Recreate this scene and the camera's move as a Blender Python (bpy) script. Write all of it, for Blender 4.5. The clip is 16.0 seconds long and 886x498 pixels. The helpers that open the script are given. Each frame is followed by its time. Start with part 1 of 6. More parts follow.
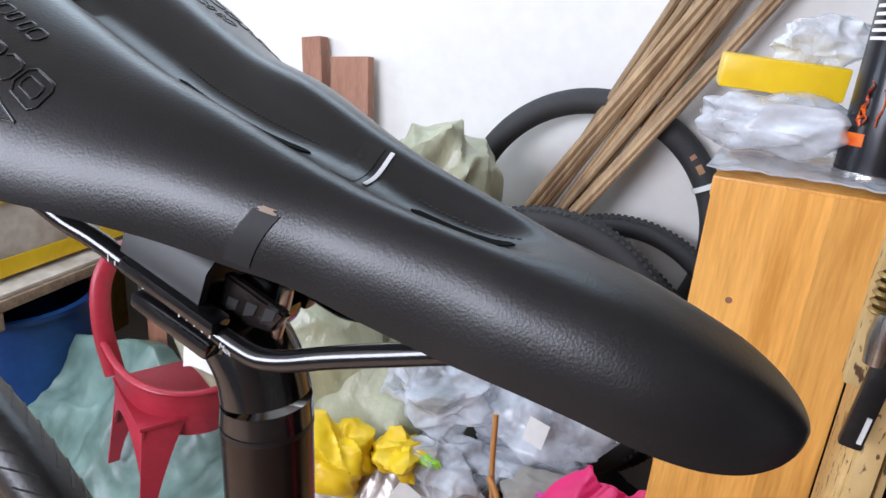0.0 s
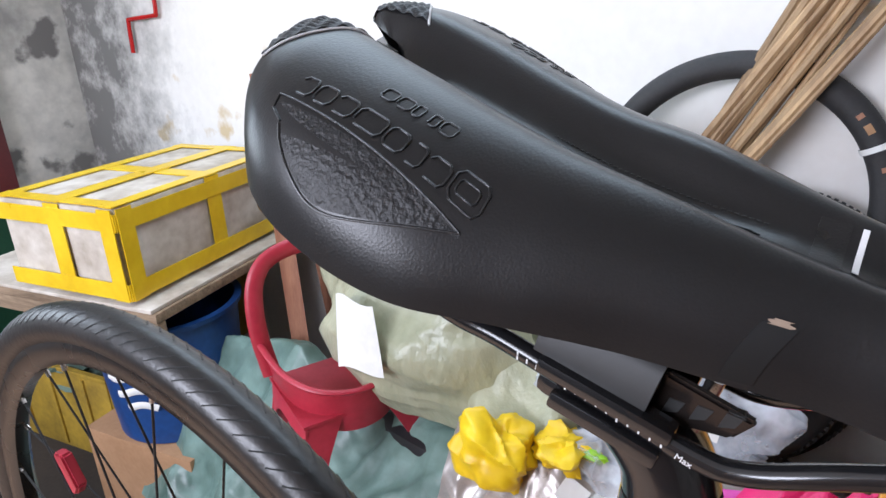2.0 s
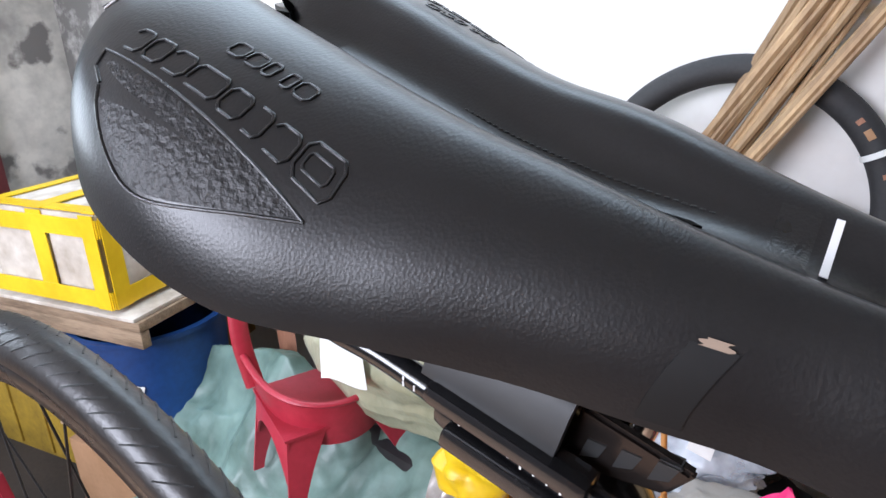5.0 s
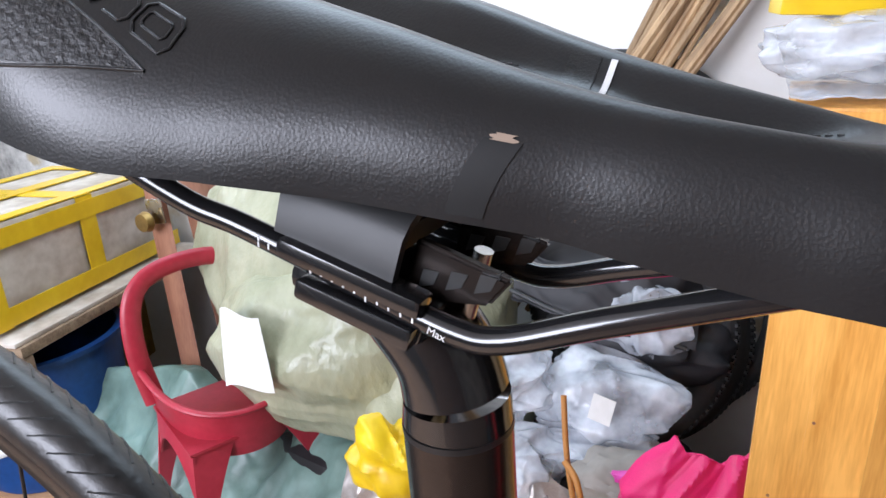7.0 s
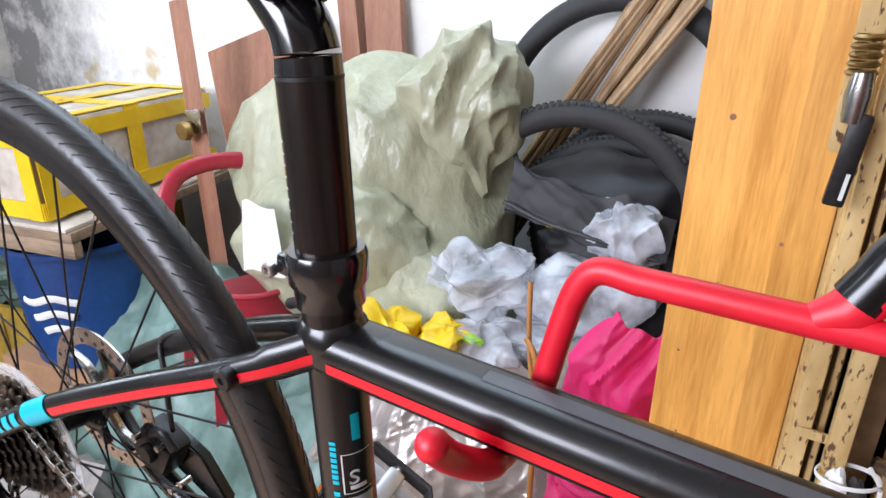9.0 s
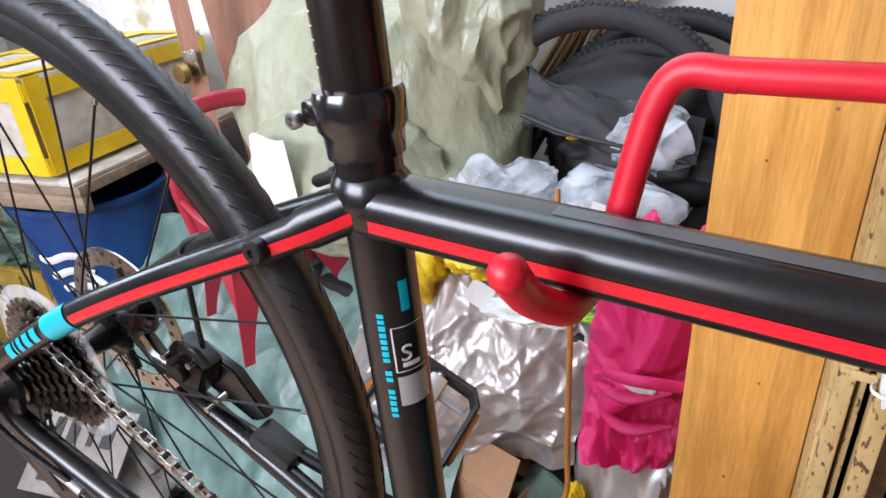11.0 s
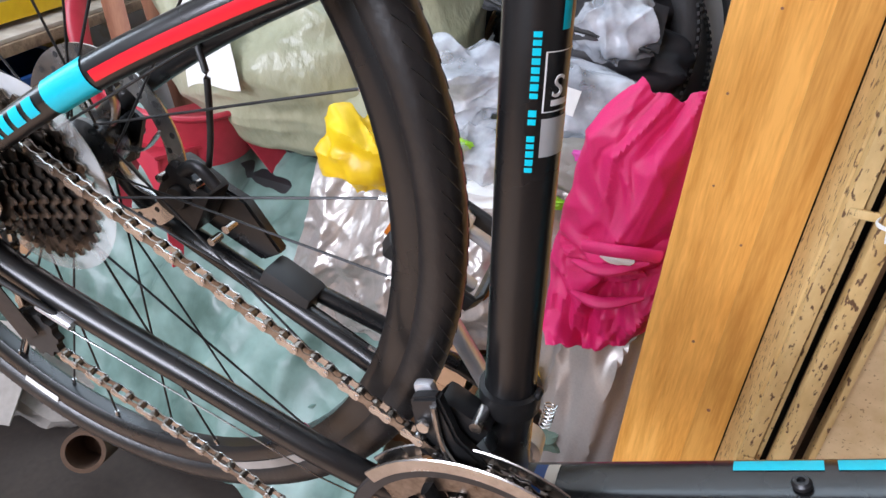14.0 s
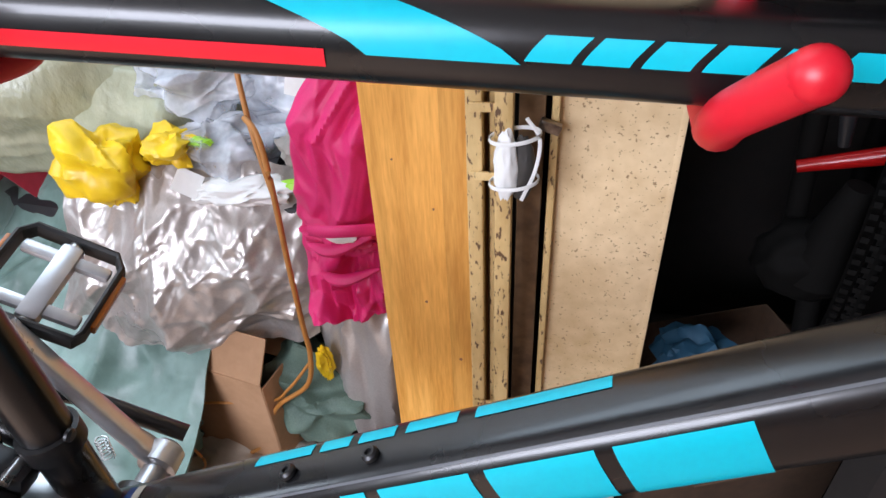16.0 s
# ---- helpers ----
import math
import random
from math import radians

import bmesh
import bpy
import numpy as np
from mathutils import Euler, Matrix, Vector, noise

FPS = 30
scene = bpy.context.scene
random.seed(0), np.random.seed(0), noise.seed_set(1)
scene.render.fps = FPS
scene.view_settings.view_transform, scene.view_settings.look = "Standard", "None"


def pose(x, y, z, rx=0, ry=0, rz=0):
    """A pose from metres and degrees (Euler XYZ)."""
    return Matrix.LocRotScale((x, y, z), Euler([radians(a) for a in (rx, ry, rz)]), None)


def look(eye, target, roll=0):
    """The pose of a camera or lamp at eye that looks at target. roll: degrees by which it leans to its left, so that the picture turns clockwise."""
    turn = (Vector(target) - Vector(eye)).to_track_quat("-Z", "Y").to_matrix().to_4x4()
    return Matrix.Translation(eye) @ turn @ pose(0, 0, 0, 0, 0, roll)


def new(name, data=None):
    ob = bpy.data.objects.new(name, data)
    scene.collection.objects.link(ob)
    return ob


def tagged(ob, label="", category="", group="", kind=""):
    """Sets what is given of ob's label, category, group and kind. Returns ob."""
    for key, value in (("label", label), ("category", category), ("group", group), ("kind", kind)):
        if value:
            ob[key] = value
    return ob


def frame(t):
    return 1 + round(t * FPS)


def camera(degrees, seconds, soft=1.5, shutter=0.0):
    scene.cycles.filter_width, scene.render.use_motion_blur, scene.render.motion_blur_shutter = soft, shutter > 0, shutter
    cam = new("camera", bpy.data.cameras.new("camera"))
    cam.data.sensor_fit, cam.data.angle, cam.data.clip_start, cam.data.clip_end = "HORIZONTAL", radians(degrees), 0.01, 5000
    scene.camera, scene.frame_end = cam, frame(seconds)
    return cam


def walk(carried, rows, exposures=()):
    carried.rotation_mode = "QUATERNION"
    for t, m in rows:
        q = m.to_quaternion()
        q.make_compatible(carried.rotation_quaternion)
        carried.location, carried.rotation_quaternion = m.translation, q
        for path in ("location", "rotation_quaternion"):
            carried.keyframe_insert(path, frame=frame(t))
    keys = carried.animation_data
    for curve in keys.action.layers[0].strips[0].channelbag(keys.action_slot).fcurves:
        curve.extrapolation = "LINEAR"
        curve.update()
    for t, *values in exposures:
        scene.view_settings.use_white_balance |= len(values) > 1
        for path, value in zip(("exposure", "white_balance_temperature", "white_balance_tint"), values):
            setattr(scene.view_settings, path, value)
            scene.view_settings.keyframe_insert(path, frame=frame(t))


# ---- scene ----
cam = camera(70.0, 16.0)
LEVEL = pose(0, 0, 0, 0, 5.7, 0)  # the bicycle and the path share one tilted frame
PATH = [
    (0, (0.028, -0.154, 0.98), (-0.751, 1.543, 0.264), 10.1),
    (0.5, (0.009, -0.161, 0.981), (-0.79, 1.523, 0.257), 9.5),
    (1, (-0.022, -0.168, 0.974), (-0.9, 1.402, 0.099), 3.1),
    (1.5, (-0.055, -0.173, 0.985), (-0.992, 1.375, 0.132), 2.4),
    (2, (-0.08, -0.182, 0.994), (-1.083, 1.342, 0.176), 2.9),
    (2.5, (-0.088, -0.176, 1.0), (-1.12, 1.34, 0.204), 2.6),
    (3, (-0.107, -0.177, 1.0), (-1.086, 1.398, 0.251), 3.3),
    (3.2, (-0.117, -0.175, 0.998), (-1.006, 1.46, 0.266), 3.0),
    (5.3, (-0.063, -0.13, 0.971), (-1.089, 1.392, 0.176), 3.0),
    (5.5, (-0.058, -0.13, 0.969), (-1.045, 1.415, 0.171), 3.3),
    (6, (-0.047, -0.135, 0.971), (-0.983, 1.441, 0.17), 2.6),
    (6.5, (-0.034, -0.139, 0.963), (-0.934, 1.456, 0.159), 2.4),
    (7, (-0.04, -0.149, 0.946), (-0.826, 1.535, 0.208), 3.0),
    (7.5, (-0.035, -0.176, 0.94), (-0.689, 1.598, 0.288), 4.5),
    (8, (-0.003, -0.198, 0.953), (-0.677, 1.57, 0.303), 9.4),
    (8.2, (0.023, -0.214, 0.952), (-0.713, 1.527, 0.299), 8.5),
    (8.5, (0.063, -0.236, 0.933), (-0.708, 1.453, 0.188), 8.5),
    (9, (0.115, -0.241, 0.888), (-0.756, 1.347, 0.039), 5.7),
    (9.5, (0.139, -0.244, 0.853), (-0.723, 1.27, -0.129), 1.5),
    (10, (0.124, -0.234, 0.839), (-0.732, 1.263, -0.174), 1.6),
    (10.1, (0.117, -0.234, 0.835), (-0.741, 1.264, -0.176), 1.5),
    (12.3, (0.07, -0.282, 0.798), (-0.763, 1.259, -0.167), 0.9),
    (12.5, (0.048, -0.295, 0.785), (-0.725, 1.278, -0.179), 2.6),
    (13, (0.006, -0.313, 0.76), (-0.678, 1.303, -0.2), 4.2),
    (13.5, (-0.01, -0.318, 0.719), (-0.596, 1.284, -0.326), 4.7),
    (14, (-0.008, -0.305, 0.698), (-0.504, 1.271, -0.43), 8.4),
    (14.2, (0.012, -0.299, 0.699), (-0.461, 1.261, -0.46), 8.6),
    (14.5, (0.05, -0.295, 0.719), (-0.343, 1.267, -0.466), 9.1),
    (15, (0.144, -0.266, 0.734), (-0.131, 1.307, -0.47), 9.0),
    (15.2, (0.177, -0.254, 0.739), (-0.074, 1.32, -0.47), 8.2),
    (15.4, (0.201, -0.247, 0.749), (-0.025, 1.329, -0.462), 7.5),
    (15.5, (0.221, -0.242, 0.76), (-0.02, 1.329, -0.454), 6.8),
    (16, (0.252, -0.223, 0.771), (0.047, 1.351, -0.446), 3.8),
]
walk(cam, [(t, LEVEL @ look(eye, target, roll)) for t, eye, target, roll in PATH],
     exposures=[(0, -0.20, 6300, 10), (1, -0.17, 6300, 10), (2.5, -0.10, 6300, 10), (3.2, -0.06, 6300, 10), (5.3, 0.10, 6300, 10), (6.5, 0.10, 6300, 10), (7.5, 0.0, 6300, 10), (9, 0.04, 6350, 10), (16, 0.03, 6350, 10)])

import functools

# ---- world and light ----
world = bpy.data.worlds.new("sky")
scene.world = world
world.use_nodes = True
wn = world.node_tree.nodes
sky = wn.new("ShaderNodeTexSky")
sky.sky_type, sky.sun_disc, sky.sun_elevation, sky.sun_rotation = "NISHITA", False, radians(52), radians(194)
world.node_tree.links.new(sky.outputs[0], wn["Background"].inputs[0])
wn["Background"].inputs[1].default_value = 0.12
sun = new("sun", bpy.data.lights.new("sun", "SUN"))
sun.data.energy, sun.data.angle, sun.data.color = 3.0, radians(3), (1, 0.95, 0.86)
sun.matrix_world = look((-1.5, -6, 8), (0, 0, 0))


def area(name, eye, target, sx, sy, watts, colour):
    lamp = new(name, bpy.data.lights.new(name, "AREA"))
    lamp.data.shape, lamp.data.size, lamp.data.size_y, lamp.data.energy, lamp.data.color = "RECTANGLE", sx, sy, watts, colour
    lamp.matrix_world = look(eye, target)
    return lamp


area("doorway_light", (-1.20, -2.50, 1.62), (-0.3, 1.0, 0.4), 2.0, 1.1, 143, (0.86, 0.875, 1.0))
# The roof light is assumed: lamp added for blue sheen on upward faces.
area("added_overhead_light", (-0.95, 0.92, 2.13), (-0.95, 0.92, 0.0), 2.2, 0.70, 24, (0.70, 0.85, 1.0))
area("side_window_light", (-3.22, -0.6, 1.35), (-0.4, 1.0, 1.2), 0.9, 1.0, 25, (0.80, 0.89, 1.0))


# ---- materials ----
def mat(name, a, b=None, rough=0.6, metal=0.0, grain=60.0, stain=4.0, bump=0.15, dist=0.002, spots=None, spot_scale=30.0, spot_at=0.68, coat=0.0, rough_var=0.12, stretch=(1, 1, 1), trans=0.0, random_tint=0.0):
    """Two colours mixed by coarse and fine noise, with a fine relief; spots of a third colour."""
    m = bpy.data.materials.new(name)
    m.use_nodes = True
    n, l = m.node_tree.nodes, m.node_tree.links
    p = n["Principled BSDF"]
    b = b or tuple(c * 0.75 for c in a)
    co = n.new("ShaderNodeTexCoord")
    mp = n.new("ShaderNodeMapping")
    mp.inputs["Scale"].default_value = stretch
    l.new(co.outputs["Object"], mp.inputs[0])
    big, fine = n.new("ShaderNodeTexNoise"), n.new("ShaderNodeTexNoise")
    for node, sc, det in ((big, stain, 5), (fine, grain, 4)):
        node.inputs["Scale"].default_value, node.inputs["Detail"].default_value = sc, det
        l.new(mp.outputs[0], node.inputs["Vector"])
    add = n.new("ShaderNodeMath")
    add.operation = "MULTIPLY_ADD"
    l.new(fine.outputs["Fac"], add.inputs[0])
    add.inputs[1].default_value = 0.45
    l.new(big.outputs["Fac"], add.inputs[2])
    ramp = n.new("ShaderNodeValToRGB")
    ramp.color_ramp.elements[0].position, ramp.color_ramp.elements[1].position = 0.52, 0.92
    ramp.color_ramp.elements[0].color, ramp.color_ramp.elements[1].color = (*b, 1), (*a, 1)
    l.new(add.outputs[0], ramp.inputs[0])
    out = ramp.outputs[0]
    if spots:
        sp = n.new("ShaderNodeTexNoise")
        sp.inputs["Scale"].default_value, sp.inputs["Detail"].default_value = spot_scale, 6
        l.new(mp.outputs[0], sp.inputs["Vector"])
        cut = n.new("ShaderNodeValToRGB")
        cut.color_ramp.elements[0].position, cut.color_ramp.elements[1].position = spot_at, spot_at + 0.05
        l.new(sp.outputs["Fac"], cut.inputs[0])
        mix = n.new("ShaderNodeMix")
        mix.data_type = "RGBA"
        mix.inputs[7].default_value = (*spots, 1)
        l.new(cut.outputs[0], mix.inputs[0])
        l.new(out, mix.inputs[6])
        out = mix.outputs[2]
    if random_tint:
        info = n.new("ShaderNodeObjectInfo")
        hsv = n.new("ShaderNodeHueSaturation")
        rm = n.new("ShaderNodeMapRange")
        rm.inputs[3].default_value, rm.inputs[4].default_value = 1 - random_tint, 1 + random_tint
        l.new(info.outputs["Random"], rm.inputs[0])
        l.new(rm.outputs[0], hsv.inputs["Value"])
        l.new(out, hsv.inputs["Color"])
        out = hsv.outputs[0]
    l.new(out, p.inputs["Base Color"])
    rr = n.new("ShaderNodeMapRange")
    rr.inputs[3].default_value, rr.inputs[4].default_value = max(0.02, rough - rough_var), min(1, rough + rough_var)
    l.new(big.outputs["Fac"], rr.inputs[0])
    l.new(rr.outputs[0], p.inputs["Roughness"])
    p.inputs["Metallic"].default_value = metal
    p.inputs["Coat Weight"].default_value = coat
    p.inputs["Coat Roughness"].default_value = 0.12
    p.inputs["Transmission Weight"].default_value = trans
    if bump:
        bp = n.new("ShaderNodeBump")
        bp.inputs["Strength"].default_value, bp.inputs["Distance"].default_value = bump, dist
        l.new(fine.outputs["Fac"], bp.inputs["Height"])
        l.new(bp.outputs[0], p.inputs["Normal"])
    return m


def leather_mat():
    m = mat("black_leather", (0.0125, 0.0122, 0.0126), (0.0080, 0.0078, 0.0080), rough=0.33, grain=900, stain=9, bump=0.0, rough_var=0.06)
    n, l = m.node_tree.nodes, m.node_tree.links
    co = n.new("ShaderNodeTexCoord")
    mp = n.new("ShaderNodeMapping")
    mp.inputs["Scale"].default_value = (1.0, 0.45, 1.0)
    vo = n.new("ShaderNodeTexVoronoi")
    vo.inputs["Scale"].default_value = 1250
    no = n.new("ShaderNodeTexNoise")
    no.inputs["Scale"].default_value = 1500
    bp = n.new("ShaderNodeBump")
    bp.inputs["Strength"].default_value, bp.inputs["Distance"].default_value = 0.08, 0.0005
    ad = n.new("ShaderNodeMath")
    l.new(co.outputs["Object"], mp.inputs[0])
    l.new(mp.outputs[0], vo.inputs["Vector"])
    l.new(mp.outputs[0], no.inputs["Vector"])
    l.new(vo.outputs["Distance"], ad.inputs[0])
    l.new(no.outputs["Fac"], ad.inputs[1])
    l.new(ad.outputs[0], bp.inputs["Height"])
    l.new(bp.outputs[0], n["Principled BSDF"].inputs["Normal"])
    n["Principled BSDF"].inputs["Specular IOR Level"].default_value = 0.42
    n["Principled BSDF"].inputs["Sheen Weight"].default_value = 0.03
    n["Principled BSDF"].inputs["Sheen Roughness"].default_value = 0.40
    n["Principled BSDF"].inputs["Sheen Tint"].default_value = (0.80, 0.88, 1.0, 1)
    return m


LEATHER = leather_mat()
MARK_LEATHER = mat("glossy_embossed_leather", (0.012, 0.012, 0.0125), (0.007, 0.007, 0.007), rough=0.30, grain=1400, stain=60, bump=0.35, dist=0.0004)
PAD = mat("saddle_pad_rubber", (0.013, 0.013, 0.014), rough=0.5, grain=520, bump=0.9, dist=0.001)
SHELL = mat("saddle_shell_plastic", (0.02, 0.02, 0.02), rough=0.5)
WHITE_MARK = mat("white_print", (0.75, 0.75, 0.74), (0.6, 0.6, 0.6), rough=0.5)
FRAME_BLACK = mat("matte_black_paint", (0.008, 0.008, 0.0085), (0.005, 0.005, 0.0055), rough=0.28, coat=0.2, grain=300, stain=12, bump=0.015, spots=(0.10, 0.09, 0.08), spot_scale=90, spot_at=0.80)
GLOSS_BLACK = mat("gloss_black_alloy", (0.012, 0.012, 0.013), rough=0.16, grain=200, bump=0.02, rough_var=0.05, coat=0.5)
# Warm base tint stands in for brown reflections on the black alloy.
POST_BLACK = mat("anodised_black_alloy", (0.050, 0.040, 0.036), (0.036, 0.029, 0.026), rough=0.24, metal=0.75, grain=250, bump=0.03, spots=(0.35, 0.28, 0.22), spot_scale=120, spot_at=0.82)
RED_PAINT = mat("red_decal", (0.78, 0.008, 0.025), (0.70, 0.006, 0.020), rough=0.35, grain=200, bump=0.0)
CYAN = mat("cyan_decal", (0.0, 0.50, 0.62), (0.0, 0.44, 0.56), rough=0.4, grain=200, bump=0.0)
GREY_DECAL = mat("grey_decal", (0.10, 0.105, 0.115), rough=0.4, bump=0.0)
GREY_LINE = mat("pale_grey_line", (0.11, 0.12, 0.135), rough=0.4, bump=0.0)
SILVER_STICKER = mat("silver_sticker", (0.55, 0.56, 0.57), rough=0.35, metal=0.4, bump=0.0)
RED_DIP = mat("red_vinyl_dip", (0.72, 0.010, 0.030), (0.56, 0.008, 0.020), rough=0.42, grain=80, stain=14, bump=0.06, spots=(0.12, 0.01, 0.012), spot_scale=26, spot_at=0.70)
RUBBER = mat("tyre_rubber", (0.016, 0.0145, 0.014), (0.009, 0.008, 0.008), rough=0.36, grain=180, stain=10, bump=0.2, spots=(0.050, 0.042, 0.036), spot_scale=40, spot_at=0.68)
RUBBER.node_tree.nodes["Principled BSDF"].inputs["Specular IOR Level"].default_value = 0.55
RUBBER_OLD = mat("old_tyre_rubber", (0.035, 0.034, 0.035), (0.02, 0.02, 0.021), rough=0.7, grain=120, bump=0.3)
STEEL = mat("bright_steel", (0.62, 0.61, 0.60), (0.38, 0.37, 0.36), rough=0.26, metal=1.0, grain=150, stain=20, bump=0.05)
STEEL_BROWN = mat("oiled_steel", (0.36, 0.32, 0.285), (0.15, 0.125, 0.105), rough=0.30, metal=1.0, grain=200, stain=25, bump=0.08)
ALLOY = mat("grey_alloy", (0.64, 0.65, 0.68), (0.52, 0.53, 0.55), rough=0.30, metal=0.6, grain=120, stain=10, bump=0.04)
DARK_METAL = mat("dark_steel", (0.05, 0.05, 0.052), (0.025, 0.025, 0.026), rough=0.38, metal=0.7, grain=150, bump=0.08)
BRASS = mat("aged_brass", (0.42, 0.28, 0.10), (0.22, 0.14, 0.05), rough=0.4, metal=0.9, grain=120, bump=0.1)
CLEAR = mat("clear_plastic", (0.80, 0.81, 0.80), (0.66, 0.67, 0.66), rough=0.18, grain=60, stain=14, bump=0.05)
REFLECT = mat("orange_reflector", (0.55, 0.16, 0.02), rough=0.2, grain=300, bump=0.2)
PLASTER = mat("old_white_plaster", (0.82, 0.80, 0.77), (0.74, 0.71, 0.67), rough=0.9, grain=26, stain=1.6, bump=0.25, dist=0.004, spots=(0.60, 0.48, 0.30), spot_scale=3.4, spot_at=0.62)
DIRTY_WALL = mat("mouldy_plaster", (0.62, 0.59, 0.53), (0.26, 0.25, 0.23), rough=0.92, grain=18, stain=2.2, bump=0.3, dist=0.004, spots=(0.16, 0.15, 0.14), spot_scale=4.0, spot_at=0.56)
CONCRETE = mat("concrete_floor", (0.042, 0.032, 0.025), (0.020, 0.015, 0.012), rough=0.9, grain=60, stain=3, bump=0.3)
WALL_BROWN = mat("warm_bounce_brown", (0.46, 0.29, 0.19), (0.36, 0.22, 0.14), rough=0.8, grain=30, stain=3, bump=0.15)
# Near-black boards: the store's shade is put into their colour.
STORE_SHADE = mat("shade_dark_boards", (0.014, 0.010, 0.008), (0.007, 0.0055, 0.005), rough=0.9, grain=30, stain=4, bump=0.2)
# Near-black that carries deep shade: stored bicycle, its tyre, saddle slots.
SHADE_BLACK = mat("shade_black", (0.006, 0.0055, 0.005), rough=0.8, bump=0.1)
SHADE_BLACK.node_tree.nodes["Principled BSDF"].inputs["Specular IOR Level"].default_value = 0.1
CEIL = mat("ceiling_paint", (0.80, 0.80, 0.79), rough=0.9, grain=30, bump=0.1)
PINE = mat("pine_board", (0.92, 0.49, 0.12), (0.66, 0.30, 0.055), rough=0.45, grain=40, stain=5, bump=0.04, stretch=(9, 9, 0.7), spots=(0.34, 0.15, 0.035), spot_scale=2.6, spot_at=0.74, random_tint=0.14)
WOOD_RED = mat("reddish_wood", (0.36, 0.17, 0.10), (0.24, 0.10, 0.06), rough=0.6, grain=40, stain=5, bump=0.1, stretch=(6, 6, 0.7))
WOOD_OLD = mat("worn_plank", (0.36, 0.26, 0.17), (0.16, 0.11, 0.07), rough=0.8, grain=40, stain=6, bump=0.25, stretch=(0.7, 6, 6))
CANE = mat("dry_cane", (0.42, 0.28, 0.15), (0.22, 0.13, 0.065), rough=0.65, grain=30, stain=5, bump=0.1, stretch=(3, 3, 0.6), random_tint=0.3)
RUST = mat("rusted_cream_paint", (0.72, 0.52, 0.24), (0.52, 0.34, 0.13), rough=0.6, grain=70, stain=12, bump=0.2, spots=(0.12, 0.06, 0.027), spot_scale=120, spot_at=0.585, stretch=(1.6, 1.6, 0.6))
PANEL = mat("speckled_cream_panel", (0.80, 0.62, 0.38), (0.56, 0.39, 0.20), rough=0.62, grain=45, stain=5, bump=0.12, spots=(0.30, 0.19, 0.095), spot_scale=230, spot_at=0.625)
STYRO = mat("dusty_white_foam", (0.66, 0.61, 0.54), (0.42, 0.36, 0.29), rough=0.85, grain=34, stain=9, bump=0.2)
TAPE = mat("yellow_tape", (0.86, 0.60, 0.02), (0.74, 0.47, 0.01), rough=0.32, grain=40, stain=9, bump=0.1)
RED_PLASTIC = mat("faded_red_plastic", (0.46, 0.03, 0.055), (0.34, 0.018, 0.035), rough=0.42, grain=60, bump=0.05)
SACK = mat("green_grey_sack", (0.42, 0.42, 0.295), (0.28, 0.29, 0.19), rough=0.33, grain=42, stain=6, bump=0.6, dist=0.008, stretch=(1, 1, 0.6))
NOTE = mat("paper_note", (0.82, 0.82, 0.80), (0.7, 0.7, 0.68), rough=0.7, bump=0.0)
YELLOW_BAG = mat("yellow_plastic_bag", (0.86, 0.60, 0.01), (0.74, 0.46, 0.01), rough=0.38, grain=60, stain=10, bump=0.1)
CLEAR_BAG = mat("clear_plastic_bag", (0.78, 0.81, 0.87), (0.60, 0.64, 0.71), rough=0.20, rough_var=0.08, grain=40, stain=11, bump=0.25, dist=0.004, coat=0.3)
def film(m, low, high):
    """Thin clear film: lets much of what is behind it through, cloudier in places."""
    n, l = m.node_tree.nodes, m.node_tree.links
    no, rng, tr, mix, co = (n.new(k) for k in ("ShaderNodeTexNoise", "ShaderNodeMapRange", "ShaderNodeBsdfTransparent", "ShaderNodeMixShader", "ShaderNodeTexCoord"))
    no.inputs["Scale"].default_value, no.inputs["Detail"].default_value = 16, 5
    rng.inputs[1].default_value, rng.inputs[2].default_value, rng.inputs[3].default_value, rng.inputs[4].default_value = 0.35, 0.65, low, high
    l.new(co.outputs["Object"], no.inputs["Vector"])
    l.new(no.outputs["Fac"], rng.inputs[0])
    l.new(rng.outputs[0], mix.inputs[0])
    l.new(tr.outputs[0], mix.inputs[1])
    l.new(n["Principled BSDF"].outputs[0], mix.inputs[2])
    l.new(mix.outputs[0], n["Material Output"].inputs[0])
    return m


film(CLEAR_BAG, 0.30, 0.74)
film(CLEAR, 0.26, 0.42)
MAGENTA = mat("magenta_nylon", (0.74, 0.020, 0.165), (0.58, 0.012, 0.115), rough=0.5, grain=500, stain=7, bump=0.12)
BLACK_NYLON = mat("black_nylon", (0.016, 0.015, 0.018), (0.010, 0.0095, 0.011), rough=0.55, grain=450, bump=0.2)
TEAL = mat("pale_teal_tarp", (0.195, 0.300, 0.265), (0.07, 0.12, 0.10), rough=0.40, grain=18, stain=6, bump=0.35, dist=0.008)
TEAL_DARK = mat("green_cloth", (0.13, 0.19, 0.15), (0.07, 0.11, 0.085), rough=0.7, grain=300, stain=8, bump=0.2)
SILVER = mat("silver_beige_tarp", (0.52, 0.475, 0.445), (0.38, 0.34, 0.315), rough=0.31, metal=0.5, grain=250, stain=6, bump=0.05)
CARTON = mat("brown_carton", (0.42, 0.24, 0.13), (0.33, 0.18, 0.09), rough=0.8, grain=60, stain=5, bump=0.1)
# Rust tone darkened to carry the shade of the gate's recesses.
RUST_RECESS = mat("recess_dark_rust", (0.26, 0.155, 0.075), (0.09, 0.05, 0.025), rough=0.8, grain=60, stain=9, bump=0.3)
TERRA = mat("warm_floor_tile", (0.42, 0.27, 0.18), (0.32, 0.205, 0.135), rough=0.6, grain=40, stain=3, bump=0.1)
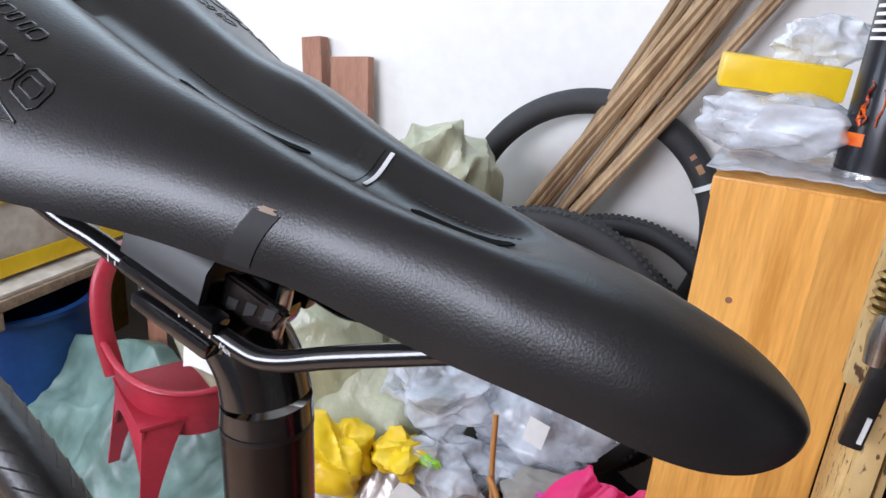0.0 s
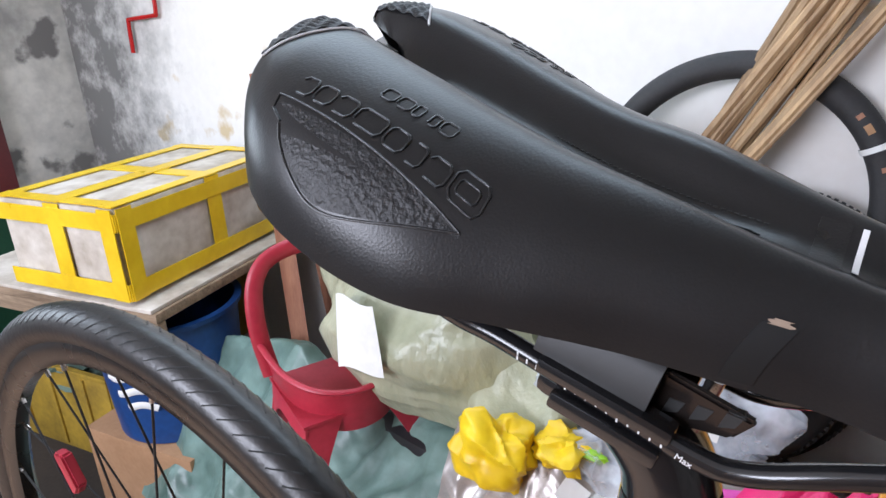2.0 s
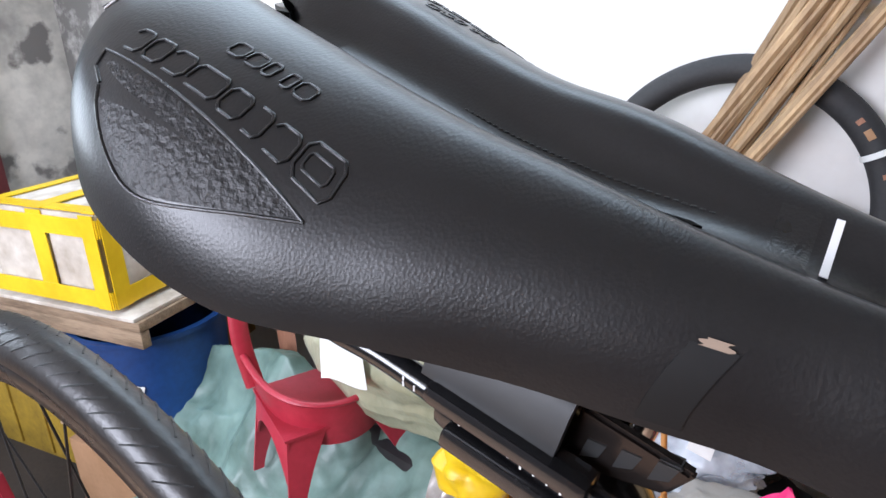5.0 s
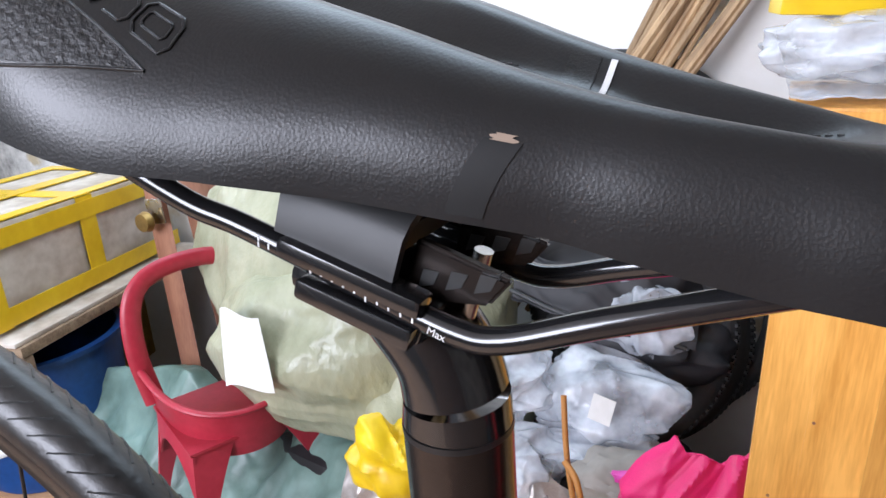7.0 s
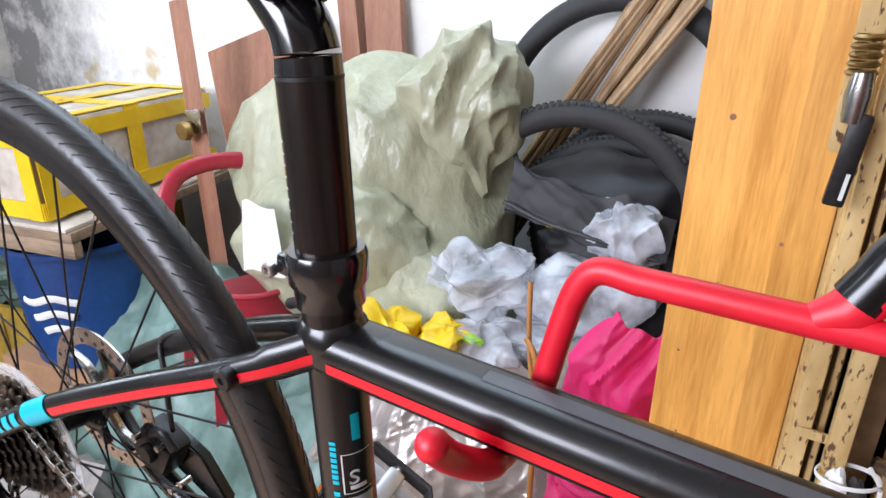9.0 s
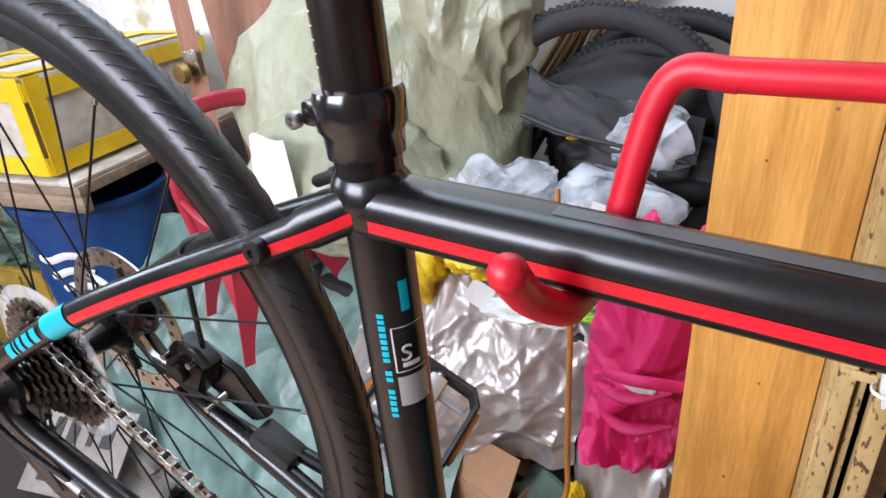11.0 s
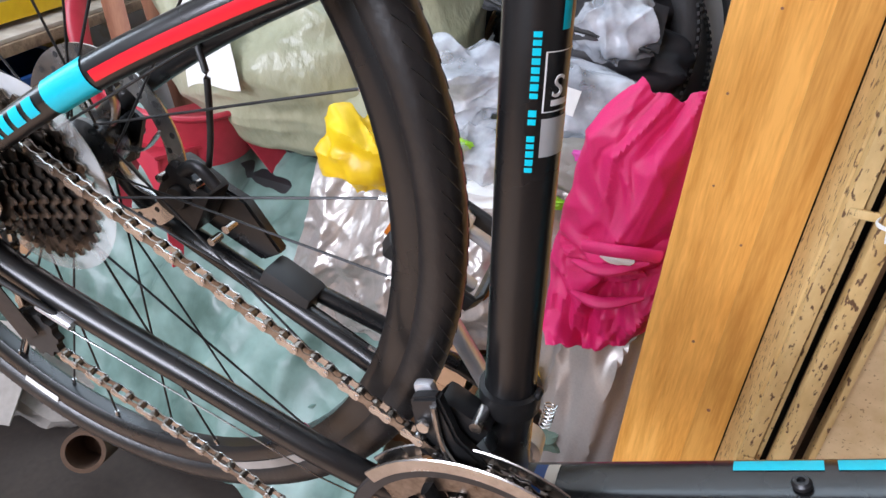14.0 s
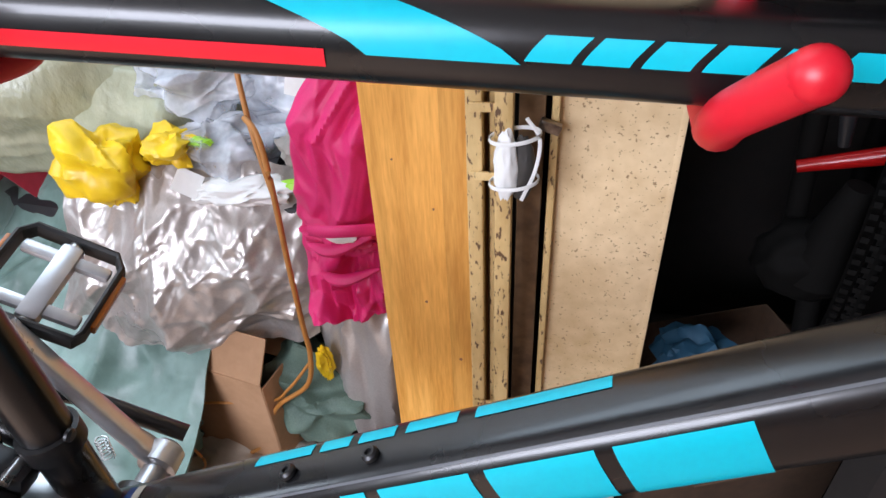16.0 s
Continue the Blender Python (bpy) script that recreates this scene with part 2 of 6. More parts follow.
MATTE = mat("rubbed_matte_black", (0.006, 0.006, 0.006), rough=0.55, bump=0.0)
MATTE.node_tree.nodes["Principled BSDF"].inputs["Specular IOR Level"].default_value = 0.35
SKIN_PINK = mat("worn_scuff", (0.30, 0.22, 0.16), rough=0.6, bump=0.1)
# Shaded copy of the brown carton, for the corner carton and floor tube.
CARTON_SHADED = mat("shaded_carton", (0.10, 0.055, 0.03), (0.06, 0.032, 0.018), rough=0.85, grain=60, stain=5, bump=0.1)
GUARD = mat("black_guard_plastic", (0.024, 0.024, 0.026), (0.015, 0.015, 0.016), rough=0.40, grain=120, bump=0.05)
WIRE = mat("orange_wire", (0.50, 0.22, 0.05), (0.38, 0.15, 0.03), rough=0.5, bump=0.0)
BLUE = mat("blue_plastic", (0.010, 0.065, 0.24), (0.006, 0.035, 0.14), rough=0.45, grain=50, bump=0.1)
CRATE_Y = mat("dirty_yellow_crate", (0.42, 0.27, 0.03), (0.22, 0.14, 0.02), rough=0.6, grain=50, stain=6, bump=0.2)
GREY_PLATE = mat("dusty_grey_paint", (0.33, 0.30, 0.27), (0.20, 0.18, 0.16), rough=0.8, grain=40, stain=7, bump=0.2)
DARK_BAR = mat("dark_paint", (0.05, 0.045, 0.04), rough=0.7)
CAN_BLACK = mat("printed_black_can", (0.02, 0.02, 0.025), rough=0.25, metal=0.3, bump=0.0)
ORANGE = mat("orange_print", (0.75, 0.16, 0.01), (0.62, 0.06, 0.01), rough=0.35, stain=60, bump=0.0)
LIME = mat("lime_plastic", (0.35, 0.70, 0.03), rough=0.4)
PINK = mat("pink_plastic", (0.75, 0.06, 0.42), rough=0.4)
BLUE_CLOTH = mat("dark_blue_cloth", (0.02, 0.09, 0.16), rough=0.7)
WOOD_MAROON = mat("maroon_gloss_paint", (0.11, 0.018, 0.020), (0.07, 0.012, 0.014), rough=0.4, grain=60, bump=0.1)
GREEN_PAINT = mat("green_gloss_paint", (0.02, 0.085, 0.045), (0.012, 0.05, 0.028), rough=0.4, grain=60, bump=0.1)
PAINT_RED = mat("red_gloss_paint", (0.5, 0.01, 0.01), rough=0.25)


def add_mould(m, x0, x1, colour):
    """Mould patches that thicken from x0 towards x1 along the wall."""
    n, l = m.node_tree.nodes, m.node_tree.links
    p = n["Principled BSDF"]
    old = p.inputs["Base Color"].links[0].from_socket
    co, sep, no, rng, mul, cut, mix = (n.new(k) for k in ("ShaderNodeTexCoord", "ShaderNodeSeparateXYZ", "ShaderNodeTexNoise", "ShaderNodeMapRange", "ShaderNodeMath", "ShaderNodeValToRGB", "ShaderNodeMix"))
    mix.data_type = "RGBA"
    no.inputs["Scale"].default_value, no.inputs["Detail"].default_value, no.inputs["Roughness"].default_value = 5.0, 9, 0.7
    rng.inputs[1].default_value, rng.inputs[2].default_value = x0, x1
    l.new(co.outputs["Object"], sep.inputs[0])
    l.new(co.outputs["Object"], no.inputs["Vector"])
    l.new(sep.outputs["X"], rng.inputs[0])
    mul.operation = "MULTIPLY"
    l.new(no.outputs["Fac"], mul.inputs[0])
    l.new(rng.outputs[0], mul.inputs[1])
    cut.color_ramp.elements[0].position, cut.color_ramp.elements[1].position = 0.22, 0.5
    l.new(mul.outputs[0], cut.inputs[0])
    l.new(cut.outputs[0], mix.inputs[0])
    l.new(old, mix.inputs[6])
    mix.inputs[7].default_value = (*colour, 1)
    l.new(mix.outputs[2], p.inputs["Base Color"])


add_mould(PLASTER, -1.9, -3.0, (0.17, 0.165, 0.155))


# ---- mesh helpers ----
def sharpen(bm, degrees=38):
    limit = radians(degrees)
    for f in bm.faces:
        f.smooth = True
    for e in bm.edges:
        if len(e.link_faces) == 2 and e.calc_face_angle(0) > limit:
            e.smooth = False


def mesh_of(name, bm, material):
    bmesh.ops.recalc_face_normals(bm, faces=bm.faces)
    sharpen(bm)
    me = bpy.data.meshes.new(name)
    bm.to_mesh(me)
    bm.free()
    me.materials.append(material)
    return me


def part(name, bm, material, parent, label=""):
    ob = new(name, mesh_of(name, bm, material))
    ob.parent = parent
    return tagged(ob, label)


def piece(name, me, parent, m):
    ob = new(name, me)
    ob.parent = parent
    ob.matrix_basis = m
    return ob


def thing(name, label, category, m=None, group="", kind=""):
    ob = new(name)
    ob.empty_display_size = 0.05
    if m is not None:
        ob.matrix_world = m
    return tagged(ob, label, category, group, kind)


def solo(name, bm, material, label, category, group="", kind="", m=None):
    ob = new(name, mesh_of(name, bm, material))
    if m is not None:
        ob.matrix_world = m
    return tagged(ob, label, category, group, kind)


def smooth_path(pts, steps=6):
    """A Catmull-Rom curve through the points."""
    p = [Vector(q) for q in pts]
    p = [2 * p[0] - p[1]] + p + [2 * p[-1] - p[-2]]
    out = []
    for i in range(1, len(p) - 2):
        for k in range(steps):
            t = k / steps
            a, b, c, d = p[i - 1], p[i], p[i + 1], p[i + 2]
            out.append(0.5 * (2 * b + (c - a) * t + (2 * a - 5 * b + 4 * c - d) * t * t + (3 * b - a - 3 * c + d) * t ** 3))
    return out + [p[-2]]


def tube(bm, pts, ry, rz=None, seg=16, closed=False, power=2.0, arc=None, cap=True, up=(0, 0, 1)):
    """Sweeps a (super)ellipse along pts: ry across (horizontal), rz along the tube's own up. arc: part of the section alone, in degrees."""
    pts = [Vector(p) for p in pts]
    n = len(pts)
    rings = []
    for i, p in enumerate(pts):
        if closed:
            d = pts[(i + 1) % n] - pts[i - 1]
        else:
            d = pts[min(i + 1, n - 1)] - pts[max(i - 1, 0)]
        d.normalize()
        u = Vector(up)
        if abs(d.dot(u)) > 0.97:
            u = Vector((-1, 0, 0))
        side = d.cross(u).normalized()
        top = side.cross(d).normalized()
        a = ry[i] if isinstance(ry, (list, tuple)) else ry
        b = a if rz is None else (rz[i] if isinstance(rz, (list, tuple)) else rz)
        ring = []
        lo, hi = arc if arc else (0, 360)
        count = seg + 1 if arc else seg
        for k in range(count):
            t = radians(lo + (hi - lo) * k / seg)
            c, s = math.cos(t), math.sin(t)
            c = math.copysign(abs(c) ** (2 / power), c)
            s = math.copysign(abs(s) ** (2 / power), s)
            ring.append(bm.verts.new(p + side * (a * c) + top * (b * s)))
        rings.append(ring)
    m = len(rings[0])
    for i in range(n if closed else n - 1):
        r, q = rings[i], rings[(i + 1) % n]
        for k in range(m if not arc else m - 1):
            bm.faces.new((r[k], r[(k + 1) % m], q[(k + 1) % m], q[k]))
    if cap and not closed and not arc:
        bm.faces.new(rings[0])
        bm.faces.new(rings[-1])
    return bm


def rod(pts, r, rz=None, seg=14, **kw):
    return tube(bmesh.new(), pts, r, rz, seg, **kw)


def lathe(profile, seg=32, bm=None, m=None, closed=False):
    """Turns (radius, height) pairs round z, then places them by m."""
    bm = bm or bmesh.new()
    m = m or Matrix()
    rings = []
    for r, h in profile:
        rings.append([bm.verts.new(m @ Vector((r * math.cos(2 * math.pi * k / seg), r * math.sin(2 * math.pi * k / seg), h))) for k in range(seg)])
    pairs = list(zip(rings, rings[1:])) + ([(rings[-1], rings[0])] if closed else [])
    for a, b in pairs:
        for k in range(seg):
            bm.faces.new((a[k], a[(k + 1) % seg], b[(k + 1) % seg], b[k]))
    if not closed:
        if profile[0][0] > 1e-5:
            bm.faces.new(rings[0])
        if profile[-1][0] > 1e-5:
            bm.faces.new(rings[-1])
    return bm


def box(sx, sy, sz, bevel=0.002, m=None, bm=None, seg=2):
    own = bmesh.new()
    bmesh.ops.create_cube(own, size=1)
    bmesh.ops.scale(own, vec=(sx, sy, sz), verts=own.verts)
    if bevel:
        bmesh.ops.bevel(own, geom=own.edges[:], offset=bevel, segments=seg, affect="EDGES", profile=0.6)
    own.transform(m or Matrix())
    if bm is None:
        return own
    me = bpy.data.meshes.new("tmp")
    own.to_mesh(me)
    own.free()
    bm.from_mesh(me)
    bpy.data.meshes.remove(me)
    return bm


def prism(outline, depth, m=None, bevel=0.0):
    """A flat outline in x, z pushed back along y by depth."""
    bm = bmesh.new()
    face = bm.faces.new([bm.verts.new((x, 0, z)) for x, z in outline])
    ext = bmesh.ops.extrude_face_region(bm, geom=[face])
    bmesh.ops.translate(bm, vec=(0, depth, 0), verts=[v for v in ext["geom"] if isinstance(v, bmesh.types.BMVert)])
    if bevel:
        bmesh.ops.bevel(bm, geom=bm.edges[:], offset=bevel, segments=2, affect="EDGES")
    bm.transform(m or Matrix())
    return bm


def ridge(p, octaves=3):
    """Sharp creases: 1 on a crease, falling to 0."""
    v, amp, tot = 0.0, 1.0, 0.0
    for _ in range(octaves):
        v += amp * (1 - abs(noise.noise(p))) ** 2
        tot += amp
        p, amp = p * 2.03 + Vector((7.1, 3.3, 1.7)), amp * 0.5
    return v / tot


def creases(p, seed, f, octaves=3):
    """Sharp irregular ridges between shallow hollows, as in crumpled film: about 0 to 1."""
    v, amp, tot, ff = 0.0, 1.0, 0.0, f
    off = Vector((seed * 1.7, seed * 0.9, seed * 2.3))
    for k in range(octaves):
        q = p * ff + off
        q = q + noise.noise_vector(q * 0.6) * 0.55
        d = noise.voronoi(q)[0][0]
        v += amp * min(1.0, d * d * 1.5)
        tot, amp, ff = tot + amp, amp * 0.55, ff * 2.1
    return v / tot


@functools.lru_cache(maxsize=None)
def fold_waves(seed, count):
    rnd = random.Random(seed)
    out = []
    for _ in range(count):
        d = Vector((rnd.gauss(0, 1), rnd.gauss(0, 1), rnd.gauss(0, 1))).normalized()
        out.append((d, rnd.uniform(0.6, 2.1), rnd.uniform(0, 6), Vector((rnd.uniform(0, 40), rnd.uniform(0, 40), rnd.uniform(0, 40)))))
    return out


def folds(p, seed, f, count=7):
    """Long sharp folds running several ways, each fading in and out: about 0 to 1."""
    v = tot = 0.0
    for d, k, phase, off in fold_waves(seed, count):
        s = p.dot(d) * f * k + phase + 1.1 * noise.noise(p * f * 0.30 + off)
        env = min(1.0, max(0.0, 0.45 + 1.5 * noise.noise(p * f * 0.28 - off)))
        v += env * (1 - abs(math.sin(s))) ** 1.7 / k
        tot += 1 / k
    return min(1.0, 2.4 * v / tot)


def crumpled(centre, radii, seed=0, lump=0.22, fold=0.16, freq=2.2, fold_freq=4.0, level=5, floor=None, stretch=(1, 1, 1)):
    """A soft closed form with lumps and creased folds, flat where it rests."""
    bm = bmesh.new()
    bmesh.ops.create_icosphere(bm, subdivisions=level, radius=1)
    off = Vector((seed * 3.7, seed * 1.9, seed * 5.3))
    for v in bm.verts:
        q = v.co.copy()
        f = Vector((q.x * stretch[0], q.y * stretch[1], q.z * stretch[2]))
        d = 1 + lump * noise.noise(f * freq + off) + fold * (folds(f, seed, fold_freq * 1.5) - 0.4)
        v.co = Vector((q.x * radii[0], q.y * radii[1], q.z * radii[2])) * d + Vector(centre)
        if floor is not None and v.co.z < floor:
            v.co.z = floor + 0.02 * (v.co.z - floor)
    return bm


def sheet(corner, nx, ny, size, fn, thickness=0.004):
    """A cloth: fn(u, v) gives the place of each of nx * ny grid points; it has two sides."""
    bm = bmesh.new()
    rows = [[bm.verts.new(Vector(corner) + Vector(fn(i / (nx - 1), j / (ny - 1))) * size) for i in range(nx)] for j in range(ny)]
    for j in range(ny - 1):
        for i in range(nx - 1):
            bm.faces.new((rows[j][i], rows[j][i + 1], rows[j + 1][i + 1], rows[j + 1][i]))
    bmesh.ops.recalc_face_normals(bm, faces=bm.faces)
    bmesh.ops.solidify(bm, geom=bm.faces[:], thickness=thickness)
    return bm


def lerp_table(table, x):
    """Smooth interpolation between the rows of a table, by its first column."""
    n = len(table)
    if x <= table[0][0]:
        return list(table[0][1:])
    if x >= table[-1][0]:
        return list(table[-1][1:])
    i = next(k for k in range(n - 1) if x <= table[k + 1][0])
    a, b = table[i], table[i + 1]
    h = b[0] - a[0]
    t = (x - a[0]) / h
    p, q = table[max(i - 1, 0)], table[min(i + 2, n - 1)]
    out = []
    for k in range(1, len(a)):
        m0 = (b[k] - p[k]) / (b[0] - p[0])
        m1 = (q[k] - a[k]) / (q[0] - a[0])
        out.append((2 * t ** 3 - 3 * t * t + 1) * a[k] + (t ** 3 - 2 * t * t + t) * h * m0 + (3 * t * t - 2 * t ** 3) * b[k] + (t ** 3 - t * t) * h * m1)
    return [min(max(v, min(p, q)), max(p, q)) for v, p, q in zip(out, a[1:], b[1:])]


# ---- the room ----
FLOOR = -0.55


def slab(name, lo, hi, material, label, category):
    c = [(a + b) / 2 for a, b in zip(lo, hi)]
    return solo(name, box(*[b - a for a, b in zip(lo, hi)], bevel=0, m=Matrix.Translation(c)), material, label, category, kind="structure")


# Unseen floor; warm colour chosen for brown reflections on tubes and saddle.
slab("floor_near", (-3.4, -2.6, FLOOR - 0.1), (3.2, -0.25, FLOOR), TERRA, "unseen warm brown floor inside the doorway", "floor")
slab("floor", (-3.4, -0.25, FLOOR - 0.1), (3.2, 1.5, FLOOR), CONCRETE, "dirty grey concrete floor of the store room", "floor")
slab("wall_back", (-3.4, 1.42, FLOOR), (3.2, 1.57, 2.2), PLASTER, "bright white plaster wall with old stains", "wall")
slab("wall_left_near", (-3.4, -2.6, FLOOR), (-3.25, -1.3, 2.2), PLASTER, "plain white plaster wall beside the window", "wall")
slab("wall_left_far", (-3.4, 0.1, FLOOR), (-3.25, 1.42, 2.2), DIRTY_WALL, "white plaster wall with black mould stains", "wall")
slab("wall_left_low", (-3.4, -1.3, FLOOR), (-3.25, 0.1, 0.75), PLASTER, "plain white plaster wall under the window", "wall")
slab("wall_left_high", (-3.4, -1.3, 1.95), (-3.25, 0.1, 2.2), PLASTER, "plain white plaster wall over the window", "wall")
slab("wall_right", (3.05, -2.6, FLOOR), (3.2, 1.42, 2.2), DIRTY_WALL, "grimy plaster wall at the dark end", "wall")
slab("ceiling", (-3.4, -2.6, 2.2), (3.2, 1.57, 2.35), CEIL, "plain off-white ceiling", "ceiling")
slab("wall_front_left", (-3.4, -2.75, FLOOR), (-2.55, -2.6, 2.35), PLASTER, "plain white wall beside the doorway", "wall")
# Unseen wall, given a warm tan to reflect in the dark tubes.
slab("wall_front_right", (-0.15, -2.75, FLOOR), (3.2, -2.6, 2.35), WALL_BROWN, "unseen wall beside the doorway, brown for warm reflections", "wall")
# Unseen pane and frame, added under the solid ceiling for the overhead lamp.
SKY_PANE = mat("frosted_added_pane", (0.80, 0.86, 0.90), (0.74, 0.80, 0.85), rough=0.4, grain=40, bump=0.05)
added_roof_light = thing("window_added", "unseen frosted roof light, added over the heap", "window", pose(-0.95, 0.92, 2.19), kind="structure")
part("pane", box(2.2, 0.70, 0.008, 0.001), SKY_PANE, added_roof_light, "frosted glass pane")
for sx, sy, x, y in ((2.28, 0.04, 0, -0.37), (2.28, 0.04, 0, 0.37), (0.04, 0.70, -1.12, 0), (0.04, 0.70, 1.12, 0)):
    part("window_frame", box(sx, sy, 0.03, 0.003, Matrix.Translation((x, y, 0))), CEIL, added_roof_light)
# Added slabs out of view keep light from the store beyond the gate.
slab("ceiling_store_blocker", (0.25, 0.47, 1.26), (3.05, 1.42, 1.30), STORE_SHADE, "unseen board ceiling added to keep the store dark", "ceiling")
slab("wall_store_side_blocker", (0.245, 0.76, FLOOR), (0.265, 1.42, 0.84), STORE_SHADE, "unseen board side added to keep the store dark", "wall")
slab("wall_store_blocker", (0.69, 0.24, FLOOR), (3.05, 0.30, 2.2), STORE_SHADE, "unseen partition wall added to keep light from the store", "wall")
ground_bm = bmesh.new()
bmesh.ops.create_grid(ground_bm, x_segments=8, y_segments=8, size=900)
ground_bm.transform(Matrix.Translation((0, 0, FLOOR - 0.11)))
solo("ground", ground_bm, CONCRETE, "grey concrete yard outside the doorway", "ground", kind="structure")


# ---- the bicycle ----
bicycle = thing("bicycle", "matte black hybrid bicycle with red and cyan stripes", "bicycle", LEVEL)
AXLE = Vector((-0.420, 0, 0.442))
BB = Vector((-0.028, 0, 0.262))


def seat_axis(z):
    return Vector((-0.060 - 0.1333 * (z - 0.516), 0, z))


def tt_axis(x):
    return Vector((x, 0, 0.6825 + 0.052 * x))


def dt_axis(x):
    return Vector((x, 0, 0.3665 + 0.643 * (x - 0.127)))


STAY = smooth_path([(-0.083, -0.012, 0.680), (-0.128, -0.030, 0.655), (-0.220, -0.045, 0.606), (-0.310, -0.055, 0.552), (-0.400, -0.064, 0.487), (-0.452, -0.068, 0.441)], 8)
CSTAY = smooth_path([(-0.045, -0.024, 0.266), (-0.142, -0.046, 0.302), (-0.260, -0.054, 0.338), (-0.377, -0.060, 0.372), (-0.430, -0.066, 0.402), (-0.452, -0.068, 0.436)], 8)


def mirror(pts):
    return [Vector((p[0], -p[1], p[2])) for p in pts]


def build_frame():
    frame_part = part("seat_tube", rod([seat_axis(0.235), seat_axis(0.45), seat_axis(0.712)], 0.0172, seg=32), FRAME_BLACK, bicycle)
    tt = [tt_axis(x) for x in np.linspace(-0.082, 0.53, 14)]
    top_tube = part("top_tube", rod(tt, 0.0195, 0.0165, 28, power=2.6), FRAME_BLACK, bicycle)
    dt = [dt_axis(x) for x in np.linspace(-0.028, 0.53, 12)]
    down_tube = part("down_tube", rod(dt, 0.0255, 0.028, 32, power=3.2), FRAME_BLACK, bicycle)
    part("head_tube", rod([(0.505, 0, 0.735), (0.545, 0, 0.585)], 0.023, seg=24), FRAME_BLACK, bicycle)
    gusset = crumpled(seat_axis(0.684), (0.023, 0.0205, 0.021), lump=0, fold=0, level=3)
    part("tube_junction", gusset, FRAME_BLACK, bicycle)
    lug = lathe([(0.017, -0.036), (0.021, -0.0345), (0.0215, 0.0345), (0.017, 0.036)], 32, m=Matrix.Translation(BB) @ pose(0, 0, 0, 90, 0, 0))
    part("bottom_bracket_shell", lug, FRAME_BLACK, bicycle)
    stays = []
    for side, path in (("r", STAY), ("l", mirror(STAY))):
        stays.append(part("seat_stay", rod(path, 0.0068, [0.0120] * 6 + [0.0098] * (len(path) - 6), 18), FRAME_BLACK, bicycle))
    for path in (CSTAY, mirror(CSTAY)):
        n = len(path)
        part("chain_stay", rod(path, [0.0085 + 0.002 * math.sin(3 * i / n) for i in range(n)], [0.0125 - 0.003 * i / n for i in range(n)], 18), FRAME_BLACK, bicycle)
    for y in (-0.067, 0.067):
        drop = prism([(-0.470, 0.420), (-0.448, 0.412), (-0.420, 0.428), (-0.405, 0.470), (-0.425, 0.480), (-0.448, 0.468), (-0.468, 0.450)], 0.006, Matrix.Translation((0.008, y - 0.003, -0.008)), 0.001)
        part("dropout", drop, FRAME_BLACK, bicycle)
    # red stripe along the seat stay and the top tube, then the cyan bands
    r_stripe = [p for p in STAY if -0.303 < p.x < -0.080]
    part("stripe", tube(bmesh.new(), r_stripe, 0.0074, 0.0106, 8, arc=(172, 208)), RED_PAINT, stays[0], "red stripe")
    t_stripe = [tt_axis(x) for x in np.linspace(-0.072, 0.180, 14)]
    part("stripe", tube(bmesh.new(), t_stripe, 0.0200, 0.0170, 8, power=2.6, arc=(-17, 0)), RED_PAINT, top_tube, "red stripe")
    part("stripe", tube(bmesh.new(), [p for p in smooth_path(STAY, 3) if -0.334 < p.x < -0.300], 0.0075, 0.0105, 12, arc=(85, 265)), CYAN, stays[0], "cyan band")
    def slanted(x0, x1, a0, a1, slant, lift=0.0006, n=7):
        """A decal on the top tube whose ends lean forward with height."""
        bm = bmesh.new()
        rows = []
        for k in range(n + 1):
            t = k / n
            a = radians(a0 + (a1 - a0) * t)
            c, s = math.cos(a), math.sin(a)
            c, s = math.copysign(abs(c) ** (2 / 2.6), c), math.copysign(abs(s) ** (2 / 2.6), s)
            rows.append([bm.verts.new(tt_axis(x + slant * (t - 0.5)) + Vector((0, -(0.0195 + lift) * c, (0.0165 + lift) * s))) for x in (x0, (x0 + x1) / 2, x1)])
        for a, b in zip(rows, rows[1:]):
            for k in range(2):
                bm.faces.new((a[k], a[k + 1], b[k + 1], b[k]))
        return bm

    part("stripe", slanted(0.172, 0.224, -2, 62, -0.046), CYAN, top_tube, "slanted cyan band")
    part("stripe", tube(bmesh.new(), [tt_axis(x) for x in np.linspace(0.015, 0.19, 10)], 0.01975, 0.01675, 3, power=2.6, arc=(80, 99)), GREY_LINE, top_tube, "thin grey line")
    # lettering drawn as plain blocks
    for k, (a, b) in enumerate(((-0.350, -0.341), (-0.3615, -0.352), (-0.3725, -0.3635), (-0.3775, -0.3745), (-0.389, -0.3795))):
        sub = [p for p in smooth_path(STAY, 6) if a <= p.x <= b]
        if len(sub) > 1:
            part("brand_block", tube(bmesh.new(), sub, 0.0074, 0.0104, 6, arc=(140, 205)), CYAN, stays[0], "cyan brand block")
    for k in range(6):
        x0 = 0.251 + k * 0.0185
        part("brand_block", slanted(x0, x0 + 0.0150, 0, 24, 0.006), CYAN, top_tube, "cyan brand block")
    for x0, x1 in ((0.128, 0.176), (0.184, 0.199), (0.207, 0.258), (0.266, 0.318), (0.326, 0.381)):
        part("brand_block", tube(bmesh.new(), [dt_axis(x) for x in np.linspace(x0, x1, 4)], 0.0260, 0.0285, 10, power=3.2, arc=(-40, 33)), CYAN, down_tube, "large cyan brand block")
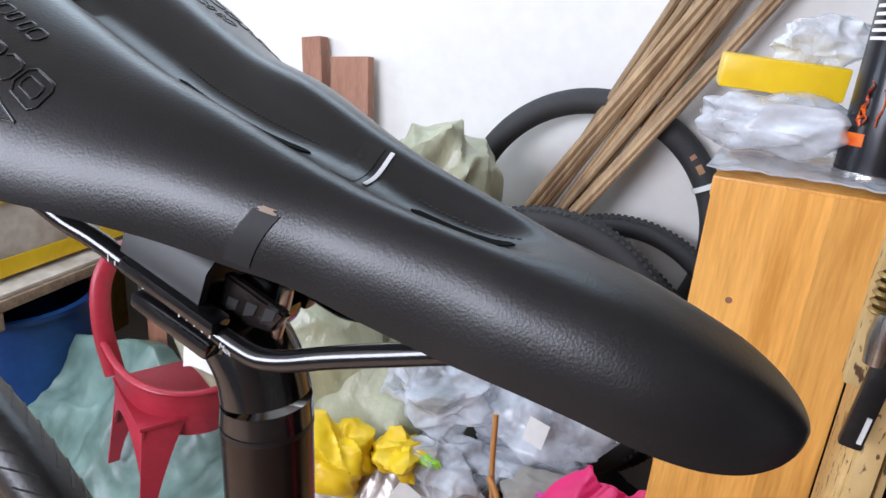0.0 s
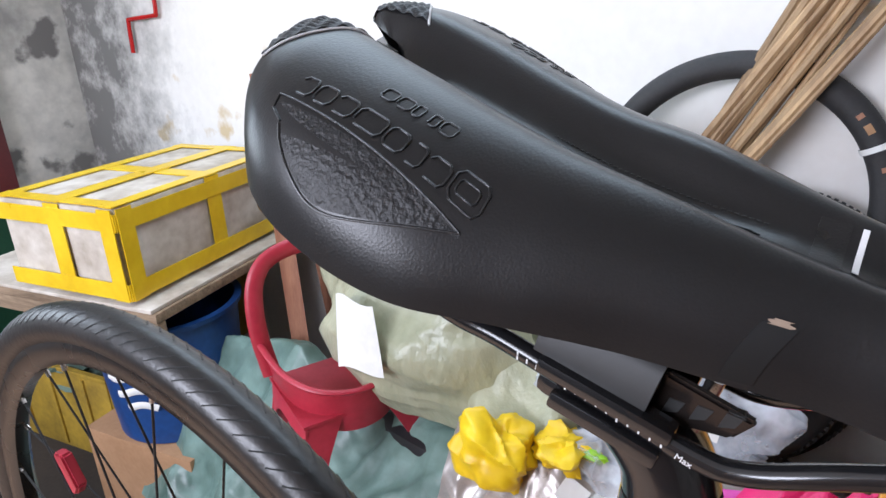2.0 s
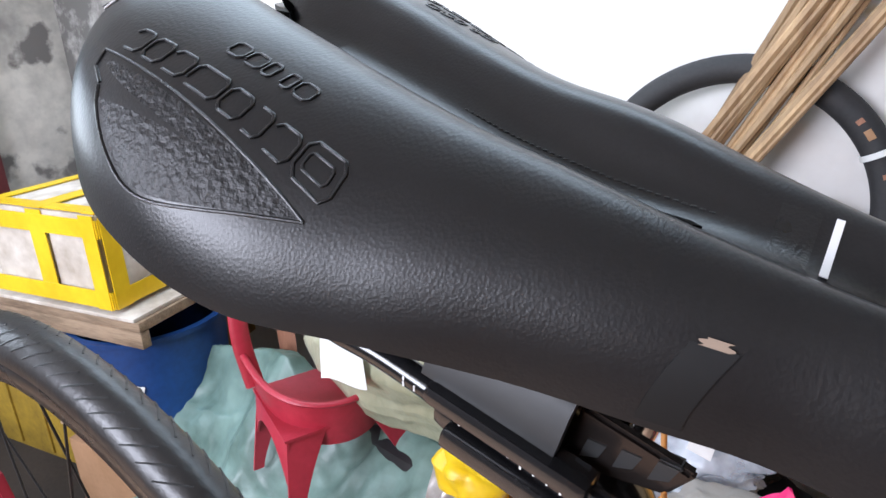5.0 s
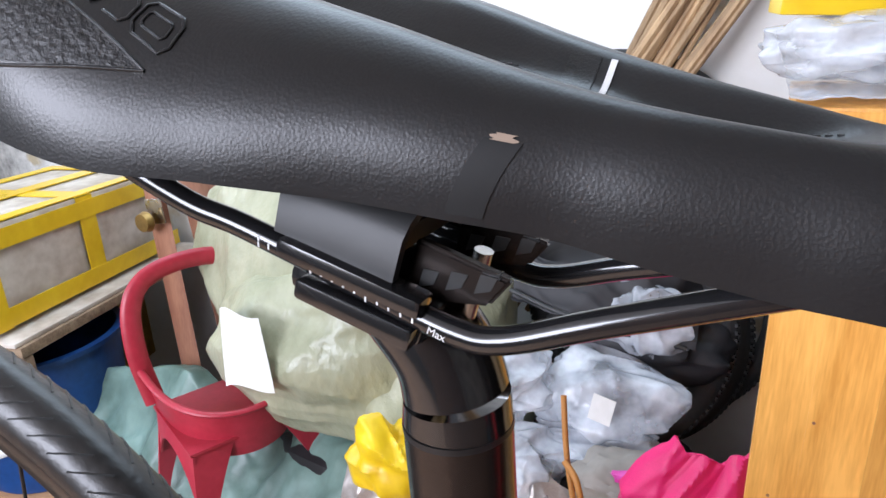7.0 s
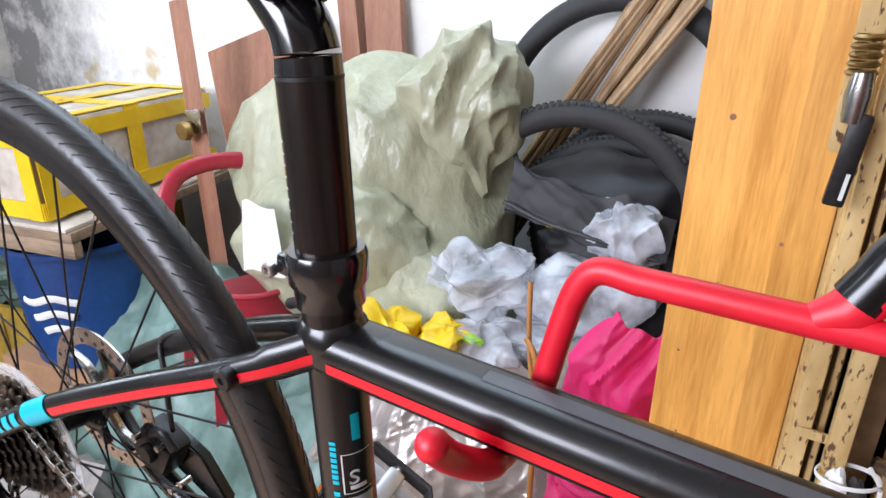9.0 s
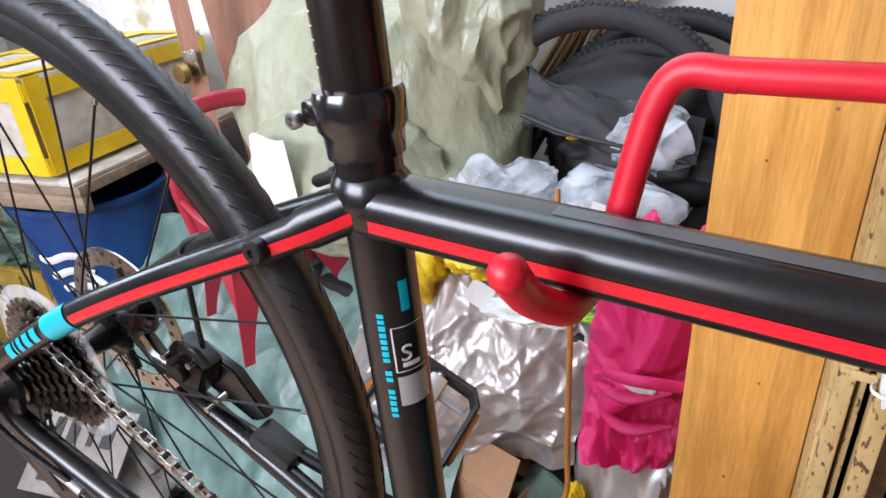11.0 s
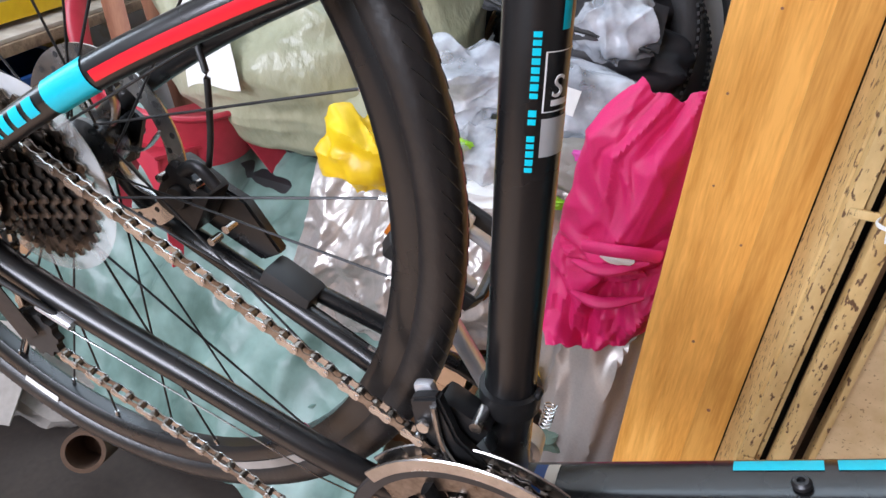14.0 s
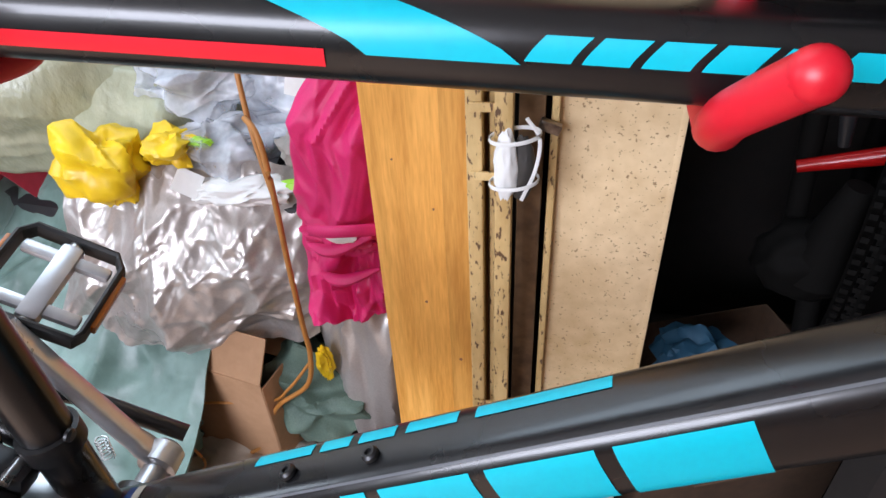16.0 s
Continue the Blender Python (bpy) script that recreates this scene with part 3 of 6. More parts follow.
    for x0, x1 in ((0.118, 0.160), (0.166, 0.186), (0.192, 0.215), (0.222, 0.252), (0.262, 0.330)):
        part("brand_block", tube(bmesh.new(), [dt_axis(x) for x in np.linspace(x0, x1, 4)], 0.0258, 0.0284, 5, power=3.2, arc=(96, 117)), CYAN, down_tube, "cyan line on the far edge")
    part("crease_line", tube(bmesh.new(), [dt_axis(x) for x in np.linspace(0.02, 0.48, 8)], 0.0257, 0.0283, 2, power=3.2, arc=(50, 55)), GREY_DECAL, down_tube, "pale crease line")
    part("guide_band", tube(bmesh.new(), [dt_axis(x) for x in (0.004, 0.008, 0.012)], 0.0261, 0.0286, 20, power=3.2, arc=(-70, 110)), BLUE, down_tube, "blue edge of a cable sticker")
    part("guide_band", tube(bmesh.new(), [dt_axis(x) for x in (0.012, 0.016, 0.020)], 0.0261, 0.0286, 20, power=3.2, arc=(-70, 110)), STYRO, down_tube, "cream cable sticker")
    for x in (0.150, 0.205):
        boss = lathe([(0.0046, 0.0), (0.0056, 0.001), (0.0056, 0.0035), (0.0042, 0.0052), (0.0024, 0.0052), (0.0022, 0.003)], 18, m=Matrix.Translation(dt_axis(x) + Vector((-0.0155, -0.006, 0.0235))) @ pose(0, 0, 0, 0, -32.7, 0))
        part("bottle_bolt", boss, DARK_METAL, down_tube, "black bottle cage bolt")
    for z in (0.31, 0.395):
        boss = lathe([(0.004, 0), (0.0052, 0.001), (0.0052, 0.003), (0.0035, 0.005), (0.0015, 0.005)], 16, m=Matrix.Translation(seat_axis(z) + Vector((0.0172, -0.002, 0))) @ pose(0, 0, 0, 0, 98, 0))
        part("bottle_bolt", boss, DARK_METAL, frame_part, "black bottle cage bolt")
    plug = lathe([(0.0072, 0), (0.0072, 0.006), (0.006, 0.0075), (0.0025, 0.0075), (0.002, 0.006)], 20, m=Matrix.Translation((-0.130, -0.0355, 0.6535)) @ pose(0, 0, 0, 90, 0, 0))
    part("mudguard_bolt", plug, DARK_METAL, stays[0], "black bolt in the stay")
    # stickers on the seat tube
    def band(z0, z1, a0, a1, material, label, lift=0.0176):
        part("sticker", tube(bmesh.new(), [seat_axis(z0), seat_axis((z0 + z1) / 2), seat_axis(z1)], lift, lift, 8, arc=(a0, a1), up=(-1, 0, 0)), material, frame_part, label)
    band(0.561, 0.581, -95, -32, SILVER_STICKER, "plain silver sticker")
    band(0.584, 0.6125, -34, -31, WHITE_MARK, "thin white sticker edge")
    band(0.584, 0.5845, -95, -31, WHITE_MARK, "thin white sticker edge")
    band(0.6125, 0.613, -95, -31, WHITE_MARK, "thin white sticker edge")
    band(0.587, 0.590, -80, -45, WHITE_MARK, "small white bar of print", 0.0177)
    band(0.622, 0.640, -74, -56, CYAN, "small cyan leaf mark")
    z = 0.553
    random.seed(3)
    for k in range(17):
        h = random.choice((0.0026, 0.0030, 0.0034))
        if k not in (5, 8):
            band(z, z + h, -23, -10, CYAN, "small cyan bar of print")
        z += h + 0.0011
    letter = bpy.data.curves.new("size_letter", "FONT")
    letter.body, letter.size, letter.extrude = "S", 0.016, 0.0002
    ob = new("size_letter", letter)
    deps = bpy.context.evaluated_depsgraph_get()
    me = bpy.data.meshes.new_from_object(ob.evaluated_get(deps))
    bpy.data.objects.remove(ob)
    me.materials.append(WHITE_MARK)
    piece("size_letter", me, frame_part, Matrix.Translation(seat_axis(0.5935) + Vector((0.0128, -0.0142, 0))) @ pose(0, 0, 0, 90, 0, 60))
    # clamp collar
    lower, upper = seat_axis(0.704), seat_axis(0.737)
    tilt = Matrix.Translation(lower) @ pose(0, 0, 0, 0, -7.6, 0)
    collar = part("seat_clamp", lathe([(0.0172, 0.0), (0.0196, 0.001), (0.0200, 0.012), (0.0222, 0.015), (0.0226, 0.030), (0.0212, 0.0335), (0.0150, 0.034)], 36, m=tilt), GLOSS_BLACK, bicycle)
    part("clamp_ear", box(0.010, 0.018, 0.013, 0.003, Matrix.Translation(seat_axis(0.722) + Vector((-0.0245, -0.002, 0)))), GLOSS_BLACK, collar)
    part("clamp_bolt", lathe([(0.0045, 0), (0.0045, 0.004), (0.0036, 0.005), (0.0022, 0.005), (0.002, 0.003)], 18, m=Matrix.Translation((-0.118, -0.012, 0.719)) @ pose(0, 0, 0, 90, 0, 0)), STEEL, collar, "bright socket bolt")


build_frame()


def build_seatpost():
    post = part("seat_post", rod([seat_axis(0.700), seat_axis(0.76), seat_axis(0.826)], 0.0170, seg=32), POST_BLACK, bicycle, "black seat post with a brown sheen")
    part("post_collar", rod([seat_axis(0.8255), seat_axis(0.8275)], 0.01725, seg=32), DARK_METAL, post, "thin ring")
    head = smooth_path([seat_axis(0.828), seat_axis(0.838), (-0.108, 0, 0.850), (-0.120, 0, 0.862), (-0.128, 0, 0.868)], 5)
    n = len(head)
    part("post_head", rod(head, [0.0171 - 0.001 * i / n for i in range(n)], [0.0171 - 0.004 * i / n for i in range(n)], 28), GLOSS_BLACK, post, "gloss black swept-back head")
    for k in range(9):
        zz = 0.748 + 0.006 * k
        part("scale_mark", tube(bmesh.new(), [seat_axis(zz), seat_axis(zz + 0.0006)], 0.0172, 0.0172, 4, arc=(28, 40 if k % 2 else 50), up=(-1, 0, 0)), WHITE_MARK, post, "faint white scale mark")
    slope = Matrix.Translation((-0.125, 0, 0.876)) @ pose(0, 0, 0, 0, 10.5, 0)
    part("lower_cradle", box(0.044, 0.040, 0.010, 0.004, slope @ Matrix.Translation((0, 0, -0.0085))), GLOSS_BLACK, post)
    for y in (-0.0245, 0.0245):
        part("rail_clamp", box(0.044, 0.0085, 0.0055, 0.002, slope @ Matrix.Translation((0.001, y, 0.0035))), GLOSS_BLACK, post)
        part("rail_cheek", box(0.036, 0.007, 0.006, 0.0015, slope @ Matrix.Translation((0.004, y, -0.0065))), GLOSS_BLACK, post)
    hood = bmesh.new()
    rows = []
    for k in range(13):
        a = math.pi * k / 12
        y, z = -0.0255 * math.cos(a), 0.006 + 0.021 * math.sin(a) ** 0.45
        rows.append([hood.verts.new(slope @ Vector((x, y, z - 0.004 * max(0.0, -x / 0.024) ** 2 * math.sin(a)))) for x in np.linspace(-0.024, 0.013, 9)])
    for r0, r1 in zip(rows, rows[1:]):
        for k in range(8):
            hood.faces.new((r0[k], r0[k + 1], r1[k + 1], r1[k]))
    bmesh.ops.recalc_face_normals(hood, faces=hood.faces)
    bmesh.ops.solidify(hood, geom=hood.faces[:], thickness=0.003)
    part("upper_clamp", hood, SHELL, post, "black rounded rail clamp")
    part("clamp_cavity", prism([(-0.020, 0.0), (0.010, 0.0), (0.009, 0.010), (-0.016, 0.013)], 0.040, slope @ Matrix.Translation((0, -0.020, 0.0085)), 0.002), SHELL, post)
    for y in (-0.017, 0.013):
        part("clamp_web", prism([(0.013, -0.002), (0.036, 0.006), (0.040, 0.015), (0.013, 0.016)], 0.004, slope @ Matrix.Translation((0, y, 0.0)), 0.001), POST_BLACK, post, "black pierced clamp arm, brown reflection in its tint")
        for k in range(3):
            part("web_slot", prism([(0.0, 0.0), (0.005, 0.003), (0.006, 0.008), (0.0005, 0.007)], 0.0046, slope @ Matrix.Translation((0.0160 + 0.0075 * k, y - 0.0003, 0.0025 + 0.0024 * k)), 0.0005), SHELL, post, "dark slot")
    for x in (-0.022, 0.026):
        part("clamp_bolt", rod([slope @ Vector((x, 0, -0.016)), slope @ Vector((x, 0, 0.012))], 0.0028, seg=12), STEEL, post, "bright steel bolt")


build_seatpost()

# ---- the saddle ----
# along x: half width, top, lower edge, depth and half width of the middle channel, sideways lean, sideways shift
SADDLE = [
    (-0.268, 0.036, 0.9680, 0.9580, 0.016, 0.010, 0.10, 0.020),
    (-0.265, 0.048, 0.9725, 0.9480, 0.022, 0.011, 0.10, 0.020),
    (-0.258, 0.060, 0.9745, 0.9410, 0.024, 0.012, 0.10, 0.020),
    (-0.240, 0.073, 0.9730, 0.9280, 0.019, 0.014, 0.10, 0.019),
    (-0.210, 0.077, 0.9655, 0.9172, 0.017, 0.016, 0.09, 0.017),
    (-0.180, 0.0725, 0.9570, 0.9100, 0.016, 0.016, 0.08, 0.0145),
    (-0.150, 0.0590, 0.9495, 0.9090, 0.016, 0.015, 0.10, 0.011),
    (-0.120, 0.046, 0.9435, 0.9095, 0.015, 0.013, 0.17, 0.008),
    (-0.090, 0.036, 0.9370, 0.9070, 0.010, 0.012, 0.19, 0.005),
    (-0.072, 0.0305, 0.934, 0.905, 0.009, 0.0115, 0.19, 0.0035),
    (-0.055, 0.0275, 0.932, 0.902, 0.010, 0.0105, 0.17, 0.002),
    (-0.030, 0.0245, 0.929, 0.898, 0.008, 0.009, 0.12, 0.001),
    (-0.012, 0.0235, 0.926, 0.897, 0.001, 0.008, 0.08, 0.0),
    (0.010, 0.0228, 0.9235, 0.8950, 0.0, 0.006, 0.03, 0.0),
    (0.022, 0.0222, 0.9210, 0.8935, 0.0, 0.006, 0.01, 0.0),
    (0.032, 0.0208, 0.9185, 0.8928, 0.0, 0.006, 0.0, 0.0),
    (0.040, 0.0186, 0.9160, 0.8930, 0.0, 0.006, 0.0, 0.0),
    (0.0475, 0.0150, 0.9125, 0.8942, 0.0, 0.006, 0.0, 0.0),
    (0.0525, 0.0112, 0.9092, 0.8962, 0.0, 0.006, 0.0, 0.0),
    (0.0555, 0.0076, 0.9065, 0.8983, 0.0, 0.006, 0.0, 0.0),
    (0.0572, 0.0040, 0.9042, 0.9005, 0.0, 0.006, 0.0, 0.0),
    (0.0578, 0.0012, 0.9028, 0.9020, 0.0, 0.006, 0.0, 0.0),
]


def tail_notch(x, y):
    """How far the tail is drawn forward at y from its middle, which leaves two lobes."""
    t = min(1.0, max(0.0, (-0.232 - x) / 0.036))
    return 0.030 * t * t * math.exp(-(abs(y) / 0.0125) ** 3)


def saddle_point(x, a, lift=0.0):
    """a runs from 0 at the right lower edge over the top to 1 at the left one."""
    w, top, low, depth, half, roll, shift = lerp_table(SADDLE, x)
    t = math.pi * a
    c, s = math.cos(t), math.sin(t)
    y = -w * math.copysign(abs(c) ** 0.74, c)
    crown = 0.66 + 0.32 * math.exp(-((x + 0.160) / 0.035) ** 2)
    z = low + (top - low) * abs(s) ** crown
    z -= depth * math.exp(-(abs(y) / half) ** 2.6)
    return Vector((x + tail_notch(x, y), y + shift, z + roll * (y + shift) + lift))


def saddle_top(x, y, lift=0.0004):
    lo, hi = 0.0, 1.0
    for _ in range(30):
        mid = (lo + hi) / 2
        lo, hi = (mid, hi) if saddle_point(x, mid).y < y else (lo, mid)
    return saddle_point(x, lo, lift)


def build_saddle():
    bm = bmesh.new()
    xs = list(np.linspace(-0.268, -0.24, 15)) + list(np.linspace(-0.235, 0.03, 70)) + [0.033 + 0.0248 * math.sin(math.pi / 2 * k / 16) for k in range(17)]
    rings = []
    for x in xs:
        w, top, low, depth, half, roll, shift = lerp_table(SADDLE, x)
        ring = [bm.verts.new(saddle_point(x, k / 64)) for k in range(65)]
        for f in (0.8, 0.4, 0.0, -0.4, -0.8):
            ring.append(bm.verts.new((x + tail_notch(x, w * f), w * f + shift, low + roll * (w * f + shift) + min(0.004, 0.12 * (top - low)) * (2 - f * f))))
        rings.append(ring)
    m = len(rings[0])
    for a, b in zip(rings, rings[1:]):
        for k in range(m):
            bm.faces.new((a[k], a[(k + 1) % m], b[(k + 1) % m], b[k]))
    bm.faces.new(rings[0])
    bm.faces.new(rings[-1])
    saddle = part("saddle", bm, LEATHER, bicycle, "black grained leather saddle with a central channel")
    # rails
    for s in (-1, 1):
        pts = smooth_path([(-0.222, s * 0.034, 0.911), (-0.205, s * 0.032, 0.903), (-0.178, s * 0.026, 0.889), (-0.160, s * 0.0235, 0.8845), (-0.125, s * 0.023, 0.8765), (-0.096, s * 0.023, 0.8700), (-0.082, s * 0.022, 0.8705), (-0.060, s * 0.019, 0.880), (-0.020, s * 0.012, 0.896)], 6)
        rail = part("rail", rod(pts, 0.0036, seg=16), GLOSS_BLACK, saddle, "black steel saddle rail")
        if s < 0:
            for k in range(15):
                x = -0.152 + 0.0034 * k
                z = 0.8765 - 0.224 * (x + 0.125)
                part("scale_mark", box(0.0005, 0.0003, 0.0030 if k % 5 == 0 else 0.0016, 0, Matrix.Translation((x, -0.02665, z))), WHITE_MARK, rail, "white scale mark")
            txt = bpy.data.curves.new("rail_print", "FONT")
            txt.body, txt.size, txt.extrude = "Max", 0.0030, 0.00008
            ob = new("rail_print", txt)
            me = bpy.data.meshes.new_from_object(ob.evaluated_get(bpy.context.evaluated_depsgraph_get()))
            bpy.data.objects.remove(ob)
            me.materials.append(WHITE_MARK)
            piece("rail_print", me, rail, Matrix.Translation((-0.1005, -0.02672, 0.8695)) @ pose(0, 0, 0, 90, 12.5, 0))
    # rubber pads at the tail with a diamond relief, and a fine white line before them
    for s in (-1, 1):
        def pad_at(u, v):
            yc = 0.017 + 0.033 * v
            x0 = -0.2365 - 0.0225 * v
            x = x0 + (-0.2680 - x0) * u
            relief = 0.0011 * abs(math.sin(15 * u * (1 - 0.8 * v) + 17 * v) * math.sin(15 * u * (1 - 0.8 * v) - 17 * v))
            return tuple(saddle_top(x, 0.0198 + s * yc * (1 - 0.30 * u * v), 0.0004 + relief))
        part("tail_pad", sheet((0, 0, 0), 44, 52, 1, pad_at, 0.0004), PAD, saddle, "textured rubber tail pad with a diamond relief")
        line = rod([saddle_top(-0.2355 - 0.0225 * v, 0.0198 + s * (0.016 + 0.034 * v), 0.0004) for v in np.linspace(0.0, 1.0, 14)], 0.0005, seg=6)
        part("tail_line", line, WHITE_MARK, saddle, "fine white line")
    # raised maker's mark, drawn as plain shapes on both wings
    def strip(pts, r, flip):
        out = []
        for (x0, y0), (x1, y1) in zip(pts, pts[1:]):
            n = max(2, int(math.hypot(x1 - x0, y1 - y0) / 0.0012))
            out += [(x0 + (x1 - x0) * k / n, y0 + (y1 - y0) * k / n) for k in range(n)]
        out.append(pts[-1])
        part("embossed_mark", rod([saddle_top(x, flip(y), 0.0001) for x, y in out], r, r * 0.8, 8), MARK_LEATHER, saddle, "raised glossy mark")

    def loop(x, y, w, h, lean, flip, r=0.00050, gap=0):
        q = 0.22 * min(w, h)
        box_ = [(q, 0), (w - q, 0), (w, q), (w, h - q), (w - q, h), (q, h), (0, h - q), (0, q), (q, 0)]
        strip([(x + u + lean * v, y + v) for u, v in box_[:len(box_) - gap]], r, flip)

    for near, flip in ((True, lambda y: y), (False, lambda y: 0.024 - y)):
        base = lambda x: -0.0430 - 0.02 * (x + 0.19)
        x = -0.2310
        for k, (w, gap) in enumerate(((0.0062, 2), (0.0066, 0), (0.0070, 2), (0.0102, 1), (0.0068, 0), (0.0052, 3), (0.0072, 2), (0.0108, 0))):
            loop(x, base(x), w, 0.0062 if k < 7 else 0.0078, 0.12, flip, gap=gap)
            if k == 7:
                loop(x + 0.0020, base(x) + 0.002, w - 0.0040, 0.0036, 0.12, flip, 0.0004)
            x += w + 0.0014
        for k, w in enumerate((0.0050, 0.0050, 0.0028, 0.0028, 0.0050)):
            loop(-0.2060 + 0.0060 * k - (0.002 if k == 4 else 0), -0.0305, w, 0.0048, 0.12, flip, 0.00042, gap=1 if k % 2 else 0)
        if not near:
            continue
        # the feather beneath: two blades with a stippled face
        tip = (-0.1640, -0.0465)
        for y0, bulge0, bulge1, x0 in ((-0.0458, 0.0, -0.0042, -0.2330), (-0.0520, -0.0012, -0.0085, -0.2270)):
            def blade(u, v):
                f = max(0.12, math.sin(math.pi * u ** 0.75))
                yy = y0 + (tip[1] - y0) * u + (bulge0 + (bulge1 - bulge0) * v) * f
                p = Vector((x0 + (tip[0] - x0) * u, flip(yy), 0))
                return tuple(saddle_top(p.x, p.y, 0.00012 + 0.00055 * min(1.0, 6 * u, 8 * (1 - u)) * abs(noise.noise(Vector((u * 75, v * 16, y0 * 900))))))
            part("embossed_panel", sheet((0, 0, 0), 150, 18, 1, blade, 0.00004), PAD, saddle, "stippled glossy feather-shaped panel")
        strip([(-0.2350 + 0.071 * t, -0.0440 - 0.0025 * t) for t in np.linspace(0, 1, 26)], 0.00045, flip)
        strip([(-0.2350, -0.0440), (-0.2345, -0.0475), (-0.2290, -0.0500)], 0.0005, flip)
        strip([(-0.2290 + 0.065 * t, -0.0505 - 0.0098 * math.sin(math.pi * t ** 0.75) + 0.004 * t) for t in np.linspace(0, 1, 30)], 0.00055, flip)
    # stitching in the channel and the white mark on the bridge
    for s in (-1, 1):
        st = bmesh.new()
        for x in list(np.arange(-0.168, -0.096, 0.0021)) + list(np.arange(-0.056, -0.022, 0.0021)):
            half = lerp_table(SADDLE, x)[4]
            p = saddle_top(x, lerp_table(SADDLE, x)[6] + s * half * 0.45, 0.0)
            box(0.0015, 0.0006, 0.0006, 0.0002, Matrix.Translation(p), st, 1)
        tagged(part("stitching", st, SHELL, saddle, "fine black stitching"), "fine black stitching", kind="stuff")
    # Black strips laid in the channel stand for the shade in its slots.
    slit = sheet((0, 0, 0), 24, 3, 1, lambda u, v: tuple(saddle_point(-0.165 + 0.068 * u, 0.5, 0.0005) + Vector((0, (v - 0.5) * 0.0080 * math.sin(math.pi * u) ** 0.5, 0))), 0.0004)
    part("channel_slit_shade", slit, SHADE_BLACK, saddle, "black strip for the shade in the channel slot")
    slit = sheet((0, 0, 0), 16, 3, 1, lambda u, v: tuple(saddle_point(-0.056 + 0.034 * u, 0.5, 0.0005) + Vector((0, (v - 0.5) * 0.0085 * math.sin(math.pi * u) ** 0.5, 0))), 0.0004)
    part("channel_slit_shade", slit, SHADE_BLACK, saddle, "black strip for the shade in the channel slot")
    mark = sheet((0, 0, 0), 3, 14, 1, lambda u, v: tuple(saddle_top(-0.0735 + 0.0016 * u, 0.0015 + 0.014 * v, 0.0006)), 0.0002)
    part("white_mark", mark, WHITE_MARK, saddle, "short white line across the channel")
    patch = sheet((0, 0, 0), 6, 12, 1, lambda u, v: tuple(saddle_top(-0.084 + 0.008 * u, -0.001 + 0.017 * v, 0.0003)), 0.0002)
    part("bridge_patch", patch, MARK_LEATHER, saddle, "glossy dark patch")
    tab = sheet((0, 0, 0), 8, 16, 1, lambda u, v: tuple(saddle_point(-0.0905 + 0.0080 * (u - 0.5) + 0.006 * v, 0.004 + 0.150 * v) + Vector((0, -0.0004, 0.0002))), 0.0002)
    scuff = sheet((0, 0, 0), 6, 6, 1, lambda u, v: tuple(saddle_point(-0.0845 + 0.0058 * (u - 0.5) * (1 - 0.3 * v) + 0.0008 * math.sin(9 * v + 5 * u), 0.150 + 0.020 * v) + Vector((0, -0.0005, 0.0003))), 0.0002)
    part("scuff", scuff, SKIN_PINK, saddle, "small pinkish scuff")
    part("side_patch", tab, MATTE, saddle, "matte black rubbed patch on the flank")


build_saddle()

# ---- wheel and drivetrain ----
TURN_Y = pose(0, 0, 0, 90, 0, 0)  # lathe axis z to the bicycle's right


def at_axle(y):
    return Matrix.Translation(AXLE + Vector((0, y, 0))) @ TURN_Y


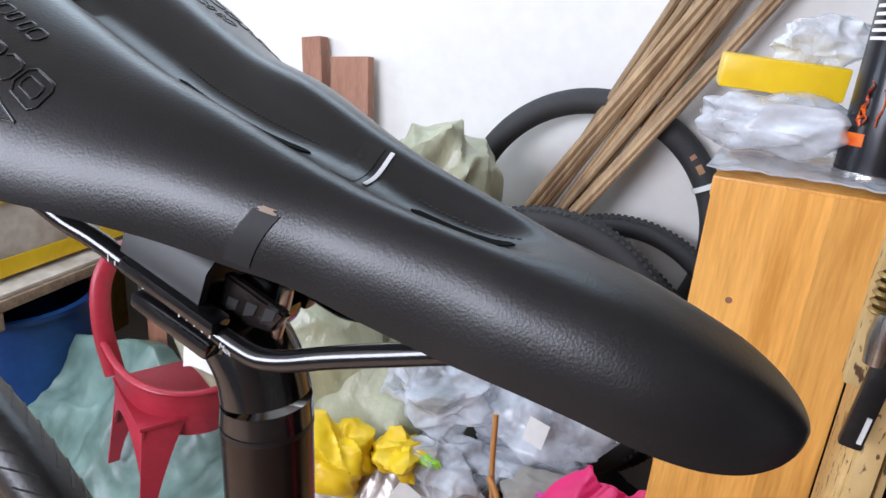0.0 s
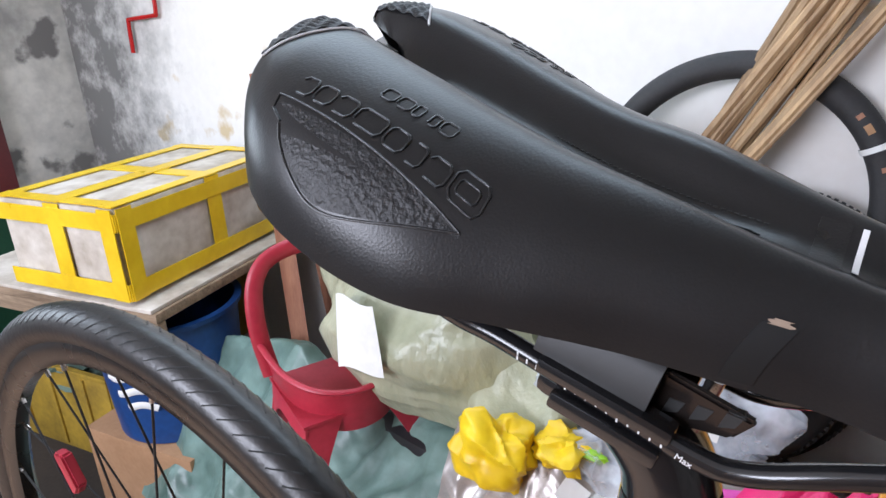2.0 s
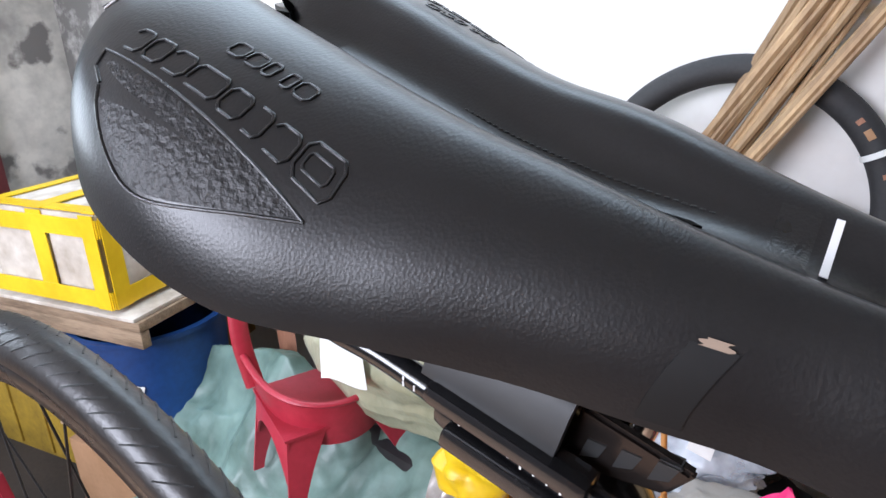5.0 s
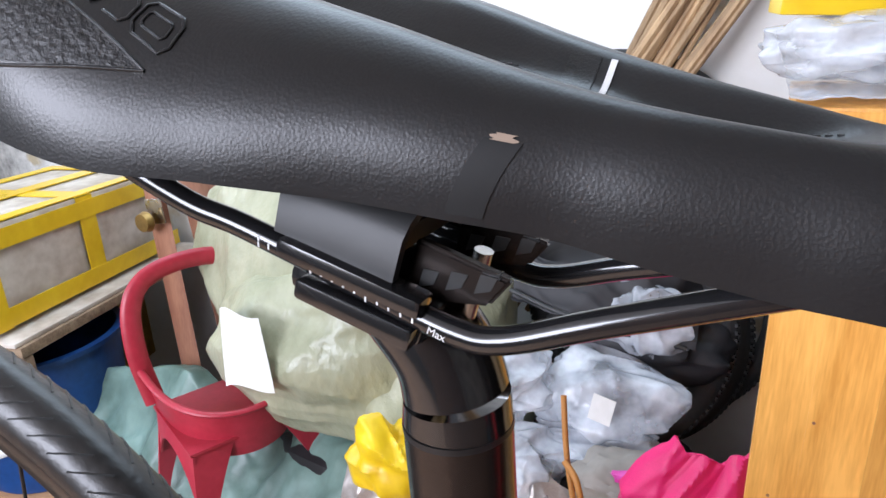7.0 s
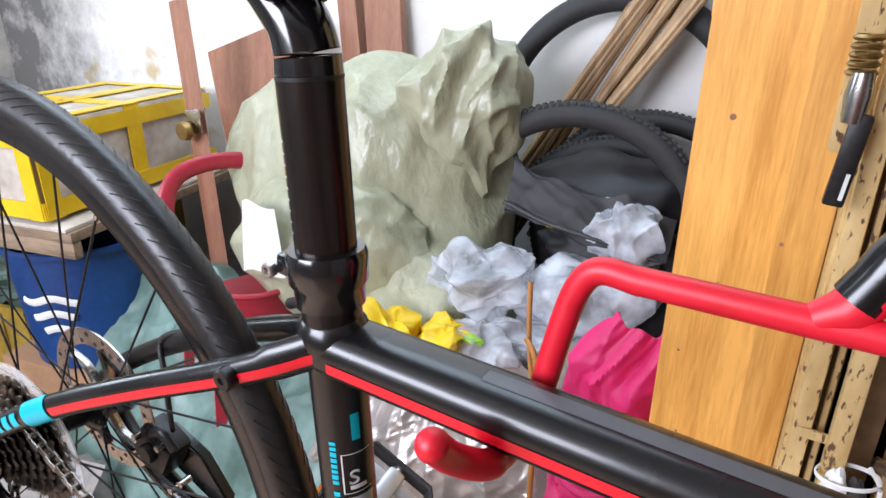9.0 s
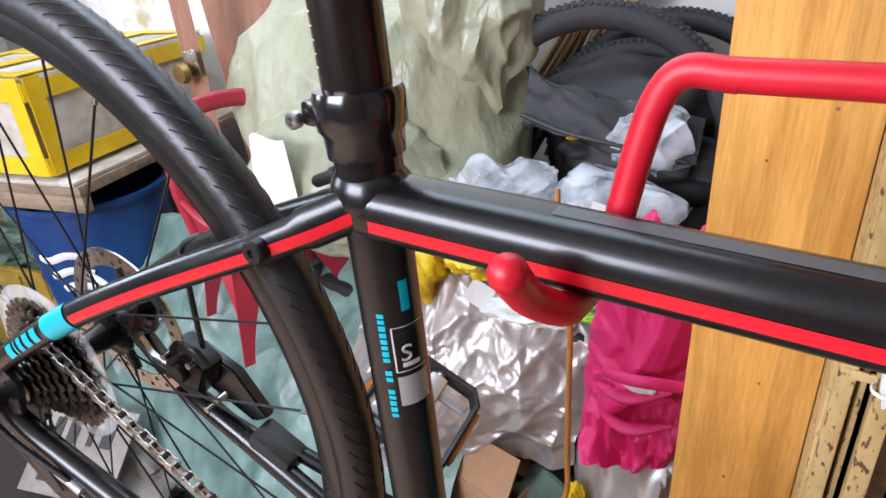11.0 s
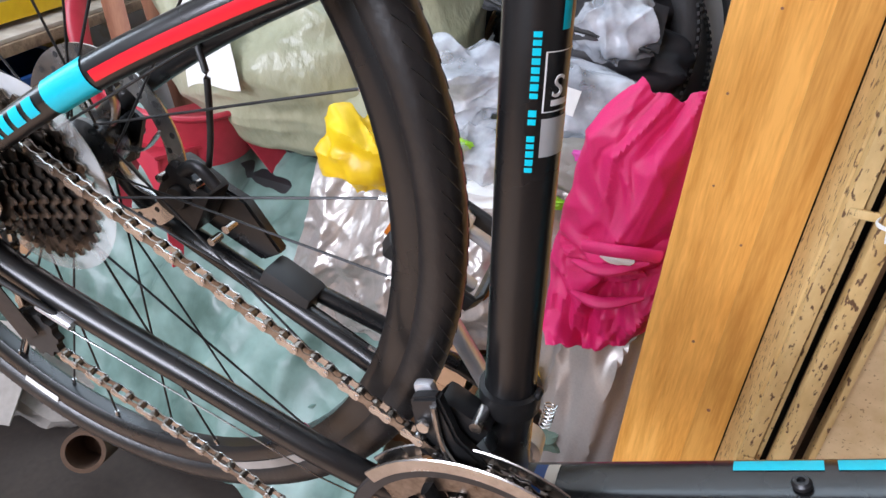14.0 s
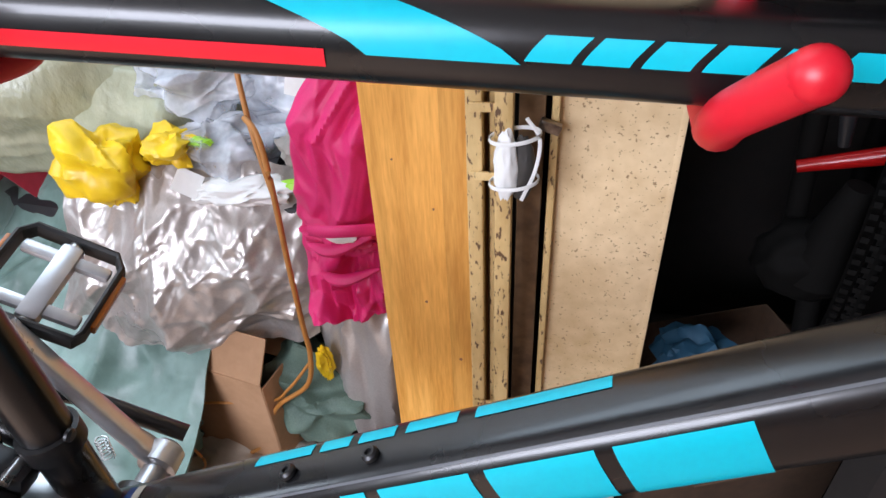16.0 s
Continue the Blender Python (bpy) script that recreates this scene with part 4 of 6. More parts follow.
def build_wheel():
    wheel = thing("rear_wheel", "", "")
    wheel.parent = bicycle
    tyre_bm = bmesh.new()
    R, r = 0.3180, 0.0158
    nu, nv = 144, 20
    vs = []
    for i in range(nu):
        a = 2 * math.pi * i / nu
        row = []
        for j in range(nv):
            b = 2 * math.pi * j / nv
            row.append(tyre_bm.verts.new(AXLE + Vector(((R + r * math.cos(b)) * math.cos(a), r * math.sin(b), (R + r * math.cos(b)) * math.sin(a)))))
        vs.append(row)
    for i in range(nu):
        for j in range(nv):
            tyre_bm.faces.new((vs[i][j], vs[(i + 1) % nu][j], vs[(i + 1) % nu][(j + 1) % nv], vs[i][(j + 1) % nv]))
    tyre = part("tyre", tyre_bm, RUBBER, wheel, "black slick tyre with fine slanted tread cuts")
    groove = bmesh.new()
    for i in range(150):
        a = 2 * math.pi * i / 150
        for s in (-1, 1):
            pts = []
            for k in range(4):
                b = s * (0.30 + 0.26 * k)
                aa = a + 0.018 * k
                rr = r - 0.00015
                pts.append(AXLE + Vector(((R + rr * math.cos(b)) * math.cos(aa), rr * math.sin(b), (R + rr * math.cos(b)) * math.sin(aa))))
            tube(groove, pts, 0.0009, 0.0004, 4)
    tagged(part("tread_pattern", groove, SHELL, tyre, "dark slanted tread cuts"), kind="stuff")
    rim = lathe([(0.3165, -0.0105), (0.3165, 0.0105), (0.3120, 0.0115), (0.3000, 0.0110), (0.2935, 0.0060), (0.2930, 0.0), (0.2935, -0.0060), (0.3000, -0.0110), (0.3120, -0.0115)], 96, m=at_axle(0) @ Matrix.Scale(0.975, 4), closed=True)
    part("rim", rim, FRAME_BLACK, wheel, "black alloy rim")
    stick = tube(bmesh.new(), [AXLE + Vector((0.3055 * math.cos(a), -0.0118, 0.3055 * math.sin(a))) for a in np.linspace(radians(-112), radians(-104), 7)], 0.0004, 0.008, 6)
    part("rim_sticker", stick, NOTE, wheel, "small white sticker")
    stick = tube(bmesh.new(), [AXLE + Vector((0.3055 * math.cos(a), -0.0118, 0.3055 * math.sin(a))) for a in np.linspace(radians(-62), radians(-42), 9)], 0.0004, 0.007, 6)
    part("rim_sticker", stick, GREY_PLATE, wheel, "grey rim decal")
    valve = AXLE + Vector((0.292 * math.cos(radians(-115)), 0, 0.292 * math.sin(radians(-115))))
    part("valve", rod([valve, AXLE.lerp(valve, 0.87)], 0.003, seg=10), STEEL, wheel, "bright valve stem")
    hub = lathe([(0.006, -0.066), (0.009, -0.060), (0.018, -0.045), (0.018, -0.026), (0.024, -0.024), (0.024, -0.019), (0.014, -0.014), (0.012, 0.0), (0.014, 0.020), (0.026, 0.027), (0.026, 0.032), (0.020, 0.036), (0.018, 0.052), (0.006, 0.066)], 28, m=Matrix.Translation(AXLE) @ pose(0, 0, 0, -90, 0, 0))
    part("hub", hub, FRAME_BLACK, wheel, "black alloy hub")
    for k in range(28):
        side = -1 if k % 2 else 1
        y = -0.0215 if side < 0 else 0.0295
        a_rim = 2 * math.pi * k / 28
        a_hub = a_rim + (0.95 if (k // 2) % 2 else -0.95)
        p = AXLE + Vector((0.022 * math.cos(a_hub), y, 0.022 * math.sin(a_hub)))
        q = AXLE + Vector((0.294 * math.cos(a_rim), 0.003 * side, 0.294 * math.sin(a_rim)))
        sp = part("spoke", rod([p, q], 0.0010, seg=8), DARK_METAL, wheel)
        part("nipple", rod([q, q.lerp(p, 0.05)], 0.0020, seg=8), STEEL, sp, "bright spoke nipple")
    # clear guard and sprockets
    guard = lathe([(0.030, 0.0), (0.060, 0.0), (0.078, 0.0010), (0.0795, 0.0030), (0.078, 0.0034), (0.060, 0.0022), (0.030, 0.0022)], 64, m=at_axle(-0.0235))
    part("spoke_guard", guard, CLEAR, wheel, "clear plastic spoke guard")
    teeth = (32, 28, 24, 21, 18, 15, 13, 11)
    cas = thing("cassette", "", "")
    cas.parent = wheel
    for i, t in enumerate(teeth):
        ro = t * 0.0127 / (2 * math.pi)
        prof = []
        for k in range(t * 4):
            a = 2 * math.pi * k / (t * 4)
            rr = ro + (0.0030 if k % 4 in (0, 1) else -0.0018)
            prof.append((rr * math.cos(a), rr * math.sin(a)))
        bm = prism(prof, 0.0018, Matrix.Translation(AXLE + Vector((0, -0.0290 - 0.0042 * i, 0))))
        ob = part("sprocket", bm, STEEL_BROWN, cas)
    lock = lathe([(0.006, 0.0), (0.016, 0.0), (0.017, 0.002), (0.012, 0.004), (0.006, 0.004)], 24, m=at_axle(-0.0615))
    part("lock_ring", lock, STEEL, cas, "bright lock ring")
    # brake disc on the far side
    rot = bmesh.new()
    lathe([(0.062, -0.0009), (0.080, -0.0009), (0.080, 0.0009), (0.062, 0.0009)], 72, rot, Matrix.Translation(AXLE + Vector((0, 0.047, 0))) @ TURN_Y, closed=True)
    rotor = part("brake_disc", rot, STEEL, wheel, "drilled steel brake disc")
    for k in range(6):
        a = k * math.pi / 3
        p = [AXLE + Vector((q * math.cos(a + s), 0.047, q * math.sin(a + s))) for q, s in ((0.018, 0), (0.040, 0.12), (0.064, 0.42))]
        part("disc_arm", rod(smooth_path(p, 4), 0.0009, 0.005, 8, up=(0, 1, 0)), STEEL, rotor)
    holes = lathe([(0.0, 0.0), (0.0026, 0.0), (0.0026, 0.0022), (0.0, 0.0022)], 10)
    hm = mesh_of("disc_hole", holes, SHELL)
    for k in range(36):
        a = 2 * math.pi * k / 36
        q = 0.0665 if k % 2 else 0.0745
        piece("disc_hole", hm, rotor, Matrix.Translation(AXLE + Vector((q * math.cos(a), 0.0481, q * math.sin(a)))) @ TURN_Y)
    refl = prism([(-0.018, -0.012), (0.018, -0.012), (0.022, 0.0), (0.016, 0.012), (-0.016, 0.012), (-0.022, 0.0)], 0.010, Matrix.Translation(AXLE + Vector((-0.17, -0.005, 0.12))) @ pose(0, 0, 0, 0, 55, 0), 0.002)
    part("spoke_reflector", refl, RED_PLASTIC, wheel, "red spoke reflector")


build_wheel()


def build_brake():
    cal = thing("brake_caliper", "", "")
    cal.parent = bicycle
    base = Vector((-0.345, 0.055, 0.415))
    body = box(0.046, 0.030, 0.050, 0.008, Matrix.Translation(base) @ pose(0, 0, 0, 0, 25, 0))
    part("caliper_body", body, DARK_METAL, cal, "black brake caliper")
    part("adaptor", prism([(-0.03, -0.02), (0.045, -0.045), (0.065, -0.03), (0.03, 0.01), (-0.02, 0.025)], 0.012, Matrix.Translation(base + Vector((0.012, 0.012, -0.012))), 0.002), FRAME_BLACK, cal)
    part("piston_cap", lathe([(0.0, 0.006), (0.009, 0.006), (0.0105, 0.004), (0.0105, 0.0)], 20, m=Matrix.Translation(base + Vector((0.002, -0.016, 0.004))) @ TURN_Y), DARK_METAL, cal)
    for d in ((0.030, -0.012, -0.030), (0.044, -0.010, -0.014), (-0.012, -0.016, 0.018), (0.020, -0.014, 0.020)):
        q = base + Vector(d)
        part("caliper_bolt", rod([q + Vector((0, -0.006, 0)), q + Vector((0, 0.006, 0))], 0.0036, seg=12), STEEL, cal, "bright bolt")
    part("brake_arm", rod(smooth_path([base + Vector((0.0, -0.010, 0.022)), base + Vector((0.018, -0.012, 0.034)), base + Vector((0.034, -0.010, 0.020))], 5), 0.004, 0.006), DARK_METAL, cal)
    hose = smooth_path([base + Vector((0.020, 0.0, 0.030)), (-0.312, 0.045, 0.480), (-0.308, 0.042, 0.525), (-0.318, 0.050, 0.556), (-0.270, 0.052, 0.584), (-0.16, 0.040, 0.645), (-0.09, 0.028, 0.664), (0.05, 0.021, 0.664)], 8)
    part("brake_cable", rod(hose, 0.0026, seg=10), SHELL, bicycle, "black brake cable")
    for q in ((-0.150, 0.044, 0.660), (-0.115, 0.034, 0.676), (-0.262, 0.056, 0.594)):
        part("cable_stop", lathe([(0.003, -0.012), (0.0042, -0.010), (0.0042, 0.004), (0.0055, 0.006), (0.0055, 0.011), (0.003, 0.012)], 14, m=Matrix.Translation(q) @ pose(0, 0, 0, 0, 62, 0)), ALLOY if q[0] > -0.13 else SHELL, bicycle)
    part("kickstand_mount", box(0.050, 0.030, 0.030, 0.006, Matrix.Translation((-0.255, 0.062, 0.345)) @ pose(0, 0, 0, 0, 20, 0)), SHELL, bicycle, "black kickstand mount")
    part("kickstand", rod([(-0.245, 0.070, 0.345), (-0.10, 0.092, 0.300), (-0.02, 0.10, 0.262)], 0.008, seg=14), FRAME_BLACK, bicycle, "folded black kickstand")


build_brake()


def chain_run(points, step=0.0127):
    out, d, i = [], 0.0, 0
    pts = [Vector(p) for p in points]
    seglen = [(b - a).length for a, b in zip(pts, pts[1:])]
    total = sum(seglen)
    pos = step / 2
    while pos < total:
        acc = 0.0
        for a, b, L in zip(pts, pts[1:], seglen):
            if acc + L >= pos:
                q = a.lerp(b, (pos - acc) / L)
                out.append((q, (b - a).normalized()))
                break
            acc += L
        pos += step
    return out


def build_drive():
    crank = thing("crankset", "", "")
    crank.parent = bicycle
    cy = -0.047

    def ring(radius, teeth, y, material, name, inner):
        bm = bmesh.new()
        n = teeth * 4
        o0, o1, i0, i1 = [], [], [], []
        for k in range(n):
            a = 2 * math.pi * k / n
            rr = radius + (0.003 if k % 4 in (0, 1) else -0.0018) if teeth < 90 else radius
            for lst, q, yy in ((o0, rr, y), (o1, rr, y + 0.003), (i0, inner, y), (i1, inner, y + 0.003)):
                lst.append(bm.verts.new(BB + Vector((q * math.cos(a), yy, q * math.sin(a)))))
        for k in range(n):
            j = (k + 1) % n
            for a, b in ((o0, o1), (i0, i1), (o0, i0), (o1, i1)):
                bm.faces.new((a[k], a[j], b[j], b[k]))
        return part(name, bm, material, crank)

    ring(0.093, 46, cy, STEEL_BROWN, "chainring", 0.070)
    ring(0.073, 36, cy + 0.008, STEEL_BROWN, "chainring", 0.055)
    guard = lathe([(0.092, 0.0), (0.100, 0.0), (0.1015, 0.0015), (0.100, 0.003), (0.090, 0.003)], 80, m=Matrix.Translation(BB + Vector((0, cy - 0.004, 0))) @ TURN_Y, closed=True)
    part("chain_guard", guard, GUARD, crank, "dark grey plastic chain guard ring")
    for k in range(8):
        a = radians(20 + 45 * k)
        q = BB + Vector((0.064 * math.cos(a), cy - 0.005, 0.064 * math.sin(a)))
        part("ring_bolt", rod([q, q + Vector((0, 0.008, 0))], 0.0045, seg=12), STEEL, crank, "bright ring bolt")
    for k in range(4):
        a = radians(-53 + 90 * k)
        part("spider_arm", rod([BB + Vector((0.02 * math.cos(a), cy - 0.002, 0.02 * math.sin(a))), BB + Vector((0.078 * math.cos(a), cy - 0.002, 0.078 * math.sin(a)))], 0.004, 0.009, 10, up=(0, 1, 0)), DARK_METAL, crank)
    part("axle", rod([BB + Vector((0, -0.066, 0)), BB + Vector((0, 0.078, 0))], 0.011, seg=18), ALLOY, crank)
    d = Vector((0.62, 0, -0.78))
    part("crank_arm", rod(smooth_path([BB + Vector((0, -0.060, 0)), BB + d * 0.05 + Vector((0, -0.062, 0)), BB + d * 0.11 + Vector((0, -0.068, 0)), BB + d * 0.17 + Vector((0, -0.074, 0))], 5), 0.0065, 0.013, 14, up=(0, 1, 0), power=2.8), ALLOY, crank, "silver crank arm")
    e = Vector((-0.68, 0, 0.735))
    left = part("crank_arm", rod(smooth_path([BB + Vector((0, 0.070, 0)) - e * 0.012, BB + Vector((0, 0.071, 0)) + e * 0.03, BB + e * 0.09 + Vector((0, 0.077, 0)), BB + e * 0.172 + Vector((0, 0.086, 0))], 6), [0.014] * 6 + [0.0115] * 6 + [0.0115] * 7, [0.0065] * 19, 18, up=(0, 0.3, 1), power=3.0), ALLOY, crank, "silver crank arm")
    part("crank_boss", lathe([(0.0, 0.014), (0.012, 0.014), (0.0165, 0.010), (0.0175, -0.010), (0.010, -0.012)], 26, m=Matrix.Translation(BB + Vector((0, 0.070, 0))) @ pose(0, 0, 0, -90, 0, 0)), ALLOY, left)
    # pedal on the far crank
    pc = BB + e * 0.170 + Vector((0, 0.142, 0.0))
    pedal = thing("pedal", "", "")
    pedal.parent = crank
    tilt = Matrix.Translation(pc) @ pose(0, 0, 0, 14, 24, 6)
    part("pedal_axle", rod([tilt @ Vector((0, -0.060, 0)), tilt @ Vector((0, 0.045, 0))], 0.0065, seg=14), STEEL, pedal)
    part("pedal_body", box(0.020, 0.080, 0.016, 0.005, tilt), ALLOY, pedal, "silver pedal body")
    for y in (-0.026, 0.026):
        part("pedal_bridge", box(0.078, 0.012, 0.009, 0.003, tilt @ Matrix.Translation((0, y, 0))), ALLOY, pedal, "silver bridge")
    loop = [tilt @ Vector(q) for q in ((-0.042, -0.044, 0), (0.042, -0.044, 0), (0.046, -0.036, 0), (0.046, 0.034, 0), (0.036, 0.046, 0), (-0.036, 0.046, 0), (-0.046, 0.034, 0), (-0.046, -0.036, 0))]
    part("pedal_cage", tube(bmesh.new(), loop, 0.0032, 0.0105, 8, closed=True, up=tilt.to_3x3() @ Vector((0, 0, 1)), power=4), SHELL, pedal, "black pedal cage")
    part("pedal_reflector", box(0.006, 0.056, 0.014, 0.0015, tilt @ Matrix.Translation((0.050, 0.0, 0))), REFLECT, pedal, "orange reflector")
    part("pedal_reflector", box(0.006, 0.056, 0.014, 0.0015, tilt @ Matrix.Translation((-0.050, 0.0, 0))), REFLECT, pedal, "orange reflector")
    # front derailleur
    fd = thing("front_derailleur", "", "")
    fd.parent = bicycle
    part("fd_clamp", lathe([(0.0175, -0.009), (0.021, -0.008), (0.021, 0.008), (0.0175, 0.009)], 26, m=Matrix.Translation(seat_axis(0.385)) @ pose(0, 0, 0, 0, -7.6, 0), closed=True), DARK_METAL, fd)
    for y, out in ((-0.054, 1), (-0.040, 0)):
        arc = [BB + Vector((0.101 * math.cos(a), y, 0.101 * math.sin(a))) for a in np.linspace(radians(66), radians(150), 14)]
        part("fd_cage", rod(arc, 0.0010, 0.0055, 8, up=(0, 0, 1), power=4), STEEL, fd, "silver cage plate")
    part("fd_body", box(0.040, 0.022, 0.026, 0.006, Matrix.Translation(seat_axis(0.372) + Vector((-0.026, -0.022, 0.0))) @ pose(0, 0, 0, 0, 20, 0)), DARK_METAL, fd)
    part("fd_arm", prism([(-0.098, 0.392), (-0.080, 0.402), (-0.062, 0.372), (-0.030, 0.352), (-0.028, 0.340), (-0.086, 0.346)], 0.010, Matrix.Translation((0, -0.044, 0)), 0.002), DARK_METAL, fd, "dark swing arm")
    part("fd_rib", rod(smooth_path([(-0.081, -0.046, 0.396), (-0.070, -0.047, 0.366), (-0.052, -0.048, 0.348)], 5), 0.0022, seg=8), STEEL, fd, "bright edge")
    for x, z in ((-0.085, 0.376), (-0.087, 0.362), (-0.046, 0.350)):
        part("fd_bolt", lathe([(0.0015, 0.004), (0.0042, 0.004), (0.0050, 0.002), (0.0050, 0.0)], 16, m=Matrix.Translation((x, -0.0445, z)) @ TURN_Y), STEEL, fd, "bright bolt")
    part("fd_bracket", box(0.050, 0.030, 0.020, 0.005, Matrix.Translation((-0.048, -0.012, 0.330)) @ pose(0, 0, 0, 0, 12, 0)), ALLOY, fd, "silver bracket")
    part("fd_link", box(0.014, 0.008, 0.042, 0.003, Matrix.Translation(seat_axis(0.372) + Vector((-0.045, -0.030, 0.006))) @ pose(0, 0, 0, 0, -25, 0)), ALLOY, fd, "silver link")
    part("fd_bolt", rod([seat_axis(0.380) + Vector((-0.012, -0.036, 0)), seat_axis(0.380) + Vector((-0.012, -0.018, 0))], 0.0042, seg=12), STEEL, fd, "bright bolt")
    part("fd_spring", tube(bmesh.new(), [seat_axis(0.355) + Vector((0.024 + 0.004 * math.cos(t), 0.01 + 0.004 * math.sin(t), 0.0006 * t)) for t in np.linspace(0, 38, 130)], 0.0006, seg=6), STEEL, fd)
    # rear derailleur
    rd = thing("rear_derailleur", "", "")
    rd.parent = bicycle
    hang = Vector((-0.462, -0.072, 0.412))
    part("rd_body", box(0.030, 0.026, 0.046, 0.007, Matrix.Translation(hang + Vector((-0.010, -0.012, -0.020))) @ pose(0, 0, 0, 0, 30, 0)), ALLOY, rd, "silver derailleur body")
    part("rd_pivot", lathe([(0.0, 0.012), (0.008, 0.012), (0.010, 0.009), (0.010, -0.012)], 20, m=Matrix.Translation(hang) @ TURN_Y), DARK_METAL, rd)
    g, h = Vector((-0.452, -0.058, 0.372)), Vector((-0.412, -0.058, 0.318))
    for q in (g, h):
        prof = [((0.021 + (0.002 if k % 4 in (0, 1) else -0.001)) * math.cos(2 * math.pi * k / 44), (0.021 + (0.002 if k % 4 in (0, 1) else -0.001)) * math.sin(2 * math.pi * k / 44)) for k in range(44)]
        part("jockey_wheel", prism(prof, 0.006, Matrix.Translation(q + Vector((0, -0.003, 0))), 0), SHELL, rd)
    for y in (-0.066, -0.050):
        part("rd_cage", rod([g + Vector((0, y + 0.058, 0)), h + Vector((0, y + 0.058, 0))], 0.001, 0.013, 10, power=3), DARK_METAL, rd)
    # chain, link by link
    chain = thing("chain", "", "")
    chain.parent = bicycle
    ry = -0.0405
    rt = 0.041
    upper = [AXLE + Vector((0.012 + rt * math.cos(a), ry, rt * math.sin(a))) for a in np.linspace(radians(140), radians(78), 5)]
    top_ring = [BB + Vector((0.093 * math.cos(a), cy + 0.0015, 0.093 * math.sin(a))) for a in np.linspace(radians(108), radians(-60), 14)]
    low = [BB + Vector((0.093 * math.cos(radians(-112)), cy + 0.0015, 0.093 * math.sin(radians(-112)))), h + Vector((0.004, 0.006, -0.022)), h + Vector((-0.022, 0.006, -0.004)), g + Vector((0.022, 0.010, 0.0)), AXLE + Vector((-0.02, ry, -0.038))]
    outer, inner = bmesh.new(), bmesh.new()
    for s in (-1, 1):
        for bm, off in ((outer, 0.0031), (inner, 0.0020)):
            prof = [(x, z) for x, z in ((-0.0085, 0.0), (-0.0075, 0.0034), (-0.0045, 0.0040), (0.0, 0.0026), (0.0045, 0.0040), (0.0075, 0.0034), (0.0085, 0.0), (0.0075, -0.0034), (0.0045, -0.0040), (0.0, -0.0026), (-0.0045, -0.0040), (-0.0075, -0.0034))]
            f = bm.faces.new([bm.verts.new((x, s * off, z)) for x, z in prof])
            ex = bmesh.ops.extrude_face_region(bm, geom=[f])
            bmesh.ops.translate(bm, vec=(0, s * 0.0009, 0), verts=[v for v in ex["geom"] if isinstance(v, bmesh.types.BMVert)])
    for x in (-0.00635, 0.00635):
        lathe([(0.0018, -0.0044), (0.0018, 0.0044)], 8, outer, Matrix.Translation((x, 0, 0)) @ TURN_Y)
        lathe([(0.0036, -0.0022), (0.0036, 0.0022)], 8, inner, Matrix.Translation((x, 0, 0)) @ TURN_Y)
    om, im = mesh_of("link", outer, STEEL), mesh_of("link", inner, STEEL_BROWN)
    for path in (upper + top_ring, low):
        for k, (q, t) in enumerate(chain_run(path)):
            side = Vector((0, 1, 0))
            zz = t.cross(side).normalized()
            yy = zz.cross(t).normalized()
            piece("link", om if k % 2 else im, chain, Matrix(((t.x, yy.x, zz.x, q.x), (t.y, yy.y, zz.y, q.y), (t.z, yy.z, zz.z, q.z), (0, 0, 0, 1))))
    # bare shift cable under the chain stay, and its housing
    stop = Vector((-0.362, -0.070, 0.362))
    part("cable_stop", rod([stop + Vector((-0.02, -0.001, 0.006)), stop + Vector((0.008, 0, -0.003))], 0.0042, seg=14), ALLOY, bicycle, "bright cable stop")
    part("shift_cable", rod([stop + Vector((0.0, 0, -0.008)), (-0.16, -0.052, 0.284), (-0.06, -0.030, 0.245)], 0.0007, seg=6), STEEL, bicycle, "bare steel shift cable")
    part("shift_housing", rod(smooth_path([stop, (-0.420, -0.082, 0.400), (-0.455, -0.088, 0.450), (-0.500, -0.088, 0.470), (-0.520, -0.086, 0.430), (-0.490, -0.086, 0.400)], 6), 0.0026, seg=10), SHELL, bicycle, "black cable housing")
    part("skewer", rod([AXLE + Vector((0, -0.086, 0)), AXLE + Vector((0, 0.082, 0))], 0.0065, seg=14), DARK_METAL, bicycle)
    part("skewer_nut", lathe([(0.004, 0.010), (0.009, 0.008), (0.010, -0.006)], 18, m=Matrix.Translation(AXLE + Vector((-0.004, -0.080, -0.004))) @ TURN_Y), DARK_METAL, bicycle)


build_drive()


